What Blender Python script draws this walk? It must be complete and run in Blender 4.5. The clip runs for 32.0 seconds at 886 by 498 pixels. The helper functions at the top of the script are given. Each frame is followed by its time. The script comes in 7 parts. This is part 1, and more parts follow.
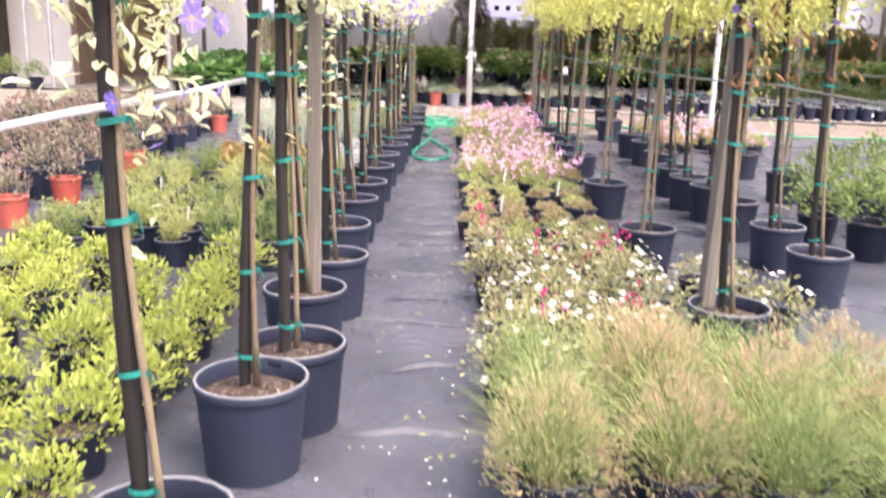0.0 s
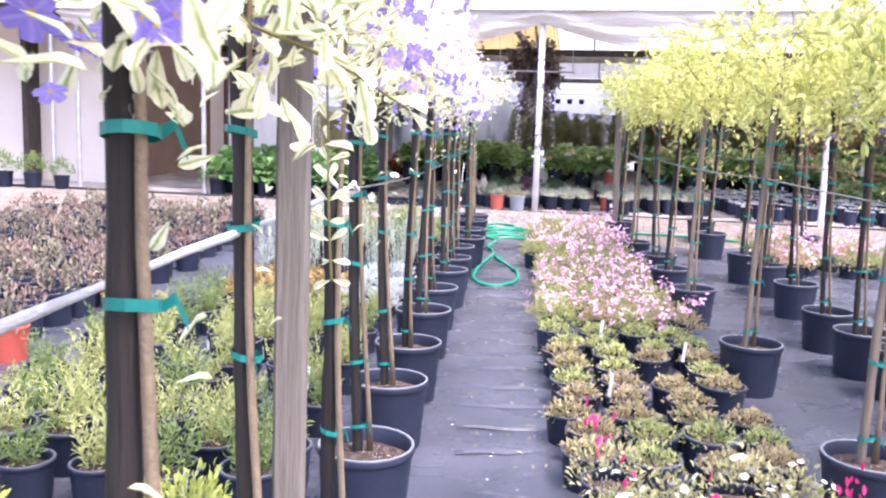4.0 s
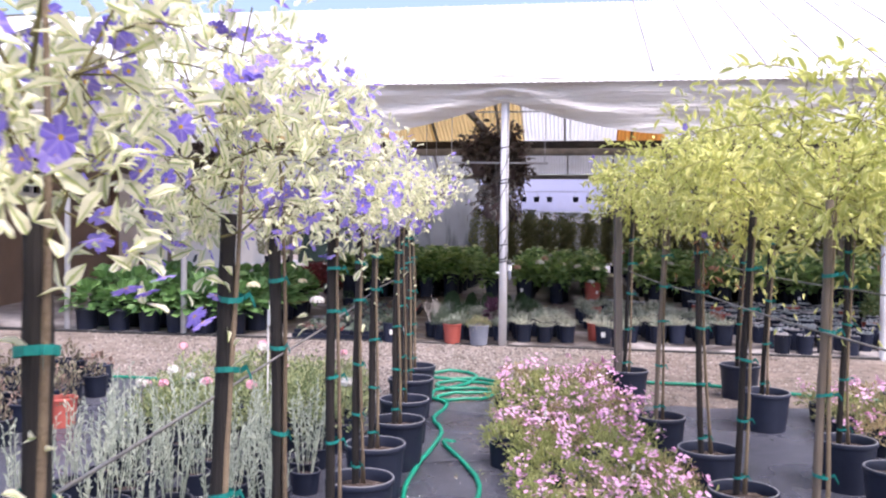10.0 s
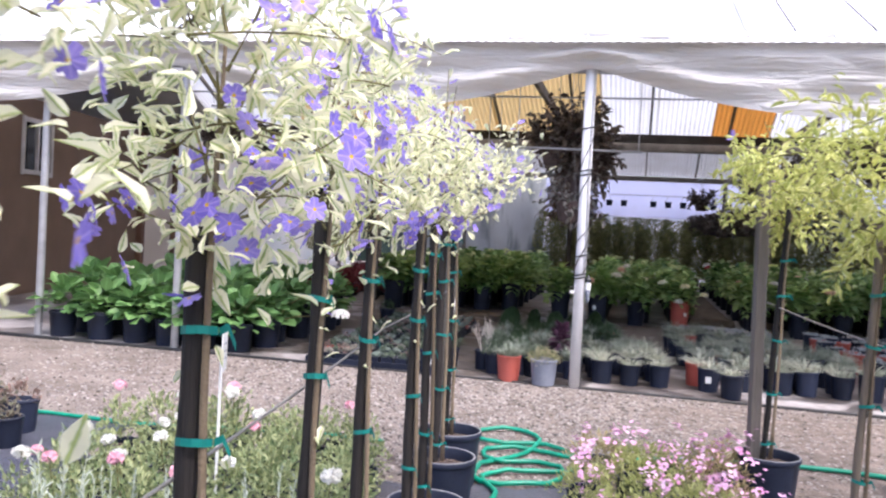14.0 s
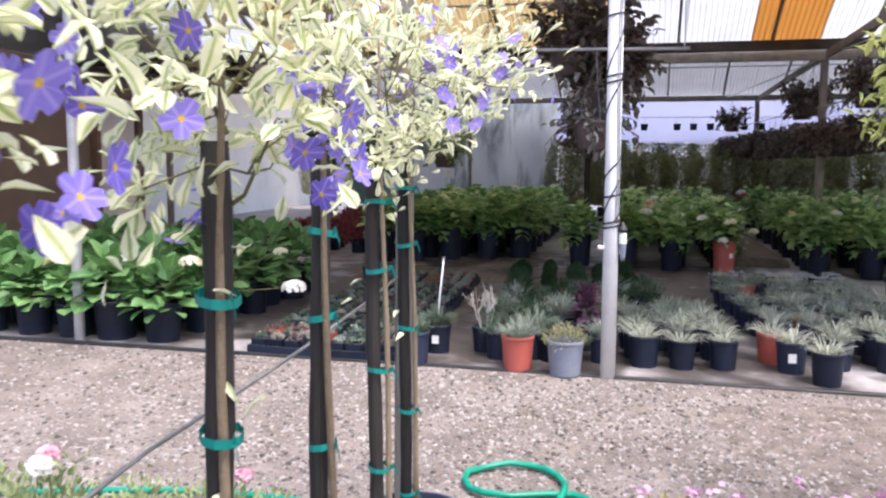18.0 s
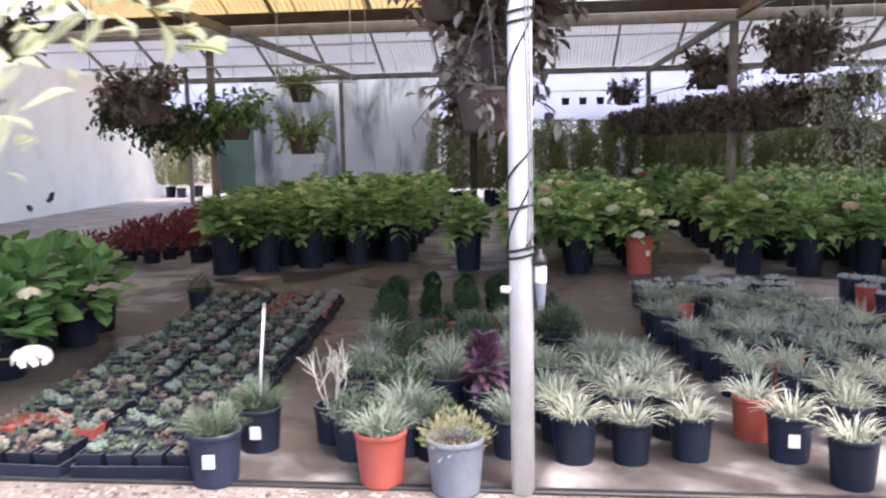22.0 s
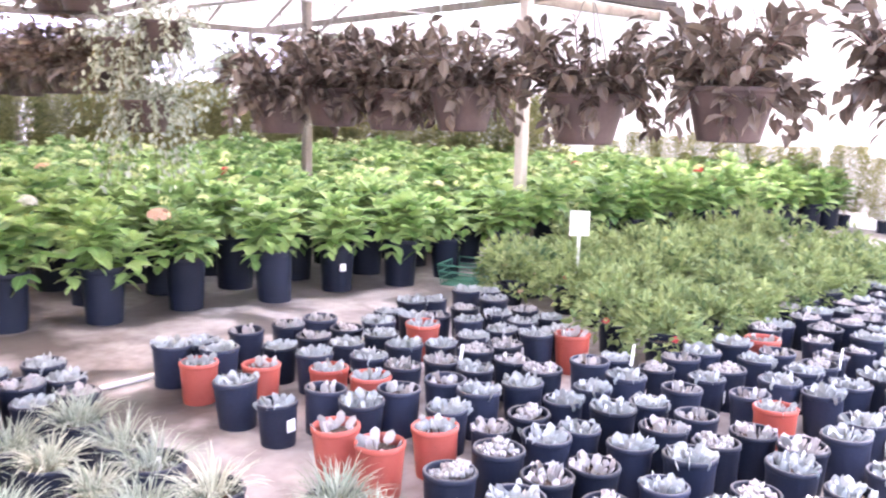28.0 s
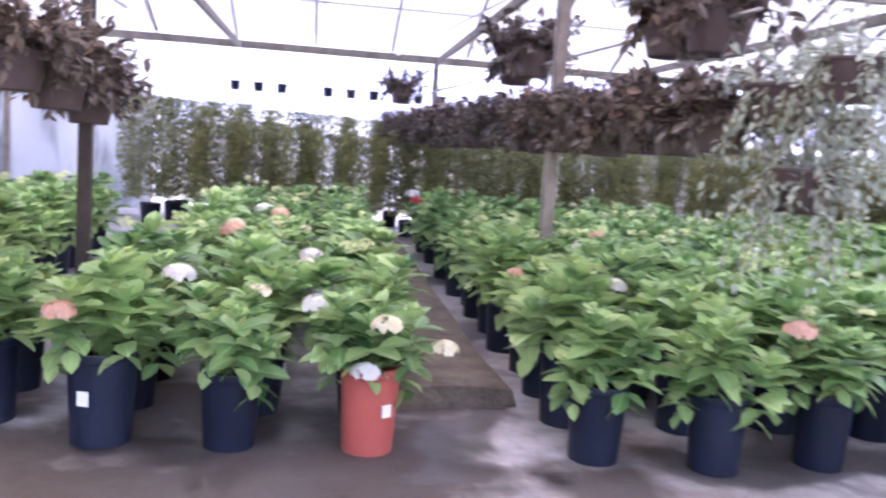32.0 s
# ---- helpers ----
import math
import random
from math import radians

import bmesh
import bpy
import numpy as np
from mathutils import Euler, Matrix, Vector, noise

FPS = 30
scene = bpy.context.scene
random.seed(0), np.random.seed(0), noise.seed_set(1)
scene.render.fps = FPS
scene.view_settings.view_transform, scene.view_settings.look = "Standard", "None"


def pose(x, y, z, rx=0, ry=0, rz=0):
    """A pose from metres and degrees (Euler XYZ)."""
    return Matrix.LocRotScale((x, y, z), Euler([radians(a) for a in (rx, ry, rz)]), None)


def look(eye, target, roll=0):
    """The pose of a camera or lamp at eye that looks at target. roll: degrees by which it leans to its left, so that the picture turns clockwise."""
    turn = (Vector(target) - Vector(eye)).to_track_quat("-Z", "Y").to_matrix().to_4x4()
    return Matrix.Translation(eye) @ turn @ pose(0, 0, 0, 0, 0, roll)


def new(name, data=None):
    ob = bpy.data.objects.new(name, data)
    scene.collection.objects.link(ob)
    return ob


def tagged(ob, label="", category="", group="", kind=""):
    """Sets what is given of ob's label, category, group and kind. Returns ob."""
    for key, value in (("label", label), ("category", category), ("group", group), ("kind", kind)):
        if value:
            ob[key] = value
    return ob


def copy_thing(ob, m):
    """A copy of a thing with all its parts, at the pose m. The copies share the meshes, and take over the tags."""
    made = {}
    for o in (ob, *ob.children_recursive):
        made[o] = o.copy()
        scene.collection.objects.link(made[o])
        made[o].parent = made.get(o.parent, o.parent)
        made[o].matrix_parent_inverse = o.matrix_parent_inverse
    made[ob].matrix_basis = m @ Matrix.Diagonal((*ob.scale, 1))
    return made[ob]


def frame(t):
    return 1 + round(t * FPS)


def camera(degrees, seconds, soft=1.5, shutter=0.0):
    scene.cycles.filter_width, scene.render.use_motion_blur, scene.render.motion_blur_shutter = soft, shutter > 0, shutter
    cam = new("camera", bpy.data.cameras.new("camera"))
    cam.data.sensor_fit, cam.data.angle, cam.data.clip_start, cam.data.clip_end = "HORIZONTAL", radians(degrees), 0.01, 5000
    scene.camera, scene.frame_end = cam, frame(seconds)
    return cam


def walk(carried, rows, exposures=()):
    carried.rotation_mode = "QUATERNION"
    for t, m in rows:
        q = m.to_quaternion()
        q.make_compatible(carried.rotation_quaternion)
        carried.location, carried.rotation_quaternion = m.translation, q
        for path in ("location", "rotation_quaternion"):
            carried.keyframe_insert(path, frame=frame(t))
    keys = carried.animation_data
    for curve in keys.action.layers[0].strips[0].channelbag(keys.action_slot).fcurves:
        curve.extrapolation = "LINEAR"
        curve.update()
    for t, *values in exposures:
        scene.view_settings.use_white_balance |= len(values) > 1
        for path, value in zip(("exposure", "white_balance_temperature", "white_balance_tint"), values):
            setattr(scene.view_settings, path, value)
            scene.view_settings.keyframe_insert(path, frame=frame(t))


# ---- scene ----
cam = camera(55.0, 32.0, 2.2, 0.4)
METRES, EYE, TILT, LEAN, TURN = 18.0, 1.3846, 0.0, 0.0, 0.0
ROWS = [
    (0.0, 0.0, 0.0072, 0.0, 0.42, -13.62, -1.75),
    (0.5, -0.0032, 0.0225, 0.0024, 1.51, -9.44, -2.71),
    (1.0, -0.0064, 0.0374, 0.0053, -1.53, -7.63, -2.46),
    (1.5, -0.0073, 0.0491, 0.0055, -0.73, -7.12, -1.1),
    (2.0, -0.0046, 0.066, 0.0033, 2.6, -6.58, -1.3),
    (2.5, -0.0038, 0.0774, 0.004, 4.48, -6.67, -1.19),
    (3.0, -0.007, 0.0953, 0.0026, 2.91, -8.5, -2.77),
    (3.5, -0.0095, 0.108, 0.0046, 3.05, -7.97, -2.01),
    (5.5, -0.0046, 0.1652, 0.0015, 7.14, -7.73, -3.27),
    (6.0, -0.0076, 0.1827, 0.0026, 5.29, -8.82, -2.24),
    (6.5, -0.0084, 0.1966, 0.0066, 8.56, -5.78, 0.75),
    (7.0, -0.0055, 0.2144, 0.0131, 7.31, -6.39, 2.5),
    (7.5, -0.0043, 0.2283, 0.0147, 3.73, -6.54, 2.56),
    (8.0, -0.0053, 0.2452, 0.016, 0.09, -4.6, -0.23),
    (8.5, -0.0068, 0.2613, 0.0163, -2.97, -2.69, -2.61),
    (9.0, -0.0072, 0.27, 0.0138, -2.65, -4.03, -1.7),
    (9.5, -0.0053, 0.2894, 0.0114, 0.73, -1.31, -1.11),
    (10.0, -0.0019, 0.3071, 0.0129, 1.74, -1.13, -0.66),
    (10.5, -0.0031, 0.3261, 0.0111, 1.78, -1.12, -0.3),
    (11.0, -0.0058, 0.3417, 0.0126, 1.26, -2.59, -1.28),
    (11.5, -0.0062, 0.3517, 0.012, 1.94, -3.66, -0.97),
    (12.0, -0.0039, 0.3706, 0.0124, 5.57, -1.82, -0.99),
    (12.5, 0.0001, 0.3864, 0.0141, 6.51, -1.07, -1.4),
    (13.0, -0.0006, 0.4034, 0.0129, 4.12, -2.33, -2.24),
    (13.5, -0.0035, 0.4232, 0.0151, 3.84, -1.05, -4.35),
    (14.0, -0.0044, 0.4368, 0.0142, 5.93, -1.26, -3.04),
    (14.5, -0.0014, 0.4544, 0.0147, 7.54, -1.39, -1.88),
    (16.5, -0.0063, 0.5129, 0.016, 6.81, -2.94, 1.22),
    (17.0, -0.0037, 0.5306, 0.0156, 8.66, -3.55, 0.01),
    (17.5, -0.0014, 0.5423, 0.0162, 7.03, -6.29, 0.58),
    (18.0, -0.0035, 0.5572, 0.0155, 6.72, -5.57, -0.31),
    (18.5, -0.0066, 0.5731, 0.0183, 5.22, -5.04, -2.29),
    (19.0, -0.007, 0.583, 0.0178, 4.3, -5.97, -0.92),
    (19.5, -0.0043, 0.6018, 0.0189, 4.19, -5.01, 0.1),
    (20.0, -0.0011, 0.6137, 0.0206, 4.12, -4.8, -0.88),
    (20.5, -0.0004, 0.625, 0.0194, 2.46, -6.47, -1.58),
    (21.0, -0.0021, 0.6452, 0.0206, 1.21, -4.56, -2.06),
    (21.5, -0.0026, 0.6583, 0.0213, 1.13, -6.1, 0.28),
    (22.0, 0.0004, 0.6793, 0.0192, -1.06, -6.99, 1.09),
    (22.5, 0.0059, 0.6959, 0.0211, -4.63, -5.77, 0.77),
    (23.0, 0.0107, 0.7127, 0.0207, -10.81, -6.29, 0.47),
    (23.5, 0.015, 0.7355, 0.0251, -11.56, -6.36, 0.3),
    (24.0, 0.0188, 0.7473, 0.0254, -13.28, -6.3, 1.17),
    (24.5, 0.0329, 0.7599, 0.0253, -12.82, -3.39, 1.56),
    (26.5, 0.0618, 0.8163, 0.0247, -25.12, -11.68, 0.34),
    (27.0, 0.0727, 0.827, 0.025, -30.04, -8.08, 1.05),
    (27.5, 0.0787, 0.8345, 0.024, -37.85, -9.5, -0.42),
    (28.0, 0.0803, 0.8485, 0.0238, -45.77, -9.35, -1.48),
    (28.5, 0.0798, 0.8645, 0.0249, -48.92, -9.82, -0.96),
    (29.0, 0.0816, 0.8762, 0.0235, -46.88, -8.84, -1.79),
    (29.5, 0.0875, 0.8904, 0.0215, -39.24, -6.58, -3.79),
    (30.0, 0.0903, 0.902, 0.0209, -35.9, -8.23, -6.3),
    (30.5, 0.0875, 0.9177, 0.0224, -35.31, -6.42, -5.4),
    (31.0, 0.0809, 0.9315, 0.0237, -31.2, -6.45, -5.09),
    (31.5, 0.0791, 0.9417, 0.0235, -23.26, -6.59, -3.45),
    (32.0, 0.0834, 0.9602, 0.022, -14.66, -6.53, -4.03),
]
EXPOSURES = ((0.0, 1.9, 7100, 20), (1.0, 1.95, 6200, 22), (2.0, 2.06, 6050, 26), (6.0, 1.9, 6000, 26), (8.0, 1.5, 6050, 22), (10.0, 1.2, 6200, 24), (13.0, 1.22, 6100, 20), (17.0, 1.3, 6050, 17), (19.0, 1.38, 6050, 16), (21.0, 1.64, 6100, 15), (23.0, 1.95, 6500, 19), (24.5, 2.05, 6800, 20), (26.5, 3.75, 6700, 24), (27.0, 4.05, 6700, 25), (28.0, 3.9, 6450, 27), (29.5, 3.92, 6550, 26), (30.0, 3.65, 6400, 26), (31.0, 4.15, 5900, 25), (31.5, 4.05, 5750, 27), (32.0, 3.35, 5600, 31))
SKY, SUN, SUN_EL, SUN_ROT = 0.15, 1.5, 62.0, 138.0
walk(cam, [(t, pose(0, 0, EYE, TILT, LEAN, TURN) @ pose(METRES * x, METRES * y, METRES * z, 90 + pitch, roll, yaw)) for t, x, y, z, yaw, pitch, roll in ROWS], EXPOSURES)

# ---- world, sun, exposure ----
def make_world():
    w = bpy.data.worlds.new("world")
    scene.world = w
    w.use_nodes = True
    nt = w.node_tree
    bg = nt.nodes["Background"]
    sky = nt.nodes.new("ShaderNodeTexSky")
    sky.sky_type = "NISHITA"
    sky.sun_disc = False
    sky.sun_elevation = radians(SUN_EL)
    sky.sun_rotation = radians(SUN_ROT)
    sky.dust_density = 4.5
    sky.ozone_density = 1.0
    nt.links.new(sky.outputs[0], bg.inputs[0])
    bg.inputs[1].default_value = SKY
    sun = bpy.data.lights.new("sun", "SUN")
    sun.energy = SUN
    sun.angle = radians(30.0)
    sun.color = (1.0, 0.97, 0.92)
    so = new("sun", sun)
    az = radians(SUN_ROT)
    d = Vector((math.sin(az) * math.cos(radians(SUN_EL)), math.cos(az) * math.cos(radians(SUN_EL)), math.sin(radians(SUN_EL))))
    so.matrix_world = look(d * 40, (0, 0, 0))


make_world()

# ---- materials ----
MATS = {}


def mat(name, c1, c2, rough=0.7, scale=8.0, fine=60.0, bump=0.2, metal=0.0, spec=0.5, island=False, obj=False, bump_d=0.01, grain=1.0, top_tone=None, specks=None):
    """Two colours mixed by coarse and fine noise, with fine relief."""
    if name in MATS:
        return MATS[name]
    m = bpy.data.materials.new(name)
    m.use_nodes = True
    nt = m.node_tree
    n, l = nt.nodes, nt.links
    b = n["Principled BSDF"]
    tc = n.new("ShaderNodeTexCoord")
    na, nb = n.new("ShaderNodeTexNoise"), n.new("ShaderNodeTexNoise")
    na.inputs["Scale"].default_value, nb.inputs["Scale"].default_value = scale, fine
    na.inputs["Detail"].default_value = 5
    src = tc.outputs["Object"]
    if grain != 1.0:
        st = n.new("ShaderNodeMapping")
        st.inputs["Scale"].default_value = (1.0, 1.0, grain)
        l.new(src, st.inputs[0])
        src = st.outputs[0]
    for k in (na, nb):
        l.new(src, k.inputs["Vector"])
    add = n.new("ShaderNodeMath")
    add.operation = "MULTIPLY_ADD"
    l.new(na.outputs[0], add.inputs[0])
    add.inputs[1].default_value = 1.6
    sub = n.new("ShaderNodeMath")
    sub.operation = "MULTIPLY_ADD"
    l.new(nb.outputs[0], sub.inputs[0])
    sub.inputs[1].default_value, sub.inputs[2].default_value = 0.8, -0.7
    l.new(sub.outputs[0], add.inputs[2])
    fac = add
    if island or obj:
        info = n.new("ShaderNodeNewGeometry" if island else "ShaderNodeObjectInfo")
        mx = n.new("ShaderNodeMath")
        mx.operation = "MULTIPLY_ADD"
        l.new(info.outputs["Random Per Island" if island else "Random"], mx.inputs[0])
        mx.inputs[1].default_value = 0.9
        half = n.new("ShaderNodeMath")
        half.operation = "MULTIPLY_ADD"
        l.new(add.outputs[0], half.inputs[0])
        half.inputs[1].default_value, half.inputs[2].default_value = 0.6, -0.25
        l.new(half.outputs[0], mx.inputs[2])
        fac = mx
    mix = n.new("ShaderNodeMix")
    mix.data_type = "RGBA"
    mix.clamp_factor = True
    l.new(fac.outputs[0], mix.inputs[0])
    mix.inputs[6].default_value, mix.inputs[7].default_value = (*c1, 1), (*c2, 1)
    col = mix.outputs[2]
    # Faces that point upward blend towards a paler colour.
    if top_tone:
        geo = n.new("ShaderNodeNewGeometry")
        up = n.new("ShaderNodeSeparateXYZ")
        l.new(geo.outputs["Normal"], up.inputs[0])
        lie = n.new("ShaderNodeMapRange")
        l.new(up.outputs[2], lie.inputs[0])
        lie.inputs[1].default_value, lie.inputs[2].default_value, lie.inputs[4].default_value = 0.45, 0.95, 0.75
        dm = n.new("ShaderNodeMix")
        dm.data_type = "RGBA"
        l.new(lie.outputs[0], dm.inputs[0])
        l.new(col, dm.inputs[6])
        dm.inputs[7].default_value = (*top_tone, 1)
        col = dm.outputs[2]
    if specks:
        sp = n.new("ShaderNodeTexNoise")
        sp.inputs["Scale"].default_value = 130
        l.new(tc.outputs["Object"], sp.inputs["Vector"])
        cut = n.new("ShaderNodeMapRange")
        l.new(sp.outputs[0], cut.inputs[0])
        cut.inputs[1].default_value, cut.inputs[2].default_value = 0.64, 0.67
        sm = n.new("ShaderNodeMix")
        sm.data_type = "RGBA"
        l.new(cut.outputs[0], sm.inputs[0])
        l.new(col, sm.inputs[6])
        sm.inputs[7].default_value = (*specks, 1)
        col = sm.outputs[2]
    l.new(col, b.inputs["Base Color"])
    b.inputs["Roughness"].default_value = rough
    b.inputs["Metallic"].default_value = metal
    b.inputs["Specular IOR Level"].default_value = spec
    if bump:
        bp = n.new("ShaderNodeBump")
        bp.inputs["Strength"].default_value = bump
        bp.inputs["Distance"].default_value = bump_d
        l.new(nb.outputs[0], bp.inputs["Height"])
        l.new(bp.outputs[0], b.inputs["Normal"])
    MATS[name] = m
    return m


def leaf_mat(name, c1, c2, edge=None, rough=0.5, through_light=0.3, edge_at=0.55, c3=None, eye=None):
    """A leaf: each one its own mix of c1 and c2, a vein along the middle, and a pale margin where edge is given."""
    if name in MATS:
        return MATS[name]
    m = bpy.data.materials.new(name)
    m.use_nodes = True
    nt = m.node_tree
    n, l = nt.nodes, nt.links
    b = n["Principled BSDF"]
    b.inputs["Roughness"].default_value = rough
    geo = n.new("ShaderNodeNewGeometry")
    info = n.new("ShaderNodeObjectInfo")
    rnd = n.new("ShaderNodeMath")
    rnd.operation = "MULTIPLY_ADD"
    l.new(geo.outputs["Random Per Island"], rnd.inputs[0])
    rnd.inputs[1].default_value = 0.7
    o2 = n.new("ShaderNodeMath")
    o2.operation = "MULTIPLY"
    l.new(info.outputs["Random"], o2.inputs[0])
    o2.inputs[1].default_value = 0.3
    l.new(o2.outputs[0], rnd.inputs[2])
    ramp = n.new("ShaderNodeValToRGB")
    ramp.color_ramp.elements[0].color, ramp.color_ramp.elements[1].color = (*c1, 1), (*c2, 1)
    if c3:
        e = ramp.color_ramp.elements.new(0.9)
        e.color = (*c3, 1)
        ramp.color_ramp.elements[1].position = 0.8
    l.new(rnd.outputs[0], ramp.inputs[0])
    col = ramp.outputs[0]
    uv = n.new("ShaderNodeUVMap")
    sep = n.new("ShaderNodeSeparateXYZ")
    l.new(uv.outputs[0], sep.inputs[0])
    ctr = n.new("ShaderNodeMath")
    ctr.operation = "SUBTRACT"
    l.new(sep.outputs[1], ctr.inputs[0])
    ctr.inputs[1].default_value = 0.5
    ab = n.new("ShaderNodeMath")
    ab.operation = "ABSOLUTE"
    l.new(ctr.outputs[0], ab.inputs[0])
    if edge:
        nz = n.new("ShaderNodeTexNoise")
        nz.inputs["Scale"].default_value = 60
        tc = n.new("ShaderNodeTexCoord")
        l.new(tc.outputs["Object"], nz.inputs["Vector"])
        ad = n.new("ShaderNodeMath")
        ad.operation = "MULTIPLY_ADD"
        l.new(nz.outputs[0], ad.inputs[0])
        ad.inputs[1].default_value = 0.5
        dbl = n.new("ShaderNodeMath")
        dbl.operation = "MULTIPLY_ADD"
        l.new(ab.outputs[0], dbl.inputs[0])
        dbl.inputs[1].default_value, dbl.inputs[2].default_value = 2.0, -0.25
        l.new(dbl.outputs[0], ad.inputs[2])
        mr = n.new("ShaderNodeMapRange")
        l.new(ad.outputs[0], mr.inputs[0])
        mr.inputs[1].default_value, mr.inputs[2].default_value = edge_at - 0.1, edge_at + 0.1
        mx = n.new("ShaderNodeMix")
        mx.data_type = "RGBA"
        l.new(mr.outputs[0], mx.inputs[0])
        l.new(col, mx.inputs[6])
        mx.inputs[7].default_value = (*edge, 1)
        col = mx.outputs[2]
    else:
        mr = n.new("ShaderNodeMapRange")
        l.new(ab.outputs[0], mr.inputs[0])
        mr.inputs[1].default_value, mr.inputs[2].default_value, mr.inputs[3].default_value, mr.inputs[4].default_value = 0.0, 0.09, 0.35, 0.0
        mx = n.new("ShaderNodeMix")
        mx.data_type = "RGBA"
        l.new(mr.outputs[0], mx.inputs[0])
        l.new(col, mx.inputs[6])
        mx.inputs[7].default_value = (*[min(1, k * 1.8 + 0.03) for k in c2], 1)
        col = mx.outputs[2]
    if eye:
        inside = n.new("ShaderNodeMath")
        inside.operation = "LESS_THAN"
        l.new(sep.outputs[0], inside.inputs[0])
        inside.inputs[1].default_value = 0.15
        em = n.new("ShaderNodeMix")
        em.data_type = "RGBA"
        l.new(inside.outputs[0], em.inputs[0])
        l.new(col, em.inputs[6])
        em.inputs[7].default_value = (*eye, 1)
        col = em.outputs[2]
    l.new(col, b.inputs["Base Color"])
    tr = n.new("ShaderNodeBsdfTranslucent")
    l.new(col, tr.inputs[0])
    sh = n.new("ShaderNodeMixShader")
    sh.inputs[0].default_value = through_light
    l.new(b.outputs[0], sh.inputs[1])
    l.new(tr.outputs[0], sh.inputs[2])
    l.new(sh.outputs[0], n["Material Output"].inputs[0])
    MATS[name] = m
    return m


def sheet_mat(name, colour, passing, rough=0.4, wave=0.0, plant_shadow=None):
    """Thin plastic sheet that lets daylight through, with blotchy dirt and, where asked for, painted shadow streaks."""
    m = bpy.data.materials.new(name)
    m.use_nodes = True
    n, l = m.node_tree.nodes, m.node_tree.links
    b = n["Principled BSDF"]
    tc = n.new("ShaderNodeTexCoord")
    nz = n.new("ShaderNodeTexNoise")
    nz.inputs["Scale"].default_value = 1.3
    nz.inputs["Detail"].default_value = 8
    l.new(tc.outputs["Object"], nz.inputs["Vector"])
    mr = n.new("ShaderNodeMapRange")
    l.new(nz.outputs[0], mr.inputs[0])
    mr.inputs[1].default_value, mr.inputs[2].default_value, mr.inputs[4].default_value = 0.5, 0.8, 0.6
    mx = n.new("ShaderNodeMix")
    mx.data_type = "RGBA"
    l.new(mr.outputs[0], mx.inputs[0])
    mx.inputs[6].default_value, mx.inputs[7].default_value = (*colour, 1), (*[a * d for a, d in zip(colour, (0.8, 0.77, 0.72))], 1)
    col = mx.outputs[2]
    # Slanted dark streaks paint in the shadows of folds and plants behind.
    if plant_shadow:
        lie = n.new("ShaderNodeMapping")
        lie.inputs["Scale"].default_value, lie.inputs["Rotation"].default_value = (1.0, 1.0, 0.28), (0.0, 0.35, 0.0)
        l.new(tc.outputs["Object"], lie.inputs[0])
        sn = n.new("ShaderNodeTexNoise")
        sn.inputs["Scale"].default_value, sn.inputs["Detail"].default_value, sn.inputs["Distortion"].default_value = 2.1, 5, 0.5
        l.new(lie.outputs[0], sn.inputs["Vector"])
        sr = n.new("ShaderNodeMapRange")
        l.new(sn.outputs[0], sr.inputs[0])
        sr.inputs[1].default_value, sr.inputs[2].default_value, sr.inputs[4].default_value = 0.47, 0.66, 0.9
        sx = n.new("ShaderNodeMix")
        sx.data_type = "RGBA"
        l.new(sr.outputs[0], sx.inputs[0])
        l.new(col, sx.inputs[6])
        sx.inputs[7].default_value = (*plant_shadow, 1)
        col = sx.outputs[2]
    l.new(col, b.inputs["Base Color"])
    b.inputs["Roughness"].default_value = rough
    tr = n.new("ShaderNodeBsdfTranslucent")
    l.new(col, tr.inputs[0])
    if wave:
        st = n.new("ShaderNodeMapping")
        st.inputs["Scale"].default_value = (1.2, 1.2, 9.0)
        l.new(tc.outputs["Object"], st.inputs[0])
        cr = n.new("ShaderNodeTexNoise")
        cr.inputs["Scale"].default_value, cr.inputs["Detail"].default_value, cr.inputs["Distortion"].default_value = 1.6, 4, 0.8
        l.new(st.outputs[0], cr.inputs["Vector"])
        bp = n.new("ShaderNodeBump")
        bp.inputs["Strength"].default_value, bp.inputs["Distance"].default_value = wave, 0.12
        l.new(cr.outputs[0], bp.inputs["Height"])
        l.new(bp.outputs[0], b.inputs["Normal"])
        l.new(bp.outputs[0], tr.inputs["Normal"])
    sh = n.new("ShaderNodeMixShader")
    sh.inputs[0].default_value = passing
    l.new(b.outputs[0], sh.inputs[1])
    l.new(tr.outputs[0], sh.inputs[2])
    l.new(sh.outputs[0], n["Material Output"].inputs[0])
    return m


M_POT = mat("black_pot_plastic", (0.008, 0.011, 0.022), (0.02, 0.026, 0.048), rough=0.45, scale=6, fine=90, bump=0.1, obj=True, spec=0.25, top_tone=(0.1, 0.1, 0.11))
M_POT_BLUE = mat("dusty_pot_plastic", (0.012, 0.017, 0.036), (0.03, 0.038, 0.07), rough=0.5, scale=6, fine=70, bump=0.1, obj=True, spec=0.3, top_tone=(0.15, 0.15, 0.16))
M_POT_RIM = mat("pale_rimmed_pot_plastic", (0.012, 0.016, 0.032), (0.028, 0.035, 0.062), rough=0.48, scale=6, fine=70, bump=0.1, obj=True, spec=0.35, top_tone=(0.3, 0.3, 0.31))
M_TERRA = mat("terracotta_plastic", (0.36, 0.065, 0.045), (0.46, 0.11, 0.085), rough=0.5, scale=6, fine=60, bump=0.1, obj=True)
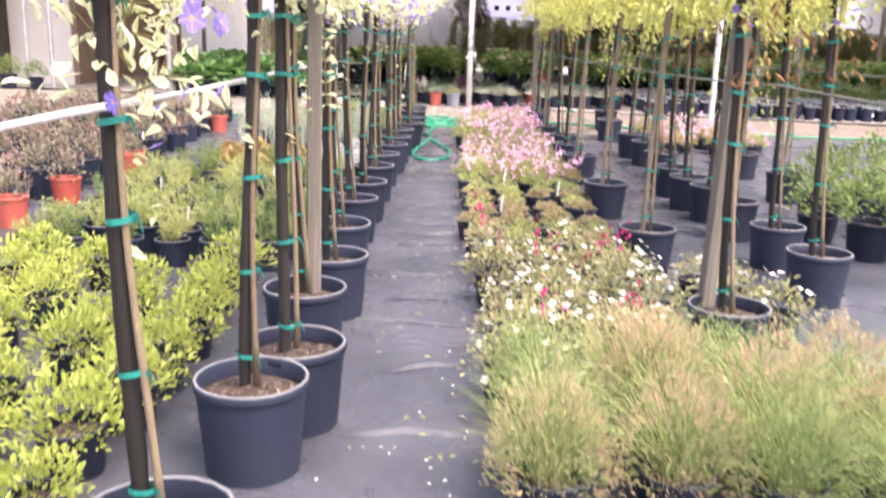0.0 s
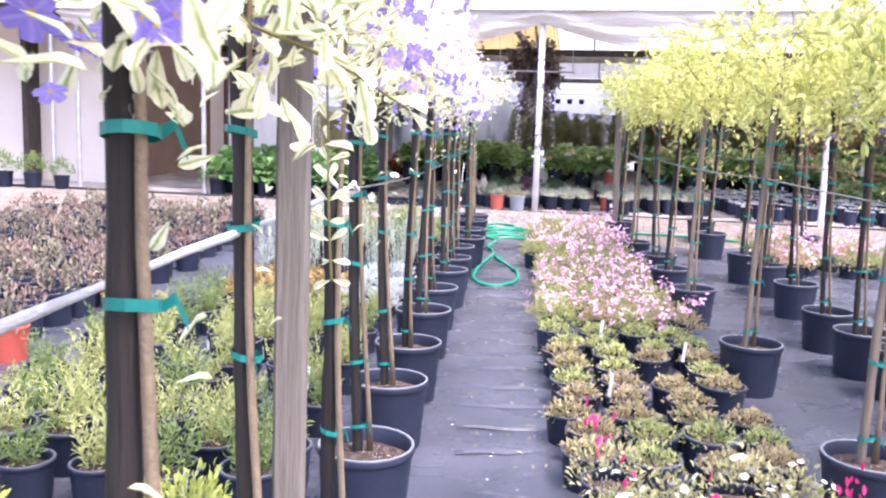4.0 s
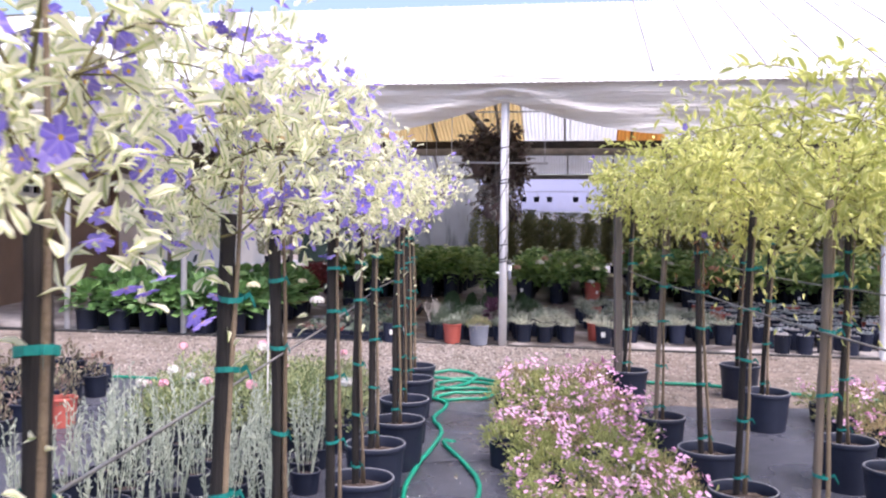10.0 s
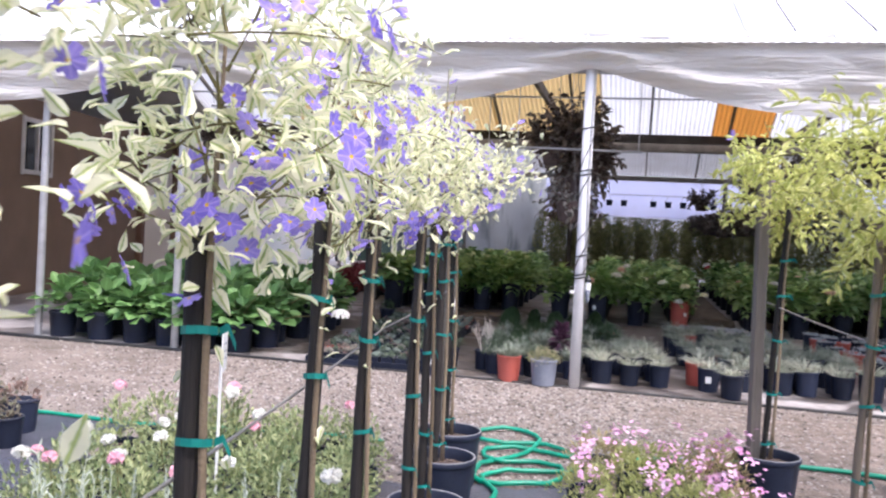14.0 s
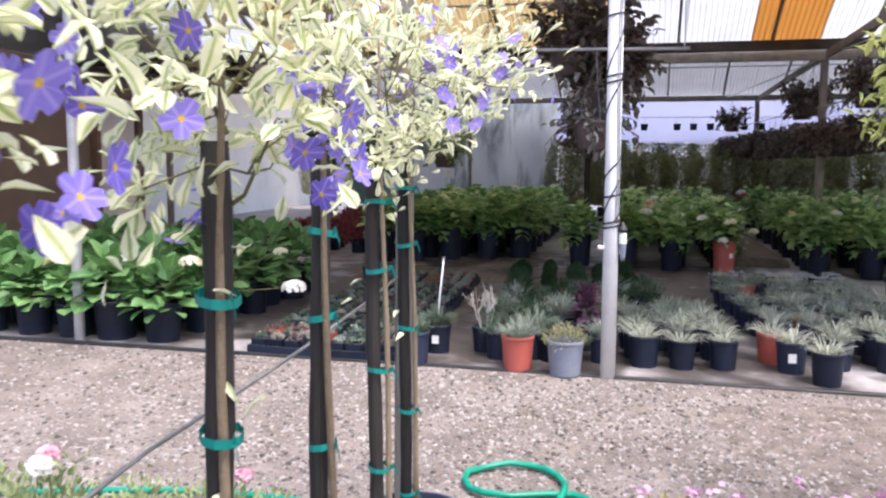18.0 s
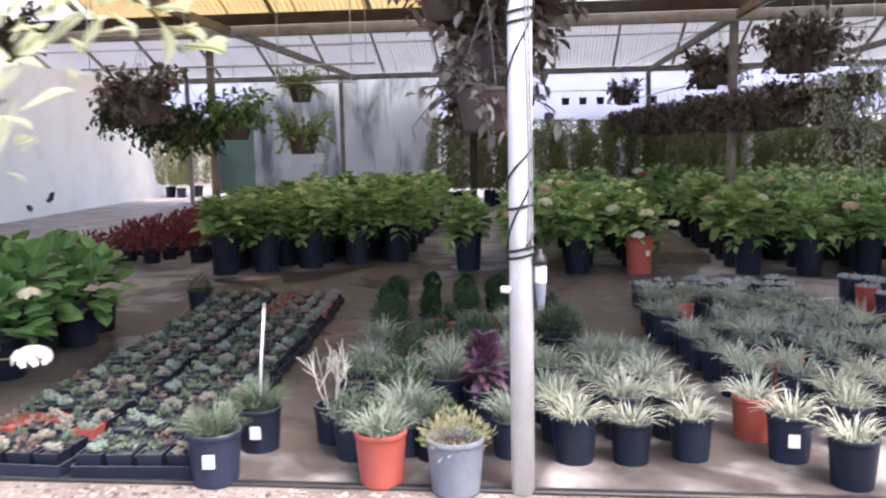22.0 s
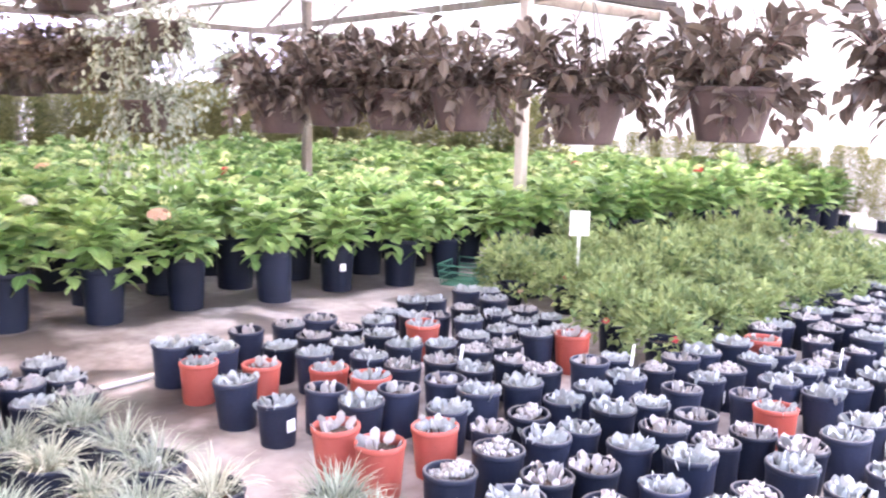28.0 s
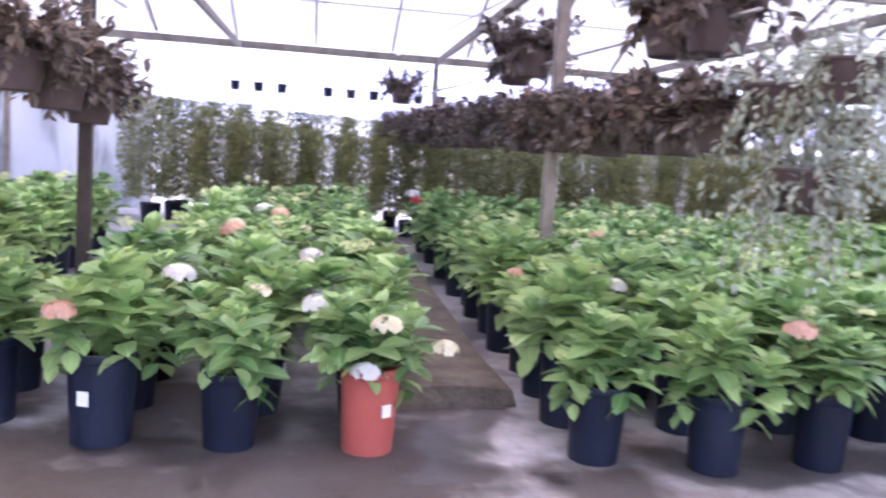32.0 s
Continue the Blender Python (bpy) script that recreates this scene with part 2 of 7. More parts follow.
M_GREYPOT = mat("grey_pot_plastic", (0.16, 0.18, 0.24), (0.24, 0.26, 0.31), rough=0.55, bump=0.1)
M_BROWNPOT = mat("brown_basket_plastic", (0.075, 0.05, 0.05), (0.12, 0.085, 0.08), rough=0.5, bump=0.1)
M_SOIL = mat("potting_soil", (0.014, 0.009, 0.007), (0.09, 0.058, 0.044), rough=0.95, scale=30, fine=120, bump=1.0, specks=(0.5, 0.45, 0.4))
M_STAKE = mat("dark_stake_wood", (0.009, 0.0075, 0.007), (0.03, 0.024, 0.021), rough=0.8, scale=22, fine=140, bump=0.6, obj=True, grain=0.06)
M_STAKE_PALE = mat("weathered_stake_wood", (0.14, 0.11, 0.085), (0.28, 0.23, 0.18), rough=0.85, scale=22, fine=140, bump=0.6, grain=0.06)
M_TRUNK = mat("young_bark", (0.13, 0.095, 0.06), (0.28, 0.215, 0.14), rough=0.8, scale=20, fine=140, bump=0.4, obj=True)
M_TWIG = mat("twig_bark", (0.10, 0.09, 0.035), (0.22, 0.19, 0.07), rough=0.75, scale=20, fine=140, bump=0.3)
M_TIE = mat("teal_tie_tape", (0.0, 0.17, 0.15), (0.01, 0.28, 0.24), rough=0.45, bump=0.1)
M_WIRE = mat("galvanised_wire", (0.18, 0.17, 0.16), (0.34, 0.33, 0.31), rough=0.5, metal=0.5, bump=0.2)
M_ROPE = mat("white_rope", (0.62, 0.60, 0.58), (0.8, 0.79, 0.77), rough=0.8, scale=20, fine=250, bump=0.8)
M_CARD = mat("white_label_card", (0.75, 0.75, 0.73), (0.85, 0.85, 0.84), rough=0.6, bump=0.0)
M_WHITEPAINT = mat("chalky_white_paint", (0.5, 0.5, 0.52), (0.78, 0.78, 0.8), rough=0.6, scale=3, fine=50, bump=0.2)
M_GALV = mat("galvanised_pipe", (0.35, 0.35, 0.36), (0.55, 0.55, 0.57), rough=0.4, metal=0.6, bump=0.1)
M_POLE = mat("white_pole_paint", (0.7, 0.7, 0.72), (0.88, 0.88, 0.9), rough=0.5, scale=5, fine=60, bump=0.2)
M_WOOD = mat("grey_beam_wood", (0.15, 0.13, 0.11), (0.34, 0.3, 0.26), rough=0.85, scale=5, fine=60, bump=0.5)
# Also used where shade is wanted: eave underside, room behind the window.
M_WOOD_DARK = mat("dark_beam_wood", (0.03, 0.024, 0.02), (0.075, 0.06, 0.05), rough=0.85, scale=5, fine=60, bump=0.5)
M_HOSE = mat("green_hose_rubber", (0.0, 0.2, 0.12), (0.0, 0.32, 0.2), rough=0.35, bump=0.05)
M_CABLE = mat("black_cable", (0.012, 0.012, 0.014), (0.03, 0.03, 0.03), rough=0.5, bump=0.0)
M_STONE = mat("gravel_stone", (0.07, 0.057, 0.048), (0.45, 0.405, 0.37), rough=0.9, scale=30, fine=150, bump=0.4, island=True)
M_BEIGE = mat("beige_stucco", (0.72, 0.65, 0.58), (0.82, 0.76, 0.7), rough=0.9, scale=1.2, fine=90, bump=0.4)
# Brown wall paint and the shade under the roof, in one dark colour.
M_BROWNWALL = mat("brown_shaded_wall", (0.19, 0.13, 0.095), (0.26, 0.185, 0.14), rough=0.85, scale=2, fine=70, bump=0.3)

LF_VARIEG = leaf_mat("variegated_leaf", (0.34, 0.45, 0.14), (0.68, 0.73, 0.32), edge=(0.96, 0.94, 0.68), edge_at=0.22, through_light=0.5)
LF_YELLOW = leaf_mat("golden_leaf", (0.42, 0.48, 0.12), (0.78, 0.76, 0.27), edge=(0.86, 0.85, 0.42), edge_at=0.75, through_light=0.4)
LF_LIME = leaf_mat("lime_shrub_leaf", (0.28, 0.37, 0.06), (0.55, 0.58, 0.17), through_light=0.35)
LF_OLIVE = leaf_mat("olive_shrub_leaf", (0.25, 0.31, 0.1), (0.52, 0.53, 0.22), through_light=0.3)
LF_DARK = leaf_mat("dark_green_leaf", (0.02, 0.05, 0.02), (0.05, 0.1, 0.035), through_light=0.2)
LF_HYD = leaf_mat("hydrangea_leaf", (0.056, 0.178, 0.05), (0.212, 0.41, 0.13), c3=(0.45, 0.6, 0.24), through_light=0.36, rough=0.38)
LF_HYD2 = leaf_mat("broad_green_leaf", (0.075, 0.194, 0.0625), (0.213, 0.375, 0.125), through_light=0.3, rough=0.45)
LF_ORANGE = leaf_mat("amber_leaf", (0.32, 0.15, 0.06), (0.52, 0.29, 0.12), c3=(0.36, 0.34, 0.13), through_light=0.3)
LF_SILVER = leaf_mat("silver_leaf", (0.3, 0.36, 0.28), (0.55, 0.6, 0.48), through_light=0.2, rough=0.7)
LF_WHITE = leaf_mat("dusty_white_leaf", (0.45, 0.5, 0.48), (0.68, 0.72, 0.7), through_light=0.15, rough=0.8)
LF_GREEN = leaf_mat("mid_green_leaf", (0.1, 0.17, 0.05), (0.26, 0.33, 0.11), through_light=0.3)
LF_BROWN = leaf_mat("bronze_leaf", (0.12, 0.075, 0.07), (0.3, 0.2, 0.17), c3=(0.26, 0.26, 0.16), through_light=0.2)
LF_WISP = leaf_mat("wispy_blade", (0.25, 0.33, 0.13), (0.45, 0.48, 0.22), c3=(0.5, 0.4, 0.3), through_light=0.3, rough=0.7)
LF_REDDISH = leaf_mat("reddish_green_leaf", (0.36, 0.38, 0.14), (0.5, 0.48, 0.21), c3=(0.42, 0.29, 0.2), through_light=0.3)
LF_GRASS = leaf_mat("pale_striped_blade", (0.17, 0.22, 0.15), (0.4, 0.45, 0.34), c3=(0.7, 0.7, 0.58), through_light=0.3, rough=0.5)
LF_SUCC = leaf_mat("waxy_grey_leaf", (0.09, 0.11, 0.105), (0.36, 0.385, 0.39), through_light=0.1, rough=0.6)
LF_SUCC2 = leaf_mat("waxy_green_leaf", (0.06, 0.085, 0.06), (0.17, 0.2, 0.15), c3=(0.26, 0.15, 0.14), through_light=0.1, rough=0.5)
LF_PURPLE = leaf_mat("purple_basket_leaf", (0.035, 0.022, 0.02), (0.115, 0.07, 0.06), c3=(0.22, 0.18, 0.145), through_light=0.2, rough=0.3)
LF_TALL = leaf_mat("deep_green_leaf", (0.07, 0.12, 0.03), (0.26, 0.32, 0.1), c3=(0.36, 0.32, 0.15), through_light=0.35)
LF_HERB = leaf_mat("dusky_herb_leaf", (0.03, 0.06, 0.035), (0.09, 0.14, 0.08), c3=(0.2, 0.25, 0.17), through_light=0.2, rough=0.6)
LF_WISP2 = leaf_mat("green_wisp", (0.14, 0.26, 0.09), (0.3, 0.42, 0.17), c3=(0.42, 0.44, 0.2), through_light=0.3, rough=0.7)
LF_TIP = leaf_mat("tan_wisp_tip", (0.4, 0.44, 0.2), (0.58, 0.5, 0.29), c3=(0.62, 0.43, 0.33), through_light=0.35, rough=0.75)
LF_BRONZE = leaf_mat("veined_bronze_leaf", (0.045, 0.04, 0.035), (0.14, 0.125, 0.11), c3=(0.36, 0.34, 0.3), through_light=0.2, rough=0.28)
LF_ROSE = leaf_mat("grey_green_rose_leaf", (0.11, 0.18, 0.075), (0.3, 0.38, 0.18), c3=(0.42, 0.45, 0.22), through_light=0.3)
LF_SHRUB = leaf_mat("dull_shrub_leaf", (0.21, 0.28, 0.11), (0.44, 0.48, 0.21), c3=(0.44, 0.38, 0.21), through_light=0.3)
LF_LACY = leaf_mat("lacy_green_leaf", (0.05, 0.12, 0.05), (0.19, 0.31, 0.14), c3=(0.36, 0.43, 0.18), through_light=0.35)
LF_RUST = leaf_mat("dead_brown_leaf", (0.14, 0.06, 0.03), (0.32, 0.17, 0.08), through_light=0.2, rough=0.8)
LF_GREYBRONZE = leaf_mat("grey_bronze_leaf", (0.16, 0.16, 0.12), (0.36, 0.34, 0.26), c3=(0.3, 0.17, 0.14), through_light=0.2)
LF_MAROON = leaf_mat("maroon_leaf", (0.11, 0.012, 0.018), (0.24, 0.04, 0.045), through_light=0.25)
LF_VIOLET = leaf_mat("purple_rosette_leaf", (0.06, 0.02, 0.05), (0.17, 0.08, 0.13), through_light=0.2)
FL_BLUE = leaf_mat("violet_petal", (0.19, 0.13, 0.62), (0.42, 0.34, 0.84), through_light=0.4, rough=0.6, eye=(0.8, 0.5, 0.03))
FL_PINK = leaf_mat("pink_petal", (0.78, 0.3, 0.6), (0.92, 0.66, 0.85), through_light=0.3, rough=0.7)
FL_FUCHSIA = leaf_mat("fuchsia_petal", (0.62, 0.02, 0.16), (0.8, 0.08, 0.28), through_light=0.3, rough=0.6)
FL_WHITE = leaf_mat("white_petal", (0.75, 0.74, 0.66), (0.88, 0.87, 0.84), through_light=0.3, rough=0.7)
FL_ROSE = leaf_mat("rose_petal", (0.8, 0.3, 0.42), (0.9, 0.62, 0.68), through_light=0.3, rough=0.7)
FL_CREAM = leaf_mat("cream_hydrangea_petal", (0.72, 0.66, 0.4), (0.86, 0.82, 0.66), through_light=0.3, rough=0.7)
FL_BUD = leaf_mat("green_cream_bud", (0.5, 0.6, 0.24), (0.76, 0.78, 0.44), through_light=0.3, rough=0.7)
FL_RED = leaf_mat("red_hydrangea_petal", (0.6, 0.04, 0.06), (0.75, 0.12, 0.14), through_light=0.3, rough=0.7)
FL_PEACH = leaf_mat("peach_hydrangea_petal", (0.7, 0.38, 0.28), (0.82, 0.55, 0.42), through_light=0.3, rough=0.7)


# ---- geometry helpers ----
def mesh_of(name, verts, faces, material=None, uv=None, smooth=False):
    """A mesh from arrays: faces is a list of index arrays, uv one pair a vertex."""
    me = bpy.data.meshes.new(name)
    me.from_pydata([tuple(v) for v in verts] if not isinstance(verts, np.ndarray) else verts.tolist(), [], faces)
    if uv is not None:
        layer = me.uv_layers.new(name="UVMap")
        idx = np.empty(len(me.loops), dtype=np.int32)
        me.loops.foreach_get("vertex_index", idx)
        layer.data.foreach_set("uv", np.asarray(uv, dtype=np.float32)[idx].ravel())
    if material:
        me.materials.append(material)
    if smooth:
        me.polygons.foreach_set("use_smooth", [True] * len(me.polygons))
    me.update()
    return me


def join(*parts):
    """Several (verts, faces) as one."""
    V, F, off = [], [], 0
    for v, f in parts:
        V.extend(tuple(p) for p in v)
        F.extend([tuple(i + off for i in q) for q in f])
        off += len(v)
    return V, F


def lathe(profile, seg=20):
    V, F = [], []
    for r, z in profile:
        for k in range(seg):
            a = 2 * math.pi * k / seg
            V.append((r * math.cos(a), r * math.sin(a), z))
    for i in range(len(profile) - 1):
        for k in range(seg):
            F.append((i * seg + k, i * seg + (k + 1) % seg, (i + 1) * seg + (k + 1) % seg, (i + 1) * seg + k))
    return V, F


def tube(points, radii, seg=6, cap=True):
    """A pipe along points; radii one or a list."""
    pts = [Vector(p) for p in points]
    rr = radii if isinstance(radii, (list, tuple)) else [radii] * len(pts)
    V, F = [], []
    for i, p in enumerate(pts):
        d = (pts[min(i + 1, len(pts) - 1)] - pts[max(i - 1, 0)]).normalized()
        ref = Vector((0, 0, 1)) if abs(d.z) < 0.9 else Vector((1, 0, 0))
        a = d.cross(ref).normalized()
        b = d.cross(a).normalized()
        for k in range(seg):
            t = 2 * math.pi * k / seg
            V.append(p + (a * math.cos(t) + b * math.sin(t)) * rr[i])
    for i in range(len(pts) - 1):
        for k in range(seg):
            F.append((i * seg + k, (i + 1) * seg + k, (i + 1) * seg + (k + 1) % seg, i * seg + (k + 1) % seg))
    if cap:
        F.append(tuple(range(seg)))
        F.append(tuple(reversed(range((len(pts) - 1) * seg, len(pts) * seg))))
    return V, F


def box(cx, cy, cz, sx, sy, sz, bev=0.0):
    """A box about its centre, its upright and long edges cut by bev."""
    x, y, z = sx / 2, sy / 2, sz / 2
    b = min(bev, x * 0.45, y * 0.45, z * 0.45)
    if b <= 0:
        V = [(i * x, j * y, k * z) for k in (-1, 1) for i, j in ((-1, -1), (1, -1), (1, 1), (-1, 1))]
        F = [(3, 2, 1, 0), (4, 5, 6, 7), (0, 1, 5, 4), (1, 2, 6, 5), (2, 3, 7, 6), (3, 0, 4, 7)]
    else:
        ring = [(-x + b, -y), (x - b, -y), (x, -y + b), (x, y - b), (x - b, y), (-x + b, y), (-x, y - b), (-x, -y + b)]
        inner = [(px * (x - b) / x, py * (y - b) / y) for px, py in ring]
        V = [(px, py, -z) for px, py in inner] + [(px, py, -z + b) for px, py in ring] + [(px, py, z - b) for px, py in ring] + [(px, py, z) for px, py in inner]
        F = [tuple(reversed(range(8))), tuple(range(24, 32))]
        for r in range(3):
            for k in range(8):
                F.append((r * 8 + k, r * 8 + (k + 1) % 8, (r + 1) * 8 + (k + 1) % 8, (r + 1) * 8 + k))
    return [(cx + v[0], cy + v[1], cz + v[2]) for v in V], F


def beam_between(p, q, w, h, bev=0.006):
    """A squared timber from p to q."""
    p, q = Vector(p), Vector(q)
    d = q - p
    V, F = box(0, 0, 0, d.length, w, h, bev)
    e = d.normalized()
    s = Vector((0, 0, 1)).cross(e)
    s = s.normalized() if s.length > 0.01 else Vector((0, 1, 0))
    u = e.cross(s)
    c = (p + q) / 2
    return [c + e * v[0] + s * v[1] + u * v[2] for v in V], F


def part(name, data, material, parent, label="", smooth=False):
    """One mesh object under a thing or a part. data: a mesh, or (verts, faces)."""
    me = data if isinstance(data, bpy.types.Mesh) else mesh_of(name, data[0], data[1], material, smooth=smooth)
    ob = new(name, me)
    ob.parent = parent
    if label:
        tagged(ob, label)
    return ob


def thing(name, label, category, group="", m=None):
    ob = new(name)
    ob.empty_display_size = 0.05
    if m is not None:
        ob.matrix_basis = m
    return tagged(ob, label, category, group)


def solid(name, data, material, label="", category="", group="", kind="", smooth=False):
    me = data if isinstance(data, bpy.types.Mesh) else mesh_of(name, data[0], data[1], material, smooth=smooth)
    return tagged(new(name, me), label, category, group, kind)


def unit(v):
    return v / np.maximum(np.linalg.norm(v, axis=1, keepdims=True), 1e-6)


# leaf shapes: along x from 0 to 1, across y from -0.5 to 0.5
LEAF = (np.array([(0, 0, 0), (.3, .42, .1), (.65, .4, .08), (1, 0, -.12), (.65, -.4, .08), (.3, -.42, .1), (.33, 0, .0), (.67, 0, -.02)]),
        [(0, 6, 1), (0, 5, 6), (1, 6, 7, 2), (6, 5, 4, 7), (2, 7, 3), (7, 4, 3)],
        np.array([(0, .5), (.3, 1), (.65, 1), (1, .5), (.65, 0), (.3, 0), (.33, .5), (.67, .5)]))
OBOVATE = (np.array([(0, 0, 0), (.35, .27, .06), (.68, .46, .1), (.9, .34, .02), (1, 0, -.1), (.9, -.34, .02), (.68, -.46, .1), (.35, -.27, .06), (.36, 0, -.01), (.7, 0, 0)]),
           [(0, 8, 1), (0, 7, 8), (1, 8, 9, 2), (8, 7, 6, 9), (2, 9, 3), (9, 6, 5), (3, 9, 4), (9, 5, 4)],
           np.array([(0, .5), (.35, .95), (.68, 1), (.9, 1), (1, .5), (.9, 0), (.68, 0), (.35, .05), (.36, .5), (.7, .5)]))
SMALL = (np.array([(0, 0, 0), (.5, .5, .12), (1, 0, -.05), (.5, -.5, .12)]), [(0, 2, 1), (0, 3, 2)], np.array([(0, .5), (.5, 1), (1, .5), (.5, 0)]))
BLADE = (np.array([(0, .5, 0), (0, -.5, 0), (.4, .45, .06), (.4, -.45, .06), (.75, .3, .02), (.75, -.3, .02), (1, 0, -.12)]),
         [(0, 1, 3, 2), (2, 3, 5, 4), (4, 5, 6)], np.array([(0, 1), (0, 0), (.4, .9), (.4, .1), (.75, .8), (.75, .2), (1, .5)]))
ARCH = (np.array([(0, .4, 0), (0, -.4, 0), (.25, .5, .06), (.25, -.5, .06), (.5, .48, .07), (.5, -.48, .07), (.74, .36, .0), (.74, -.36, .0), (.92, .2, -.14), (.92, -.2, -.14), (1, 0, -.24)]),
        [(0, 1, 3, 2), (2, 3, 5, 4), (4, 5, 7, 6), (6, 7, 9, 8), (8, 9, 10)],
        np.array([(0, 1), (0, 0), (.25, 1), (.25, 0), (.5, 1), (.5, 0), (.74, .9), (.74, .1), (.92, .7), (.92, .3), (1, .5)]))
FAT = (np.array([(0, 0, -.05), (.35, .42, .0), (.35, 0, .3), (.35, -.42, 0), (.35, 0, -.3), (.8, .4, .05), (.8, 0, .33), (.8, -.4, .05), (.8, 0, -.22), (1, 0, .08)]),
       [(0, 1, 2), (0, 2, 3), (0, 3, 4), (0, 4, 1), (1, 5, 6, 2), (2, 6, 7, 3), (3, 7, 8, 4), (4, 8, 5, 1), (5, 9, 6), (6, 9, 7), (7, 9, 8), (8, 9, 5)],
       np.array([(0, .5)] * 10, dtype=float))


def star(petals=5, notch=1.05):
    V, F, U = [(0, 0, 0)], [], [(0, .5)]
    for k in range(petals):
        a = 2 * math.pi * k / petals
        h = math.pi / petals
        for da, r, z in ((-h, notch * 0.62, .05), (-h * .6, .95, .1), (0, 1.0, .08), (h * .6, .95, .1)):
            V.append((r * .5 * math.cos(a + da), r * .5 * math.sin(a + da), z))
            U.append((r, .5 + da / h * .5))
    n = petals * 4
    for k in range(n):
        F.append((0, 1 + k, 1 + (k + 1) % n))
    return np.array(V), F, np.array(U)


STAR = star()


def scatter(name, shape, pos, dirs, ups, length, width, material):
    """Many copies of a small shape in one mesh, each with its own place, way and size."""
    tv, tf, tu = shape
    pos, dirs, ups = np.asarray(pos, float), unit(np.asarray(dirs, float)), np.asarray(ups, float)
    n = len(pos)
    side = np.cross(ups, dirs)
    bad = np.linalg.norm(side, axis=1) < 1e-3
    side[bad] = np.cross(np.array([[.3, .9, .1]]), dirs[bad])
    side = unit(side)
    up = np.cross(dirs, side)
    L, W = np.broadcast_to(length, n)[:, None, None], np.broadcast_to(width, n)[:, None, None]
    V = pos[:, None, :] + dirs[:, None, :] * tv[None, :, 0:1] * L + side[:, None, :] * tv[None, :, 1:2] * W + up[:, None, :] * tv[None, :, 2:3] * L
    k = len(tv)
    F = [tuple(i + j * k for i in f) for j in range(n) for f in tf]
    return mesh_of(name, V.reshape(-1, 3), F, material, np.tile(tu, (n, 1)))


def flat_scatter(name, shape, pos, normals, size, material, rng):
    """Flowers: the shape's own z along normals."""
    normals = unit(np.asarray(normals, float))
    rnd = unit(rng.normal(size=normals.shape))
    d = unit(np.cross(normals, rnd))
    return scatter(name, shape, pos, d, normals, size, size, material)


def dome(rng, n, rx, rz, z0, inner=0.55):
    """Points in the shell of a rounded mound, with the way outwards at each."""
    v = unit(rng.normal(size=(n, 3)))
    v[:, 2] = np.abs(v[:, 2]) * 1.1 - 0.15
    r = inner + (1 - inner) * rng.random((n, 1)) ** 0.5
    lump = 1 + 0.22 * np.sin(v[:, :1] * 5 + rng.random() * 6) * np.cos(v[:, 1:2] * 6 + rng.random() * 6)
    p = v * r * lump * np.array([rx, rx, rz])
    p[:, 2] += z0
    return p, v


# ---- the lie of the land ----
def ground_z(y):
    return float(np.interp(y, (10.2, 15.7, 18.5, 21.0), (0.0, 0.277, 0.283, 0.315)))


TH = radians(-7.0)
CU, SU = math.cos(TH), math.sin(TH)


def G(u, v, z=0.0):
    """A place in the greenhouse: u along its front from the white pole, v inwards, z over its floor level."""
    return (0.38 + u * CU - v * SU, 15.65 + u * SU + v * CU, z)


def stand(x, y, turn=0.0, size=1.0, lean=0.0, up=0.0):
    return pose(x, y, ground_z(y) + up, lean, lean * 0.5, turn) @ Matrix.Scale(size, 4)


def gz(x0, x1, y0, y1, nx, name, material, lift, label, kind="structure", wrinkle=0.0, edge=0.0, seed=1):
    """A ground sheet that follows the slope, a little above it."""
    rng = np.random.default_rng(seed)
    ys = sorted(set([y0, y1] + [k for k in (10.2, 15.7, 18.5) if y0 < k < y1] + list(np.linspace(y0, y1, max(2, int((y1 - y0) / 0.12) + 1) if wrinkle else 12))))
    xs = np.linspace(x0, x1, nx)
    V = []
    for i, y in enumerate(ys):
        for j, x in enumerate(xs):
            w = wrinkle * (noise.noise((x * 1.3, y * 4.5, seed)) + 0.5 * noise.noise((x * 5, y * 1.2, seed + 9)) + 1.2) if wrinkle else 0
            ey = edge * noise.noise((x * 2.1, seed, 0)) if i in (0, len(ys) - 1) else 0
            V.append((x, y + ey, ground_z(y) + lift + w))
    F = [(i * nx + j, i * nx + j + 1, (i + 1) * nx + j + 1, (i + 1) * nx + j) for i in range(len(ys) - 1) for j in range(nx - 1)]
    return solid(name, (V, F), material, label, kind=kind, smooth=bool(wrinkle))


M_GROUND = mat("dusty_gravel_ground", (0.115, 0.09, 0.072), (0.33, 0.28, 0.24), rough=0.95, scale=2.5, fine=45, bump=0.8, bump_d=0.03)
M_CONC = mat("stained_concrete_floor", (0.2, 0.17, 0.155), (0.54, 0.51, 0.5), rough=0.6, scale=1.9, fine=11, bump=0.3)


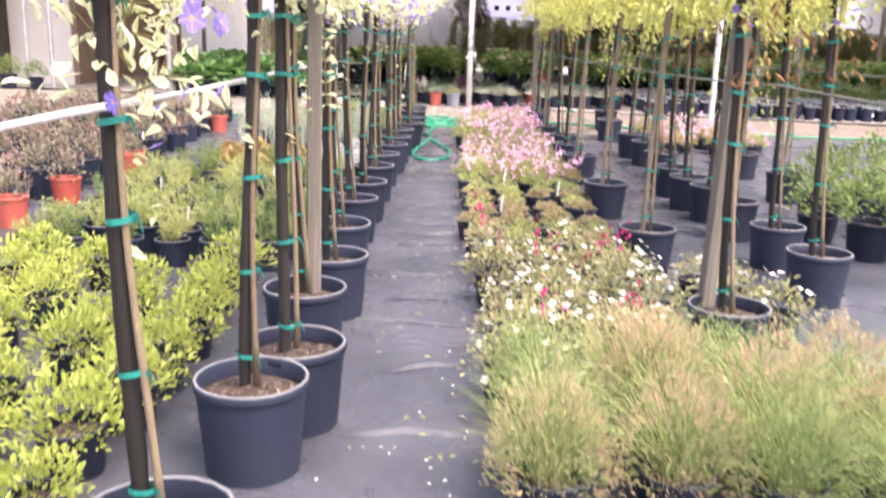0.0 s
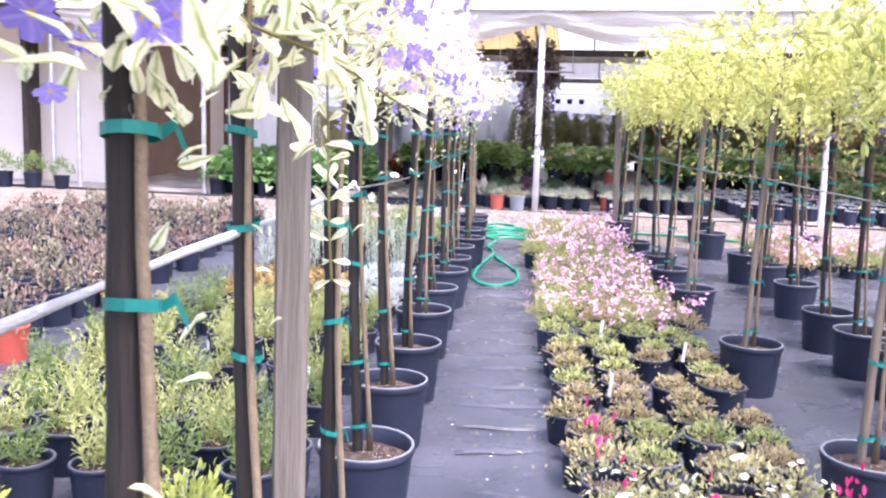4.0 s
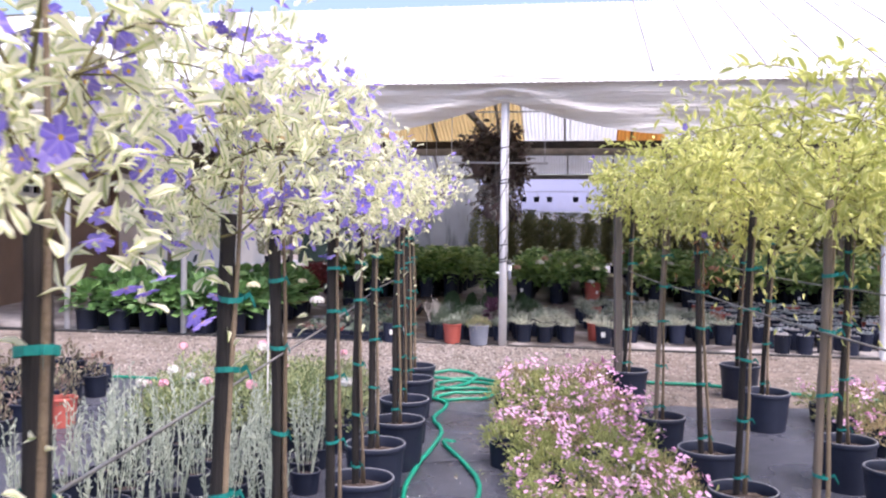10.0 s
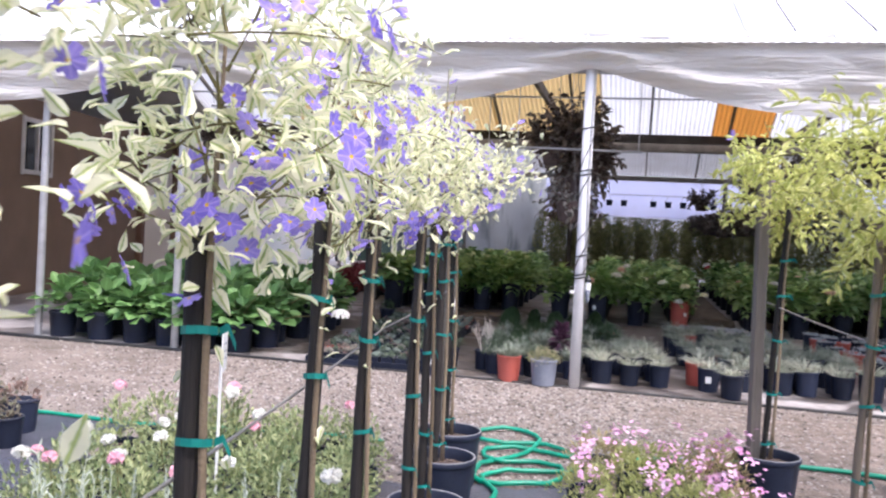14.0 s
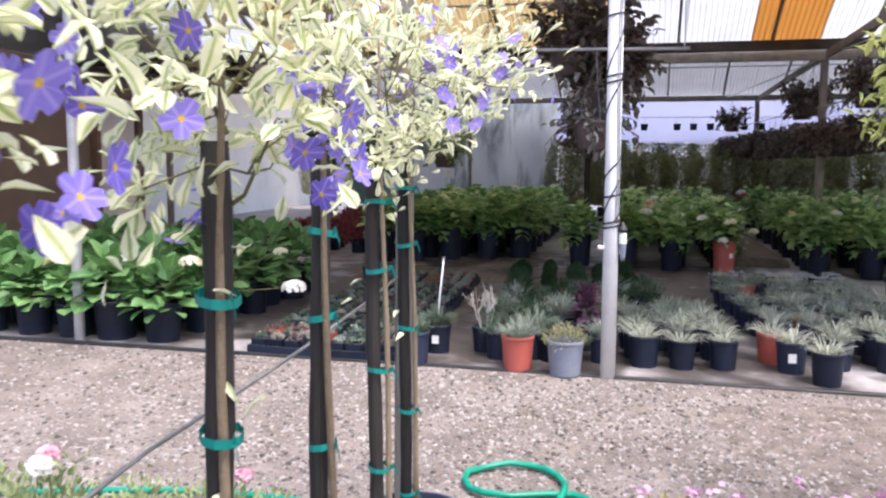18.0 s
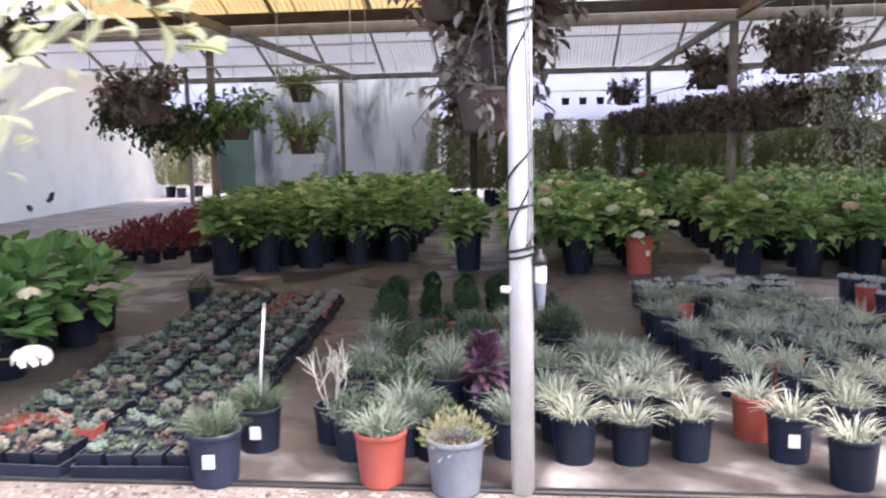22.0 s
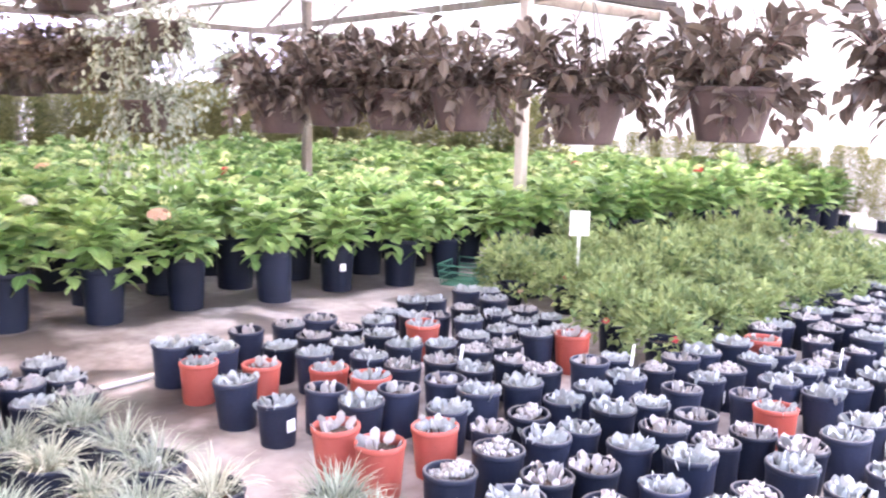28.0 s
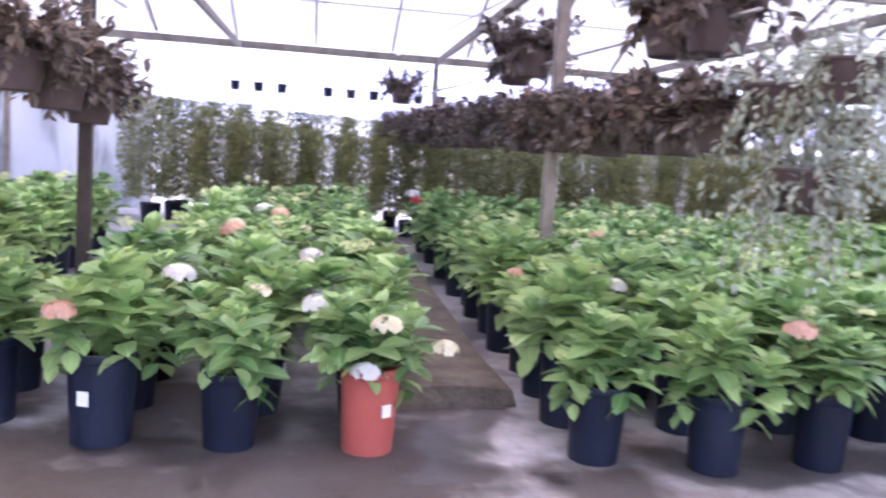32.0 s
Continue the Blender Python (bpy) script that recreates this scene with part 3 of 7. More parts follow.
def fabric_mat():
    m = mat("black_weed_fabric", (0.036, 0.039, 0.052), (0.11, 0.114, 0.142), rough=0.42, scale=1.6, fine=30, bump=0.25)
    n, l = m.node_tree.nodes, m.node_tree.links
    b = n["Principled BSDF"]
    tc = n.new("ShaderNodeTexCoord")
    wx, wy = n.new("ShaderNodeTexWave"), n.new("ShaderNodeTexWave")
    wx.bands_direction, wy.bands_direction = "X", "Y"
    for w in (wx, wy):
        w.inputs["Scale"].default_value = 60
        l.new(tc.outputs["Object"], w.inputs["Vector"])
    mul = n.new("ShaderNodeMath")
    mul.operation = "MULTIPLY"
    l.new(wx.outputs[1], mul.inputs[0])
    l.new(wy.outputs[1], mul.inputs[1])
    bp = n.new("ShaderNodeBump")
    bp.inputs["Strength"].default_value, bp.inputs["Distance"].default_value = 0.3, 0.004
    l.new(mul.outputs[0], bp.inputs["Height"])
    l.new(bp.outputs[0], b.inputs["Normal"])
    nz = n.new("ShaderNodeTexNoise")
    nz.inputs["Scale"].default_value, nz.inputs["Detail"].default_value = 2.5, 6
    l.new(tc.outputs["Object"], nz.inputs["Vector"])
    mr = n.new("ShaderNodeMapRange")
    l.new(nz.outputs[0], mr.inputs[0])
    mr.inputs[1].default_value, mr.inputs[2].default_value, mr.inputs[3].default_value, mr.inputs[4].default_value = 0.35, 0.7, 0.2, 0.42
    l.new(mr.outputs[0], b.inputs["Roughness"])
    return m


M_FABRIC = fabric_mat()
RIDGE, EAVE = 5.48, 3.45
M_POSTBROWN = mat("brown_stained_post", (0.14, 0.075, 0.05), (0.24, 0.14, 0.1), rough=0.8, scale=6, fine=70, bump=0.4)

# ---- ground ----
ys_g = [-300, -20, -2, 10.2, 15.7, 18.5, 21.0, 60, 900]
V = [(x, y, ground_z(y)) for y in ys_g for x in (-500, -30, 0, 30, 500)]
solid("ground", (V, [(i * 5 + j, i * 5 + j + 1, i * 5 + j + 6, i * 5 + j + 5) for i in range(len(ys_g) - 1) for j in range(4)]), M_GROUND, "dusty grey-brown gravel ground", kind="structure")
gz(-2.75, 6.5, -3.0, 12.85, 46, "floor_fabric", M_FABRIC, 0.006, "black woven weed fabric laid over the ground", wrinkle=0.006, edge=0.35)
gz(-7.2, -2.76, 1.0, 13.6, 24, "floor_fabric_side", M_FABRIC, 0.005, "black weed fabric under the bronze shrubs", wrinkle=0.005, edge=0.2, seed=4)


def mulch():
    """Brown earth and bark litter on the ground before the greenhouse, thinning out towards the path."""
    ys = np.linspace(11.9, 15.35, 36)
    V, n = [], 14
    for y in ys:
        left = 1.0 + 0.55 * noise.noise((y * 2.3, 4.1, 0)) + 0.25 * noise.noise((y * 9, 1.7, 0))
        for j in range(n):
            x = left + (9.5 - left) * j / (n - 1)
            yy = y - 0.12 * (x - 0.4)
            V.append((x, yy, ground_z(yy) + 0.004))
    F = [(i * n + j, i * n + j + 1, (i + 1) * n + j + 1, (i + 1) * n + j) for i in range(len(ys) - 1) for j in range(n - 1)]
    solid("ground_mulch", (V, F), mat("bark_litter", (0.085, 0.066, 0.053), (0.3, 0.245, 0.205), rough=0.95, scale=9, fine=60, bump=0.8, bump_d=0.02), "brown earth and bark litter on the ground", kind="structure")


mulch()


def fabric_folds():
    rng = np.random.default_rng(21)
    y = 2.2
    while y < 12.6:
        x0, x1 = -0.45 + 0.2 * rng.random(), 0.12 + 0.1 * rng.random()
        n = 14
        V = []
        h, w, sl = 0.008 + 0.012 * rng.random(), 0.015 + 0.02 * rng.random(), rng.normal() * 0.06
        for i in range(n + 1):
            f = i / n
            x = x0 + (x1 - x0) * f
            yy = y + sl * f + 0.012 * math.sin(f * 9 + y)
            e = math.sin(math.pi * f) ** 0.6
            for k, (dy, dz) in enumerate(((-w, 0), (-w * 0.3, 0.7 * h), (w * 0.1, h), (w * 0.5, 0.3 * h), (w, 0))):
                V.append((x, yy + dy, ground_z(yy) + 0.016 + dz * e))
        F = [(i * 5 + k, (i + 1) * 5 + k, (i + 1) * 5 + k + 1, i * 5 + k + 1) for i in range(n) for k in range(4)]
        solid("fabric_fold", (V, F), M_FABRIC, "raised wrinkle in the black weed fabric", kind="structure", smooth=True)
        y += 0.3 + 0.45 * rng.random()


fabric_folds()


def soil_the_floor():
    """Brown earth trodden over the concrete round the herbs and trays."""
    n, l = M_CONC.node_tree.nodes, M_CONC.node_tree.links
    b = n["Principled BSDF"]
    clean = b.inputs["Base Color"].links[0].from_socket
    tc = n.new("ShaderNodeTexCoord")
    far = n.new("ShaderNodeVectorMath")
    far.operation = "DISTANCE"
    sc = n.new("ShaderNodeMapping")
    sc.inputs["Scale"].default_value = (1.1, 1.0, 1.0)
    l.new(tc.outputs["Object"], sc.inputs[0])
    l.new(sc.outputs[0], far.inputs[0])
    far.inputs[1].default_value = (0.0, 19.3, 0.32)
    nz = n.new("ShaderNodeTexNoise")
    nz.inputs["Scale"].default_value, nz.inputs["Detail"].default_value = 1.6, 7
    l.new(tc.outputs["Object"], nz.inputs["Vector"])
    add = n.new("ShaderNodeMath")
    add.operation = "MULTIPLY_ADD"
    l.new(nz.outputs[0], add.inputs[0])
    add.inputs[1].default_value = 8.0
    l.new(far.outputs["Value"], add.inputs[2])
    mr = n.new("ShaderNodeMapRange")
    l.new(add.outputs[0], mr.inputs[0])
    mr.inputs[1].default_value, mr.inputs[2].default_value, mr.inputs[3].default_value, mr.inputs[4].default_value = 7.0, 8.3, 0.88, 0.0
    mx = n.new("ShaderNodeMix")
    mx.data_type = "RGBA"
    l.new(mr.outputs[0], mx.inputs[0])
    l.new(clean, mx.inputs[6])
    mx.inputs[7].default_value = (0.05, 0.038, 0.031, 1)
    damp = n.new("ShaderNodeTexNoise")
    damp.inputs["Scale"].default_value, damp.inputs["Detail"].default_value, damp.inputs["Distortion"].default_value = 1.5, 4, 0.6
    l.new(tc.outputs["Object"], damp.inputs["Vector"])
    wet = n.new("ShaderNodeMapRange")
    l.new(damp.outputs[0], wet.inputs[0])
    wet.inputs[1].default_value, wet.inputs[2].default_value, wet.inputs[4].default_value = 0.49, 0.57, 0.76
    m2 = n.new("ShaderNodeMix")
    m2.data_type = "RGBA"
    l.new(wet.outputs[0], m2.inputs[0])
    l.new(mx.outputs[2], m2.inputs[6])
    m2.inputs[7].default_value = (0.045, 0.037, 0.034, 1)
    l.new(m2.outputs[2], b.inputs["Base Color"])
    gl = n.new("ShaderNodeMapRange")
    l.new(wet.outputs[0], gl.inputs[0])
    gl.inputs[2].default_value, gl.inputs[3].default_value, gl.inputs[4].default_value = 0.8, 0.7, 0.3
    l.new(gl.outputs[0], b.inputs["Roughness"])


soil_the_floor()


def greenhouse_floor():
    V, F = [], []
    us, vs = (-12.5, -4, 0, 4, 14), (0.02, 0.4, 1.5, 2.85, 4.2, 5.4, 7, 10, 20, 26)
    for v in vs:
        for u in us:
            x, y, _ = G(u, v)
            V.append((x, y, ground_z(y) + 0.012))
    for i in range(len(vs) - 1):
        for j in range(len(us) - 1):
            a = i * len(us) + j
            F.append((a, a + 1, a + 1 + len(us), a + len(us)))
    solid("floor", (V, F), M_CONC, "stained brown concrete greenhouse floor", kind="structure")
    # raised strip of trodden earth between the hydrangea blocks
    m_bank = mat("trodden_earth", (0.06, 0.05, 0.035), (0.2, 0.165, 0.125), rough=0.95, scale=6, fine=40, bump=0.8, bump_d=0.02)
    V, n = [], 22
    for i in range(n):
        y = 21.85 + 0.38 * i
        xa, xb = 2.46 + 0.125 * (y - 21.85), 3.2 + 0.125 * (y - 21.85)
        for j, (f, h) in enumerate(((0.0, 0.0), (0.04, 0.1), (0.3, 0.125), (0.6, 0.12), (0.96, 0.1), (1.0, 0.0))):
            w = 0.03 * noise.noise((y * 3, f * 4, 0))
            V.append((xa + (xb - xa) * f, y + (0.03 if h else 0) + w, ground_z(y) + 0.013 + (0 if i == 0 else h + 0.4 * w if h else 0)))
            if i == 0:
                V[-1] = (V[-1][0], 21.83 + w, ground_z(21.83) + 0.013)
            if i == 1:
                V[-1] = (V[-1][0], 21.86 + w, V[-1][2])
    F = [(i * 6 + j, i * 6 + j + 1, i * 6 + j + 7, i * 6 + j + 6) for i in range(n - 1) for j in range(5)]
    solid("ground_bank", (V, F), m_bank, "raised strip of trodden brown earth between the plant rows", kind="structure")
    # dark edging along the front
    x0, y0, _ = G(-12, 0.0)
    x1, y1, _ = G(13, 0.0)
    solid("trim_front", beam_between((x0, y0, ground_z(y0) + 0.02), (x1, y1, ground_z(y1) + 0.02), 0.05, 0.06), M_CABLE, "black edging along the greenhouse front", kind="structure")


greenhouse_floor()


# ---- greenhouse frame and roof ----
def gpost(name, u, v, top, r, material, label, square=False, base=None):
    x, y, _ = G(u, v)
    z0 = ground_z(y) if base is None else base
    if square:
        data = box(x, y, (z0 + top) / 2, r * 2, r * 2, top - z0, 0.006)
    else:
        data = tube([(x, y, z0), (x, y, (z0 + top) / 2), (x, y, top)], r, 14)
    return solid(name, data, material, label, "post", "greenhouse posts", smooth=False)


for u in (4.25, 8.3):
    gpost("greenhouse_post", u, 0.0, 3.4, 0.045, M_WHITEPAINT, "white-painted steel post at the greenhouse front")
for u in (-4.05, -5.65, -8.0, -8.5):
    gpost("greenhouse_post", u, 0.05, 3.4, 0.04, M_GALV, "grey galvanised steel post at the greenhouse front")
for u in (-8.7, -4.7, 2.84, 6.4, 10.0):
    gpost("greenhouse_post", u, 9.0, 3.5, 0.05, M_WOOD, "weathered wooden post among the plants", True)
    gpost("greenhouse_post", u, 17.8, 3.5, 0.05, M_WOOD, "weathered wooden post at the back", True)
M_PALEPOST = mat("bleached_post_wood", (0.4, 0.36, 0.32), (0.62, 0.58, 0.53), rough=0.85, scale=6, fine=70, bump=0.4)
for u in (7.1,):
    gpost("greenhouse_post", u, 5.95, 3.5, 0.05, M_PALEPOST, "pale weathered wooden post by the aisle", True)

# the white pole by the entry, with cables wound round it
pole = thing("white_pole", "white-painted pole with black cables wound round it at the greenhouse entry", "pole")
PX, PY = 0.38, 15.65
part("shaft", tube([(PX, PY, 0.277), (PX, PY, 1.8), (PX, PY, 3.4)], 0.049, 20), M_POLE, pole, smooth=True)
for k, (z0, z1, turns, a0) in enumerate(((1.28, 2.3, 1.6, 2.6), (1.32, 1.75, 1.2, 5.0), (1.9, 2.75, 1.1, 0.6))):
    pts = [(PX + 0.054 * math.cos(a0 + turns * 6.283 * f), PY + 0.054 * math.sin(a0 + turns * 6.283 * f), z0 + (z1 - z0) * f) for f in np.linspace(0, 1, 40)]
    part("cable", tube(pts, 0.0045, 5), M_CABLE, pole, smooth=True)
for a in (-1.15, -0.85):
    pts = [(PX + (0.053 + 0.002 * math.sin(f * 14)) * math.cos(a + 0.12 * math.sin(f * 9)), PY + 0.054 * math.sin(a + 0.12 * math.sin(f * 9)), 1.3 + 2.05 * f) for f in np.linspace(0, 1, 30)]
    part("cable", tube(pts, 0.0045, 5), M_GALV, pole, "thin grey cable running up the pole", smooth=True)
for z in (1.27, 1.3, 1.47, 2.2, 2.24, 2.62):
    band = lathe([(0.05, z), (0.058, z + 0.002), (0.058, z + 0.011), (0.05, z + 0.013)], 16)
    part("cable_band", ([(p[0] + PX, p[1] + PY, p[2] + 0.012 * (p[0] / 0.058)) for p in band[0]], band[1]), M_CABLE, pole)
cap = lathe([(0.0, 0.0), (0.027, 0.0), (0.031, 0.006), (0.031, 0.022), (0.026, 0.026), (0.026, 0.036), (0.012, 0.042), (0.012, 0.06), (0.0, 0.06)], 14)
part("plug", ([(p[0] + PX + 0.072, p[1] + PY - 0.03, p[2] + 1.245) for p in cap[0]], cap[1]), M_CABLE, pole, smooth=True)
tubebody = lathe([(0.0, -0.19), (0.012, -0.187), (0.017, -0.16), (0.022, -0.1), (0.023, -0.005), (0.0, 0.0)], 14)
part("outlet_tube", ([(p[0] + PX + 0.074, p[1] + PY - 0.032, p[2] + 1.245) for p in tubebody[0]], tubebody[1]), M_GREYPOT, pole, "grey plastic fitting hanging from the plug", smooth=True)
sleeve = lathe([(0.0235, 1.17), (0.0245, 1.171), (0.0245, 1.235), (0.0235, 1.236)], 14)
part("label_card", ([(p[0] + PX + 0.074, p[1] + PY - 0.032, p[2]) for p in sleeve[0]], sleeve[1]), M_CARD, pole, "white label round the fitting")
part("wall_knob", tube([(PX - 0.05, PY - 0.02, 1.14), (PX - 0.085, PY - 0.03, 1.145)], 0.014, 8), M_CARD, pole, "small white knob on the pole")


def beam(name, u0, v0, z0, u1, v1, z1, w, h, material, label):
    a, b = G(u0, v0, z0), G(u1, v1, z1)
    return solid(name, beam_between(a, b, w, h), material, label, "beam", "greenhouse beams")


U0, U1, UF = -12.3, 13.0, -8.3
beam("eave_beam", UF, 0, EAVE - 0.04, U1, 0, EAVE - 0.04, 0.05, 0.1, M_WOOD, "wooden eave beam")
beam("valley_beam", U0, 8.9, 3.42, U1, 8.9, 3.42, 0.06, 0.16, M_WOOD, "weathered wooden beam under the roof valley")
beam("valley_gutter", U0, 8.62, 3.55, U1, 8.62, 3.55, 0.14, 0.15, M_WOOD_DARK, "dark wooden gutter beam under the roof")
beam("valley_beam", U0, 17.8, 3.45, U1, 17.8, 3.45, 0.06, 0.14, M_WOOD, "weathered wooden beam at the back")
beam("tie_pipe", UF, 4.4, 4.0, U1, 4.4, 4.0, 0.03, 0.03, M_GALV, "thin steel pipe across the roof")
for u in (-4.3, -0.75, 2.84, 6.4, 10.0):
    beam("cross_tie", u, 0.1, 3.42, u, 8.8, 3.42, 0.05, 0.12, M_WOOD, "weathered wooden tie beam")
    beam("cross_tie", u, 9.0, 3.42, u, 17.7, 3.42, 0.05, 0.12, M_WOOD, "weathered wooden tie beam")
post_x, post_y = 0.62, 23.6
solid("greenhouse_post", box(post_x, post_y, 1.9, 0.09, 0.09, 3.17, 0.006), M_WOOD_DARK, "dark weathered post among the hydrangeas", "post", "greenhouse posts")
M_RAFTER = M_WOOD
for i, u in enumerate(np.arange(-12, 13, 1.4)):
    for a, b, za, zb in ((0, 4.4, EAVE, RIDGE), (4.4, 8.8, RIDGE, 3.6), (9.0, 13.4, 3.6, RIDGE), (13.4, 17.8, RIDGE, 3.6)):
        if u < UF and b < 9:
            continue
        beam("rafter", u, a, za - 0.05, u, b, zb - 0.05, 0.04, 0.08, M_RAFTER, "thin wooden rafter under the roof sheets")
for v, z in ((1.5, EAVE + 0.66), (3.0, EAVE + 1.33), (5.9, 4.8), (7.4, 4.18), (10.4, 4.18), (11.9, 4.8), (14.9, 4.8), (16.4, 4.18)):
    beam("purlin", UF if v < 9 else U0, v, z - 0.08, U1, v, z - 0.08, 0.04, 0.03, M_GALV, "slim purlin along the roof")

for u in np.arange(-8.2, 13, 0.68):
    a, b = G(u, -0.22, EAVE - 0.06), G(u, 4.4, RIDGE + 0.02)
    solid("trim_batten", beam_between(a, b, 0.012, 0.012, 0.0), M_WHITEPAINT, "thin batten on the greenhouse roof", kind="structure")

M_ROOF = sheet_mat("white_roof_sheet", (0.82, 0.82, 0.84), 0.14)
# Same sheet, made paler and more translucent so one slope looks brighter.
M_ROOF_BRIGHT = sheet_mat("brightened_white_roof_sheet", (0.88, 0.88, 0.88), 0.42)
M_ROOF_ORANGE = sheet_mat("amber_roof_sheet", (0.68, 0.3, 0.06), 0.35)
M_ROOF_CREAM = sheet_mat("yellowed_roof_sheet", (0.78, 0.58, 0.27), 0.35)
M_CURTAIN = sheet_mat("white_plastic_film", (0.86, 0.84, 0.81), 0.4, wave=0.7)
# The end wall film carries painted shadows of the plants behind it.
M_FILM = sheet_mat("greyish_plastic_film", (0.5, 0.53, 0.54), 0.2, plant_shadow=(0.08, 0.1, 0.1))


def roof_sheet(u0, u1, v0, z0, v1, z1, material, label):
    """A corrugated translucent panel, waves across the slope."""
    n = max(4, int((u1 - u0) / 0.04))
    V, F = [], []
    for i in range(n + 1):
        u = u0 + (u1 - u0) * i / n
        w = 0.012 if i % 2 else -0.012
        w *= 0.4 if v0 < 0 else 1.0
        V.append(G(u, v0, z0 + w))
        V.append(G(u, v1, z1 + w))
    for i in range(n):
        F.append((2 * i, 2 * i + 2, 2 * i + 3, 2 * i + 1))
    return solid("roof_sheet", (V, F), material, label, "roof sheet", "greenhouse roof sheets", "structure")


for s, (a, b, za, zb) in enumerate(((-0.25, 4.4, EAVE - 0.1, RIDGE), (4.4, 8.8, RIDGE, 3.62), (9.0, 13.4, 3.62, RIDGE), (13.4, 18.0, RIDGE, 3.55))):
    u = U0
    k = 0
    while u < U1:
        m, lab = M_ROOF_BRIGHT if s == 1 else M_ROOF, "white translucent corrugated roof sheet"
        if s < 2 and u < UF:
            u += 1.0
            k += 1
            continue
        if s == 1 and k in (14, 21):
            m, lab = M_ROOF_ORANGE, "orange translucent corrugated roof sheet"
        elif s == 1 and k in (6, 7, 8, 9, 10, 11):
            m, lab = M_ROOF_CREAM, "yellowed translucent corrugated roof sheet"
        roof_sheet(u, u + 1.03, a, za, b, zb, m, lab)
        u += 1.0
        k += 1


def curtain(u0, u1, n, drop, name="front_curtain"):
    """Plastic film gathered under the eave, sagging between the posts."""
    V, F = [], []
    rows = 14
    for i in range(n + 1):
        u = u0 + (u1 - u0) * i / n
        d = drop(u)
        for j in range(rows):
            f = j / (rows - 1)
            fold = 0.03 * math.sin(f * 11 + 2.5 * abs((u % 4.1) - 2.05)) + 0.03 * noise.noise((u * 1.5, f * 5, 3.1)) + 0.03 * math.sin(f * 19 - 3 * abs((u % 4.1) - 2.05))
            V.append(G(u, -0.1 + fold - 0.06 * math.sin(f * math.pi), EAVE + 0.02 - d * f))
    for i in range(n):
        for j in range(rows - 1):
            a = i * rows + j
            F.append((a, a + rows, a + rows + 1, a + 1))
    return solid(name, (V, F), M_CURTAIN, "white plastic film rolled up under the greenhouse eave", "curtain", smooth=True)


def sag(u):
    p = (u % 4.1) / 4.1
    return 0.32 + 0.4 * math.sin(math.pi * p) ** 1.1


curtain(-8.2, 13, 240, sag)


def film_wall(a, b, z0, z1, material, name, label, fold=0.06, n=60, seed=0):
    """Hanging plastic film between two plan points."""
    V, F = [], []
    rows = 8
    dx, dy = b[0] - a[0], b[1] - a[1]
    ln = math.hypot(dx, dy)
    for i in range(n + 1):
        f = i / n
        for j in range(rows):
            h = j / (rows - 1)
            w = fold * (noise.noise((f * ln * 1.6, h * 1.5, seed)) + 0.5 * math.sin(f * ln * 5 + h * 2)) * (1 - 0.6 * h)
            V.append((a[0] + dx * f - dy / ln * w, a[1] + dy * f + dx / ln * w, z0 + (z1 - z0) * h))
    for i in range(n):
        for j in range(rows - 1):
            k = i * rows + j
            F.append((k, k + rows, k + rows + 1, k + 1))
    return solid(name, (V, F), material, label, kind="structure", smooth=True)


film_wall((-8.72, 26.4), (-8.1, 39.2), 0.3, 3.6, sheet_mat("side_wall_film", (0.94, 0.84, 0.7), 0.88), "wall_film_west", "white plastic film side wall", seed=2)
film_wall((-4.5, 34.6), (0.3, 34.2), 0.3, 3.45, M_FILM, "wall_film_north", "grey translucent plastic film end wall", fold=0.12, seed=5)
# The back and east films are added to stand for the bright outside.
M_WHITEFILM = sheet_mat("clear_white_film", (0.86, 0.86, 0.88), 0.34)
# Greyer, less translucent copy that dims the east side.
M_EASTFILM = sheet_mat("dimmed_side_film", (0.58, 0.58, 0.58), 0.22)
M_BAND = sheet_mat("pale_blue_film", (0.5, 0.52, 0.72), 0.22)
film_wall((-0.2, 36.3), (15.0, 34.3), 0.3, 2.5, M_WHITEFILM, "wall_film_back", "white film wall added in place of the bright outside at the back", fold=0.1, seed=11)
film_wall((13.6, 13.4), (15.2, 33.0), 0.3, 3.7, M_EASTFILM, "wall_film_east", "greyed film wall added in place of the bright outside to the east", fold=0.1, seed=12)
film_wall((-8.6, 37.2), (16.0, 34.2), 2.4, 3.6, M_BAND, "wall_film_band", "pale blue plastic film band under the back eave", seed=8)


def wall_box(name, x0, y0, x1, y1, z0, z1, thick, material, label):
    return solid(name, beam_between((x0, y0, (z0 + z1) / 2), (x1, y1, (z0 + z1) / 2), thick, z1 - z0, 0.01), material, label, kind="structure")


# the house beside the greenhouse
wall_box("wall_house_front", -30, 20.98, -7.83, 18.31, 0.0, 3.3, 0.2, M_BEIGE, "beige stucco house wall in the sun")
M_EAVE = mat("white_eave_board", (0.7, 0.69, 0.67), (0.82, 0.81, 0.79), rough=0.6, scale=3, fine=60, bump=0.2)


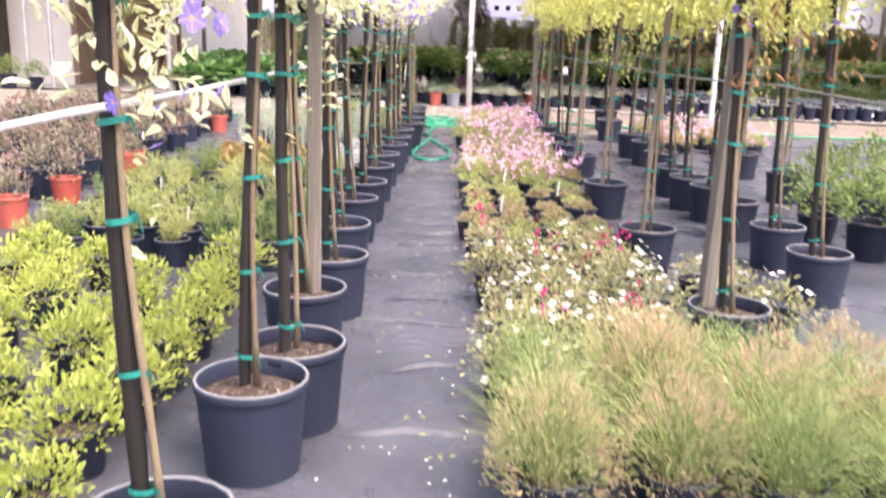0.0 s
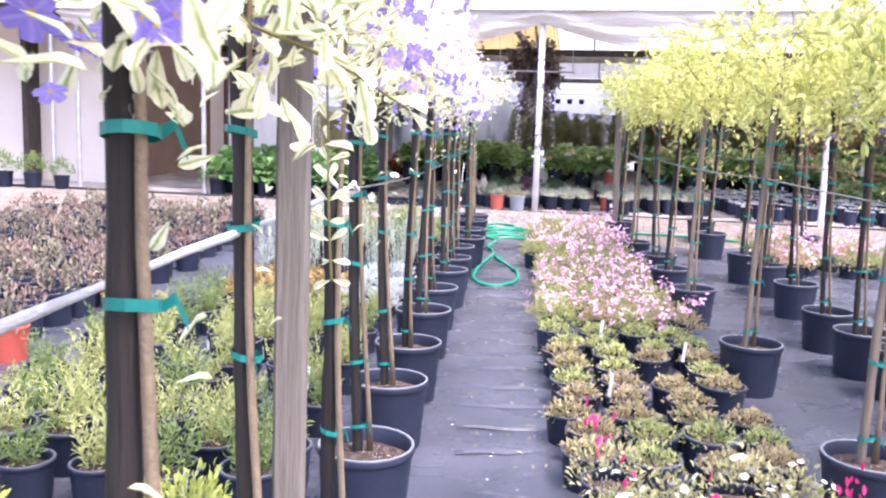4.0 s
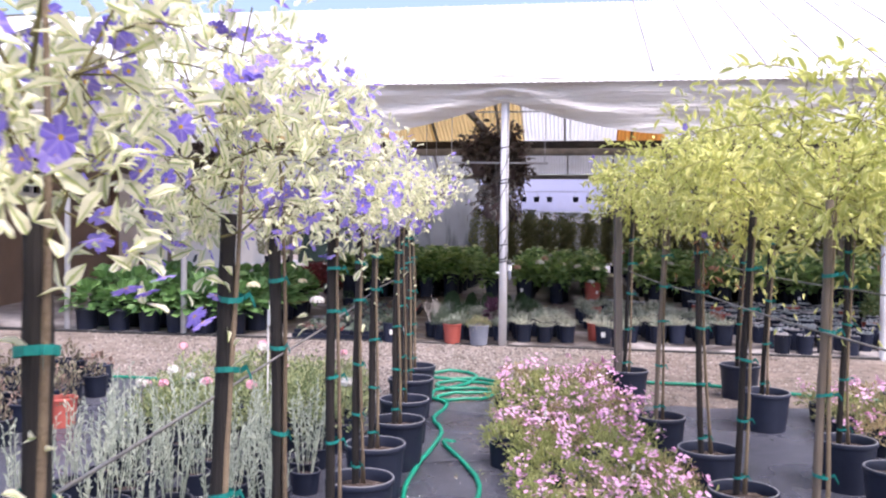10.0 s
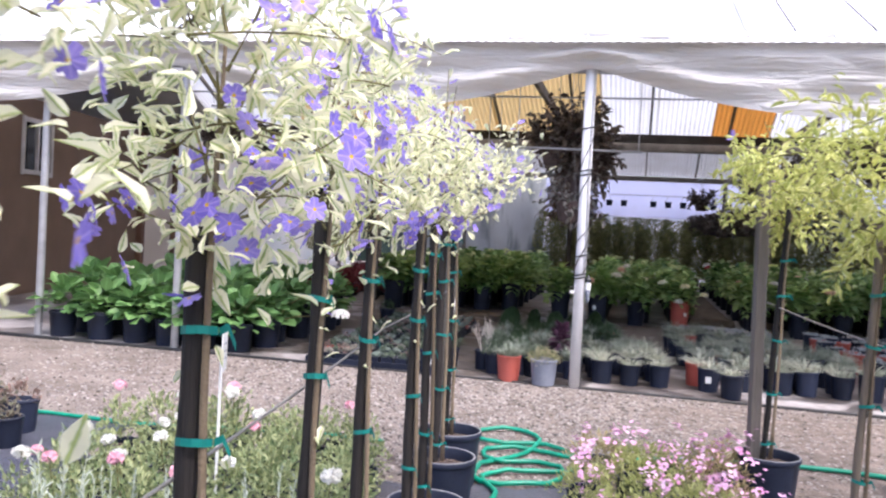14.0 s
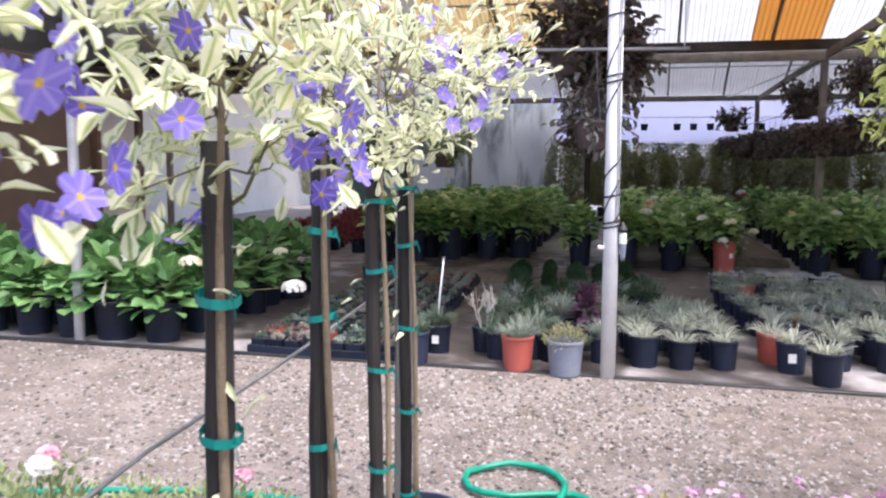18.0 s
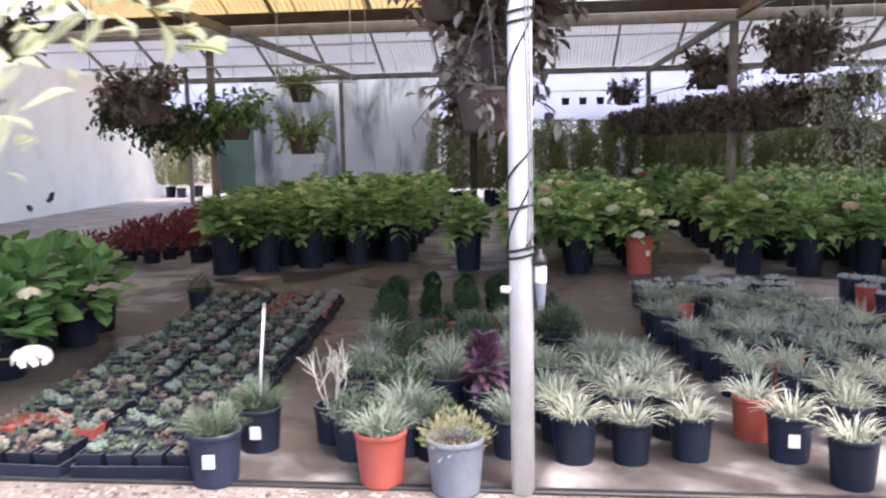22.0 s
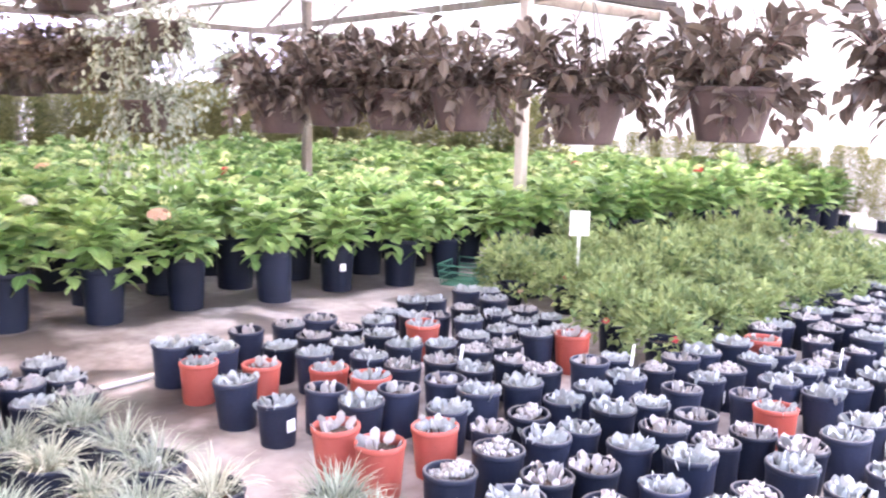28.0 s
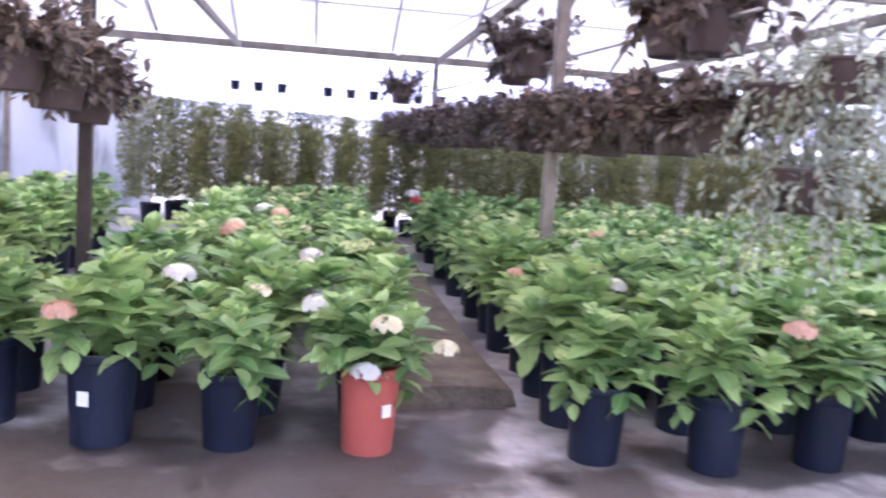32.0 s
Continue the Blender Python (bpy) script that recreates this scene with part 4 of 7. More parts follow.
def house_roof():
    """A pitched white roof over the house, in line with the greenhouse roof, with an eave board and a soffit slab
    coloured dark for its shade.
    """
    ends = ((-0.32, 3.5), (4.4, RIDGE), (9.4, 3.5))
    V, F = [], []
    for u in (-24.0, UF + 0.02):
        for v, z in ends:
            V += [G(u, v, z), G(u, v, z + 0.06)]
    n = len(ends) * 2
    for k in range(len(ends) - 1):
        i = 2 * k
        F += [(i + 1, n + i + 1, n + i + 3, i + 3), (i, i + 2, n + i + 2, n + i)]
    solid("roof_house", (V, F), M_EAVE, "white pitched house roof beside the greenhouse", kind="structure")
    solid("trim_eave", beam_between(G(-24.0, -0.34, 3.5), G(UF, -0.34, 3.5), 0.05, 0.17), M_EAVE, "white eave board along the house front", kind="structure")
    # Shade under the eave is put in as the slab's dark colour.
    solid("ceiling_soffit", beam_between(G(-24.0, 0.7, 3.4), G(UF, 0.7, 3.4), 2.0, 0.03), M_WOOD_DARK, "soffit slab under the house eave, coloured dark for its shade", kind="structure")


house_roof()


def roof_lines():
    """Dark cords that hold the sheeting down, from ridge to eave."""
    for k in range(18):
        u = 1.7 + 0.64 * k
        a, b = G(u, -0.02, EAVE + 0.05), G(u + 0.02, 4.38, RIDGE + 0.05)
        solid("trim_cord", tube([a, [(p + q) / 2 for p, q in zip(a, b)], b], 0.007, 5), M_STAKE, "dark cord down the greenhouse roof", kind="structure")


roof_lines()


def house_side():
    """The brown side wall of the house, its colour darkened for roof shade, with a window opening."""
    m = pose(-7.65, 16.95, 0, 0, 0, 3.37)
    x0, x1 = -0.2, 0.0
    ya, yb, yc, yd, zb, zt, top = 1.33, WIN[0], WIN[1], 9.4, WIN[2], WIN[3], 3.34
    blocks = [box((x0 + x1) / 2, (ya + yb) / 2, top / 2, x1 - x0, yb - ya, top, 0), box((x0 + x1) / 2, (yc + yd) / 2, top / 2, x1 - x0, yd - yc, top, 0),
              box((x0 + x1) / 2, (yb + yc) / 2, zb / 2, x1 - x0, yc - yb, zb, 0), box((x0 + x1) / 2, (yb + yc) / 2, (zt + top) / 2, x1 - x0, yc - yb, top - zt, 0)]
    solid("wall_house_side", join(*blocks), M_BROWNWALL, "brown rendered side wall of the house, roof shade put into its colour", kind="structure").matrix_basis = m
    w = tagged(new("window_1"), "small dark window with a pale frame", kind="structure")
    w.matrix_basis = m
    for y, sy, z, sz in ((yb, 0.07, (zb + zt) / 2, zt - zb + 0.1), (yc, 0.07, (zb + zt) / 2, zt - zb + 0.1), ((yb + yc) / 2, 0.05, (zb + zt) / 2, zt - zb), ((yb + yc) / 2, yc - yb - 0.07, zt, 0.07), ((yb + yc) / 2, yc - yb - 0.07, zb, 0.07)):
        part("window_frame", box(0.005, y, z, 0.06, sy, sz, 0.006), M_WHITEPAINT, w)
    for y in ((yb * 0.75 + yc * 0.25), (yb * 0.25 + yc * 0.75)):
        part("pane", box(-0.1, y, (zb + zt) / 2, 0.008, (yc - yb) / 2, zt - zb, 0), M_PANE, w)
    # Dark board added behind the window to give an unlit room.
    solid("wall_house_inner", box(-1.5, 5, 1.65, 0.1, 8, 3.3, 0), M_WOOD_DARK, "dark board standing in for the unlit room behind the window", kind="structure").matrix_basis = m
    for y, wd in ((7.6, 0.16), (9.45, 0.2)):
        solid("trim_post", box(0.07, y, 1.75, 0.12, wd, 3.1, 0.008), M_POSTBROWN, "brown timber door post against the wall", kind="structure").matrix_basis = m
    solid("wall_panel", box(0.03, 8.55, 1.6, 0.05, 1.5, 2.6, 0.01), M_BEIGE, "pale panel between brown timber posts", kind="structure").matrix_basis = m


WIN = (3.15, 4.0, 2.2, 3.0)
# Opaque pane, coloured dark to look like the unlit room inside.
M_PANE = mat("unlit_room_pane", (0.01, 0.012, 0.015), (0.02, 0.022, 0.028), rough=0.08, bump=0.0)
house_side()


# ---- pots ----
def pot_mesh(name, r, h, material, rb=None, seg=20):
    rb = rb or r * 0.82
    prof = [(0.0, 0.004), (rb * 0.9, 0.0), (rb * 0.99, 0.003), (rb, 0.012), (r * 0.952, h * 0.885), (r * 0.956, h * 0.9), (r * 0.99, h * 0.904), (r, h * 0.915), (r, h * 0.98), (r - 0.004, h), (r - 0.01, h), (r - 0.014, h * 0.98), (r * 0.92, h * 0.8)]
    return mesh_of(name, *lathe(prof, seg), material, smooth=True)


def soil_mesh(name, r, z, seed, dip=0.01):
    rng = np.random.default_rng(seed)
    V, F = [(0, 0, z + 0.012)], []
    n = 14
    for k, rr in enumerate((0.5, 0.8, 1.0)):
        for i in range(n):
            a = 2 * math.pi * i / n
            V.append((rr * r * math.cos(a), rr * r * math.sin(a), z + rng.normal() * 0.006 - dip * k))
    for i in range(n):
        F.append((0, 1 + i, 1 + (i + 1) % n))
        for k in range(2):
            F.append((1 + k * n + i, 1 + (k + 1) * n + i, 1 + (k + 1) * n + (i + 1) % n, 1 + k * n + (i + 1) % n))
    return mesh_of(name, V, F, M_SOIL)


POTS = {}


def pot_parts(parent, r, h, material, seed=0, soil=0.86):
    key = (r, h, material.name)
    if key not in POTS:
        POTS[key] = (pot_mesh("pot", r, h, material), soil_mesh("soil", r * 0.93, h * soil, seed))
    part("pot", POTS[key][0], None, parent)
    part("soil", POTS[key][1], None, parent)


def card_part(parent, r, h, w=0.05, tall=0.06):
    V, F = box(0, -r * 0.93 - 0.004, h * 0.55, w, 0.003, tall, 0)
    part("label_card", (V, F), M_CARD, parent, "white paper label on the pot")


PROTO = {}


def grow(kind, make, variants, spots, size=(0.85, 1.15), turn=True, lean=3.0, seed=0):
    """Stands plants of one kind on their spots: the first of each variant is built, the rest are copies."""
    rng = np.random.default_rng(seed + 77)
    for i, (x, y, *more) in enumerate(spots):
        v = int(rng.integers(variants))
        a = rng.random() * 360 if turn is True else rng.uniform(-turn, turn)
        s = size[0] + (size[1] - size[0]) * rng.random()
        ln = rng.normal() * lean * 0.5
        if (kind, v) not in PROTO:
            PROTO[kind, v] = make(v)
            PROTO[kind, v].matrix_basis = stand(x, y, a)
        else:
            copy_thing(PROTO[kind, v], stand(x, y, a, s, ln))


def grid(x0, x1, y0, y1, dx, dy, jitter=0.03, seed=0, keep=None, skew=0.0, miss=0.0):
    rng = np.random.default_rng(seed)
    out = []
    nx, ny = max(1, round((x1 - x0) / dx)), max(1, round((y1 - y0) / dy))
    for j in range(ny):
        for i in range(nx):
            x = x0 + (i + 0.5) * (x1 - x0) / nx + rng.normal() * jitter + (0.25 * dx if j % 2 else 0) * 0.4
            y = y0 + (j + 0.5) * (y1 - y0) / ny + rng.normal() * jitter + skew * (x - x0)
            if rng.random() < miss or (keep and not keep(x, y)):
                continue
            out.append((x, y))
    return out


# ---- standard trees ----
def tree_canopy(rng, top, rx, rz, n_leaf, leaf_len, leaf_w, leaf_m, n_shoot, droop, n_fl, fl_size, shape):
    """Crown on a clear stem: a few thin limbs, leaf sprays on twigs, loose shoots and flowers."""
    clumps, limbs, tips = [], [], []
    for k in range(7):
        a = k * 2.4 + rng.normal() * 0.3
        base = np.array([0, 0, top + 0.05 + 0.05 * k])
        out = np.array([math.cos(a) * rx * 0.55, math.sin(a) * rx * 0.55, rz * (0.25 + 0.1 * k)])
        tip = base + out * (0.8 + 0.4 * rng.random())
        limbs.append(tube([base, base + out * 0.4 + np.array([0, 0, -0.02]), tip], [0.004, 0.003, 0.002], 5, False))
        tips.append(base + out * 0.5)
    for k in range(44 if leaf_m is LF_VARIEG else 34):
        v = rng.normal(size=3)
        v /= np.linalg.norm(v)
        v[2] = v[2] * 0.85 + 0.12
        r = 0.5 + 0.55 * rng.random()
        c = np.array([v[0] * rx * r, v[1] * rx * r, top + rz * 0.78 + v[2] * rz * r])
        clumps.append(c)
        base = min(tips, key=lambda q: float(np.sum((q - c) ** 2)))
        limbs.append(tube([base, (base + c) / 2 + rng.normal(size=3) * 0.015, c], [0.002, 0.0016, 0.0012], 4, False))
    P, D = [], []
    per = n_leaf // len(clumps)
    for c in clumps:
        out = unit((c - np.array([0, 0, top + rz * 0.5]))[None])[0]
        f = rng.random((per, 1))
        ax = out * (0.05 + 0.1 * rng.random()) + np.array([0, 0, 0.03 - 0.08 * droop * rng.random()])
        q = rng.normal(size=(per, 3)) * np.array([rx, rx, rz]) * 0.13 + ax * (f - 0.4)
        P.append(c + q)
        sd = unit(rng.normal(size=(per, 3)))
        D.append(unit(sd * 0.9 + out * 0.6 + np.array([0, 0, 0.15 - droop * 0.45])))
    for k in range(n_shoot):
        a = rng.random() * 6.283
        s = clumps[int(rng.integers(len(clumps)))].copy()
        d = np.array([math.cos(a), math.sin(a), 0.5 - droop * rng.random() * 2.4])
        d /= np.linalg.norm(d)
        ln = (0.1 if leaf_m is LF_VARIEG else 0.14) + 0.18 * rng.random()
        pts = [s + d * ln * f + np.array([0, 0, -0.1 * droop * f * f]) for f in (0, 0.33, 0.66, 1)]
        limbs.append(tube(pts, [0.0025, 0.002, 0.0016, 0.001], 4, False))
        m = 15
        f = np.linspace(0.05, 1, m)[:, None]
        P.append(s + d * ln * f + np.array([0, 0, -0.1 * droop]) * f * f)
        sd = rng.normal(size=(m, 3))
        D.append(unit(d * 0.6 + unit(sd) * 0.9))
    if leaf_m is LF_VARIEG:
        m = 6 if n_shoot > 3 else 2
        P.append(np.stack([0.01 + 0.02 * rng.random(m), -0.02 * rng.random(m), top - 0.5 * rng.random(m) ** 1.5], 1))
        D.append(np.stack([rng.normal(size=m), rng.normal(size=m), 0.6 * np.ones(m)], 1))
    P, D = np.concatenate(P), np.concatenate(D)
    U = np.array([0, 0, 1.0]) + rng.normal(size=P.shape) * 0.5
    L = leaf_len * (0.55 + 0.65 * rng.random(len(P)))
    crown = scatter("crown", shape, P, D, U, L, L * leaf_w * (0.85 + 0.3 * rng.random(len(P))), leaf_m)
    fl = None
    if n_fl:
        c = np.array(clumps)[rng.integers(len(clumps), size=n_fl // 2 + 1)].repeat(2, axis=0)[:n_fl]
        o = unit(c - np.array([0, 0, top + rz * 0.55]))
        q = c + rng.normal(size=(n_fl, 3)) * 0.035 + o * 0.075
        nrm = o + rng.normal(size=o.shape) * 0.35 + np.array([0, -0.15, 0.05])
        fl = flat_scatter("blossom", STAR, q, nrm, fl_size * (0.75 + 0.4 * rng.random(n_fl)), FL_BLUE, rng)
    return crown, mesh_of("branching", *join(*limbs), M_TWIG), fl


def tie_ring(z, r, cx, cy, rng):
    a = rng.random() * 6.28
    pts = [(cx + r * 1.05 * math.cos(t), cy + r * math.sin(t), z + 0.006 * math.sin(t + a)) for t in np.linspace(0, 6.28, 11)]
    tail = [(cx + r, cy - r * 0.5, z), (cx + r + 0.012, cy - r * 0.5 - 0.012, z + 0.01), (cx + r + 0.024, cy - r * 0.5 - 0.02, z - 0.012 - 0.01 * rng.random())]
    flat = []
    for c in (pts, tail):
        V, F = [], []
        for p in c:
            V += [(p[0], p[1], p[2] - 0.007), (p[0], p[1], p[2] + 0.007)]
        F = [(2 * i, 2 * i + 2, 2 * i + 3, 2 * i + 1) for i in range(len(c) - 1)]
        flat.append((V, F))
    return join(*flat)


def standard_tree(v, side, narrow=False, low=False, shoot=False, swept=False, full=False):
    """A small tree trained on one clear stem, tied to a dark stake in a nursery pot."""
    rng = np.random.default_rng(100 + v + (40 if side else 0) + (17 if narrow else 0))
    left = not side
    lab = "staked standard tree with cream-variegated leaves and violet flowers" if left else "standard tree with golden-green leaves, staked in a black pot"
    t = thing("standard_tree", lab, "tree", "variegated standard trees" if left else "golden standard trees")
    h = 0.33 if left else 0.31
    r = 0.185 if left else 0.18
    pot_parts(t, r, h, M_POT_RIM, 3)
    young = left and 4 <= v < 8
    top = (1.2 if low else 1.62 if v == 6 and left else 1.5 if left else 1.5) + 0.05 * rng.random()
    lean = np.zeros(2) if shoot else rng.normal(size=2) * 0.03
    sx, sy = -0.035, 0.02
    hgt = 1.3 if shoot else (1.62 if left else 1.72) + 0.12 * rng.random()
    fs = np.linspace(0, 1, 16)
    V, F = tube([(sx + lean[0] * f + 0.003 * math.sin(f * 9 + v), sy + lean[1] * f + 0.003 * math.cos(f * 7), h * 0.6 + f * (hgt - h * 0.6)) for f in fs], [(0.0205 if left else 0.0175) + 0.0015 * math.sin(k * 2.4 + v) for k in range(16)], 9)
    part("stake", (V, F), M_STAKE_PALE if (side and v == 1) else M_STAKE, t, smooth=True)
    pts, rad = [], []
    for f in np.linspace(0, 1, 9):
        pts.append((-0.01 + lean[0] * f + 0.007 * math.sin(f * 7 + v) + 0.02 * (1 - f) ** 3, sy + lean[1] * f - 0.014 + 0.008 * math.cos(f * 6 + v), h * 0.84 + f * (top + 0.42 - h * 0.84)))
        rad.append(0.0095 - 0.006 * f * f + (0.005 if f == 0 else 0))
    part("trunk", tube(pts, rad, 7), M_TRUNK, t, smooth=True)
    for z in (h + 0.06, 0.62 + 0.08 * rng.random(), 0.92 + 0.1 * rng.random(), 1.2 + 0.08 * rng.random(), 1.45):
        f = (z - h * 0.6) / (hgt - h * 0.6)
        if f > 0.98:
            continue
        part("tie", tie_ring(z, 0.03, -0.026 + lean[0] * f, 0.013 + lean[1] * f, rng), M_TIE, t)
    if left:
        rx = 0.07 if v == 6 else 0.15 if low else 0.24 if young else 0.19 if narrow else 0.265 if full else 0.225
        leaves = 240 if v == 6 else 360 if low else 520 if young else 780 if narrow else 1150 if full else 980
        shoots = 2 if v == 6 else 5 if low else 14 if young else 7 if narrow else 12
        crown, limbs, fl = tree_canopy(rng, top + (-0.02 if narrow or full else 0.04), rx, 0.32 if young else 0.37, leaves, 0.05, 0.46, LF_VARIEG, shoots, 0.32, 40 if young else 76 if narrow else 106, 0.047, OBOVATE)
    else:
        crown, limbs, fl = tree_canopy(rng, top + 0.06, 0.37 + 0.03 * (v % 2), 0.33 + 0.06 * (v % 3), 860, 0.066, 0.4, LF_YELLOW, 32, 0.75, 4, 0.04, LEAF)
    if swept:
        for me in (crown, limbs, fl):
            me.transform(Matrix(((1, 0, 0.55, -0.55 * top), (0, 1, 0.1, -0.1 * top), (0, 0, 1, 0), (0, 0, 0, 1))))
    part("crown", crown, None, t)
    if side and v in (2, 3):
        m = 46 if v == 3 else 34
        P = np.stack([rng.normal(size=m) * 0.1, rng.normal(size=m) * 0.1, top + 0.1 - 0.36 * rng.random(m)], 1)
        if v == 3:
            P = np.stack([rng.normal(size=m) * 0.13, rng.normal(size=m) * 0.13, top - 0.65 * rng.random(m)], 1)
        D = np.stack([rng.normal(size=m), rng.normal(size=m), -1.2 * np.ones(m)], 1)
        part("low_leaves", scatter("low_leaves", LEAF, P, D, rng.normal(size=P.shape), 0.06, 0.018, LF_RUST if v == 2 else LF_YELLOW), None, t, "withered brown leaves under the crown" if v == 2 else "")
    if shoot:
        fs = np.linspace(0.0, 1.0, 11)
        pts = [(-0.02 - 0.02 * f, -0.05 - 0.01 * math.sin(f * 5), 1.08 + 0.5 * f) for f in fs]
        part("side_shoot", tube(pts, [0.0035] * 6 + [0.003] * 5, 5), M_TWIG, t)
        P = np.repeat(np.array(pts), 2, axis=0)
        sd = np.tile([[1.0], [-1.0]], (11, 1)) * np.array([[0.8, -0.25, 0.0]])
        D = sd * (0.7 + 0.3 * rng.random((22, 1))) + np.array([0, 0, 0.55]) + rng.normal(size=(22, 3)) * 0.25
        D[:4, 2] -= 0.9
        part("shoot_leaves", scatter("shoot_leaves", OBOVATE, P, D, np.array([0, -1.0, 0.4]) + rng.normal(size=P.shape) * 0.2, 0.05 + 0.015 * rng.random(22), 0.021, LF_VARIEG), None, t, "paired cream-edged leaves on a side shoot")
    part("branching", limbs, None, t)
    part("blossom", fl, None, t, "violet star-shaped blossoms")
    return t


left_spots = [(-0.6, 2.68), (-0.52, 3.02), (-0.6, 3.72), (-0.56, 4.32), (-0.62, 5.15), (-0.64, 5.96), (-0.63, 6.67), (-0.63, 7.56), (-0.63, 8.37), (-0.59, 9.22), (-0.59, 9.95), (-0.58, 10.6), (-0.49, 11.15), (-0.49, 11.7), (-0.49, 12.38), (-0.49, 12.88)]
grow("left_tree_slim", lambda v: standard_tree(v, 0, True), 3, [s for s in left_spots if 9.5 < s[1] < 11.3 or 6.5 < s[1] < 6.8], (0.97, 1.03), 35, 1.5, 9)
grow("left_tree_young", lambda v: standard_tree(4 + v, 0, True), 2, [s for s in left_spots if 12 < s[1] < 12.8], (0.97, 1.03), 25, 1.5, 12)
grow("left_tree_thin", lambda v: standard_tree(6, 0, True), 1, [s for s in left_spots if 11.3 < s[1] < 12], (1.0, 1.0), 20, 1.0, 14)
grow("left_tree_low", lambda v: standard_tree(7, 0, True, True), 1, [(-0.63, 1.85)], (1.0, 1.0), 5, 0.5, 2)
grow("left_tree_last", lambda v: standard_tree(5, 0, True, swept=True), 1, [(-0.49, 12.88)], (1.0, 1.0), 0.1, 0.2, 12)
grow("left_tree_shoot", lambda v: standard_tree(8, 0, True, False, True), 1, [(-0.56, 4.32)], (1.0, 1.0), 0.1, 0.2, 3)
grow("left_tree_full", lambda v: standard_tree(v, 0, full=True), 3, [s for s in left_spots if s[1] < 6.2 and s[1] != 4.32], (0.97, 1.03), 35, 1.5, 8)
grow("left_tree", lambda v: standard_tree(v, 0), 4, [s for s in left_spots if 6.2 < s[1] < 9.5 and not 6.5 < s[1] < 6.8], (0.97, 1.03), 35, 1.5, 5)
rowA = [(1.26, 3.7), (1.27, 5.33), (1.33, 7.12), (1.38, 8.9), (1.4, 9.95), (1.42, 10.66), (1.31, 11.46), (1.36, 12.95)]
rowB = [(2.12, 4.8), (2.17, 5.55), (2.17, 6.42), (2.2, 7.08), (2.15, 7.58), (2.18, 8.25), (2.34, 9.4), (2.4, 10.38), (2.34, 10.9), (2.29, 12.2), (2.42, 13.25), (3.4, 12.27), (3.3, 9.6), (3.2, 8.1)]
grow("right_tree", lambda v: standard_tree(v, 1), 4, rowA + rowB, (0.97, 1.03), 35, 1.5, 6)


# ---- low potted plants ----
def potted(name, label, category, group, r, h, pot_m, meshes, seed=0, card=False):
    t = thing(name, label, category, group)
    pot_parts(t, r, h, pot_m, seed)
    for pn, me in meshes:
        part(pn, me, None, t)
    if card:
        card_part(t, r, h)
    return t


def mound(rng, shape, n, rx, rz, z0, ll, lw, material, up=0.5, inner=0.4, name="foliage"):
    p, d = dome(rng, n, rx, rz, z0, inner)
    d = unit(d + np.array([0, 0, up]) + rng.normal(size=d.shape) * 0.5)
    L = ll * (0.6 + 0.7 * rng.random(n))
    return scatter(name, shape, p, d, np.array([0, 0, 1]) + rng.normal(size=p.shape) * 0.5, L, L * lw, material)


def tuft(rng, n, spread, length, width, z0, material, name="foliage", r0=0.05, shape=BLADE):
    a = rng.random(n) * 6.283
    t = spread * rng.random(n) ** 0.7
    d = np.stack([np.cos(a) * t, np.sin(a) * t, np.ones(n)], 1)
    p = np.stack([np.cos(a) * r0 * rng.random(n), np.sin(a) * r0 * rng.random(n), np.full(n, z0)], 1)
    up = np.stack([-np.cos(a) * 1.0, -np.sin(a) * 1.0, np.full(n, 0.6)], 1)
    L = length * (0.6 + 0.5 * rng.random(n))
    return scatter(name, shape, p, unit(d), up + rng.normal(size=up.shape) * 0.3, L, width, material)


def blooms(rng, n, rx, rz, z0, size, material, shape=STAR, name="blossom"):
    p, d = dome(rng, n, rx, rz, z0, 0.92)
    d[:, 2] += 0.6
    return flat_scatter(name, shape, p, d, size * (0.7 + 0.6 * rng.random(n)), material, rng)


def lime_shrub(v):
    rng = np.random.default_rng(200 + v)
    return potted("lime_shrub", "bright lime-green leafy shrub in a black nursery pot", "shrub", "lime shrubs in the bed", 0.1, 0.16, M_POT,
                  [("foliage", mound(rng, LEAF, 560, 0.165, 0.16, 0.15, 0.028, 0.5, LF_LIME, 0.7))])


def sprigs(rng, n, spread, tall, material):
    """Loose upright sprigs with small leaves up their length, open enough to show the pot between them."""
    P, D = [], []
    for k in range(n):
        a, r = k * 2.4 + rng.normal() * 0.3, spread * math.sqrt((k + 0.5) / n)
        top = np.array([r * 1.25 * math.cos(a), r * 1.25 * math.sin(a), 0.15 + tall * (0.6 + 0.5 * rng.random())])
        base = np.array([r * 0.5 * math.cos(a), r * 0.5 * math.sin(a), 0.15])
        f = np.linspace(0.1, 1.0, 17)[:, None]
        P.append(base + (top - base) * f + rng.normal(size=(17, 3)) * 0.004)
        D.append(unit((top - base)[None]) * 0.8 + unit(rng.normal(size=(17, 3))) * 0.8)
    P, D = np.concatenate(P), np.concatenate(D)
    return scatter("foliage", LEAF, P, D, rng.normal(size=P.shape) + np.array([0, 0, 0.6]), 0.026 + 0.012 * rng.random(len(P)), 0.0085, material)


def olive_shrub(v):
    rng = np.random.default_rng(220 + v)
    m = LF_OLIVE if v < 4 else LF_GREEN
    return potted("olive_shrub", "small grey-green shrub in a black nursery pot", "shrub", "small shrubs in the bed", 0.11, 0.18, M_POT_BLUE if v % 2 else M_POT,
                  [("foliage", sprigs(rng, 15 + 4 * (v % 3), 0.085 + 0.015 * (v % 2), 0.14 + 0.035 * (v % 3), m))], card=(v == 3))


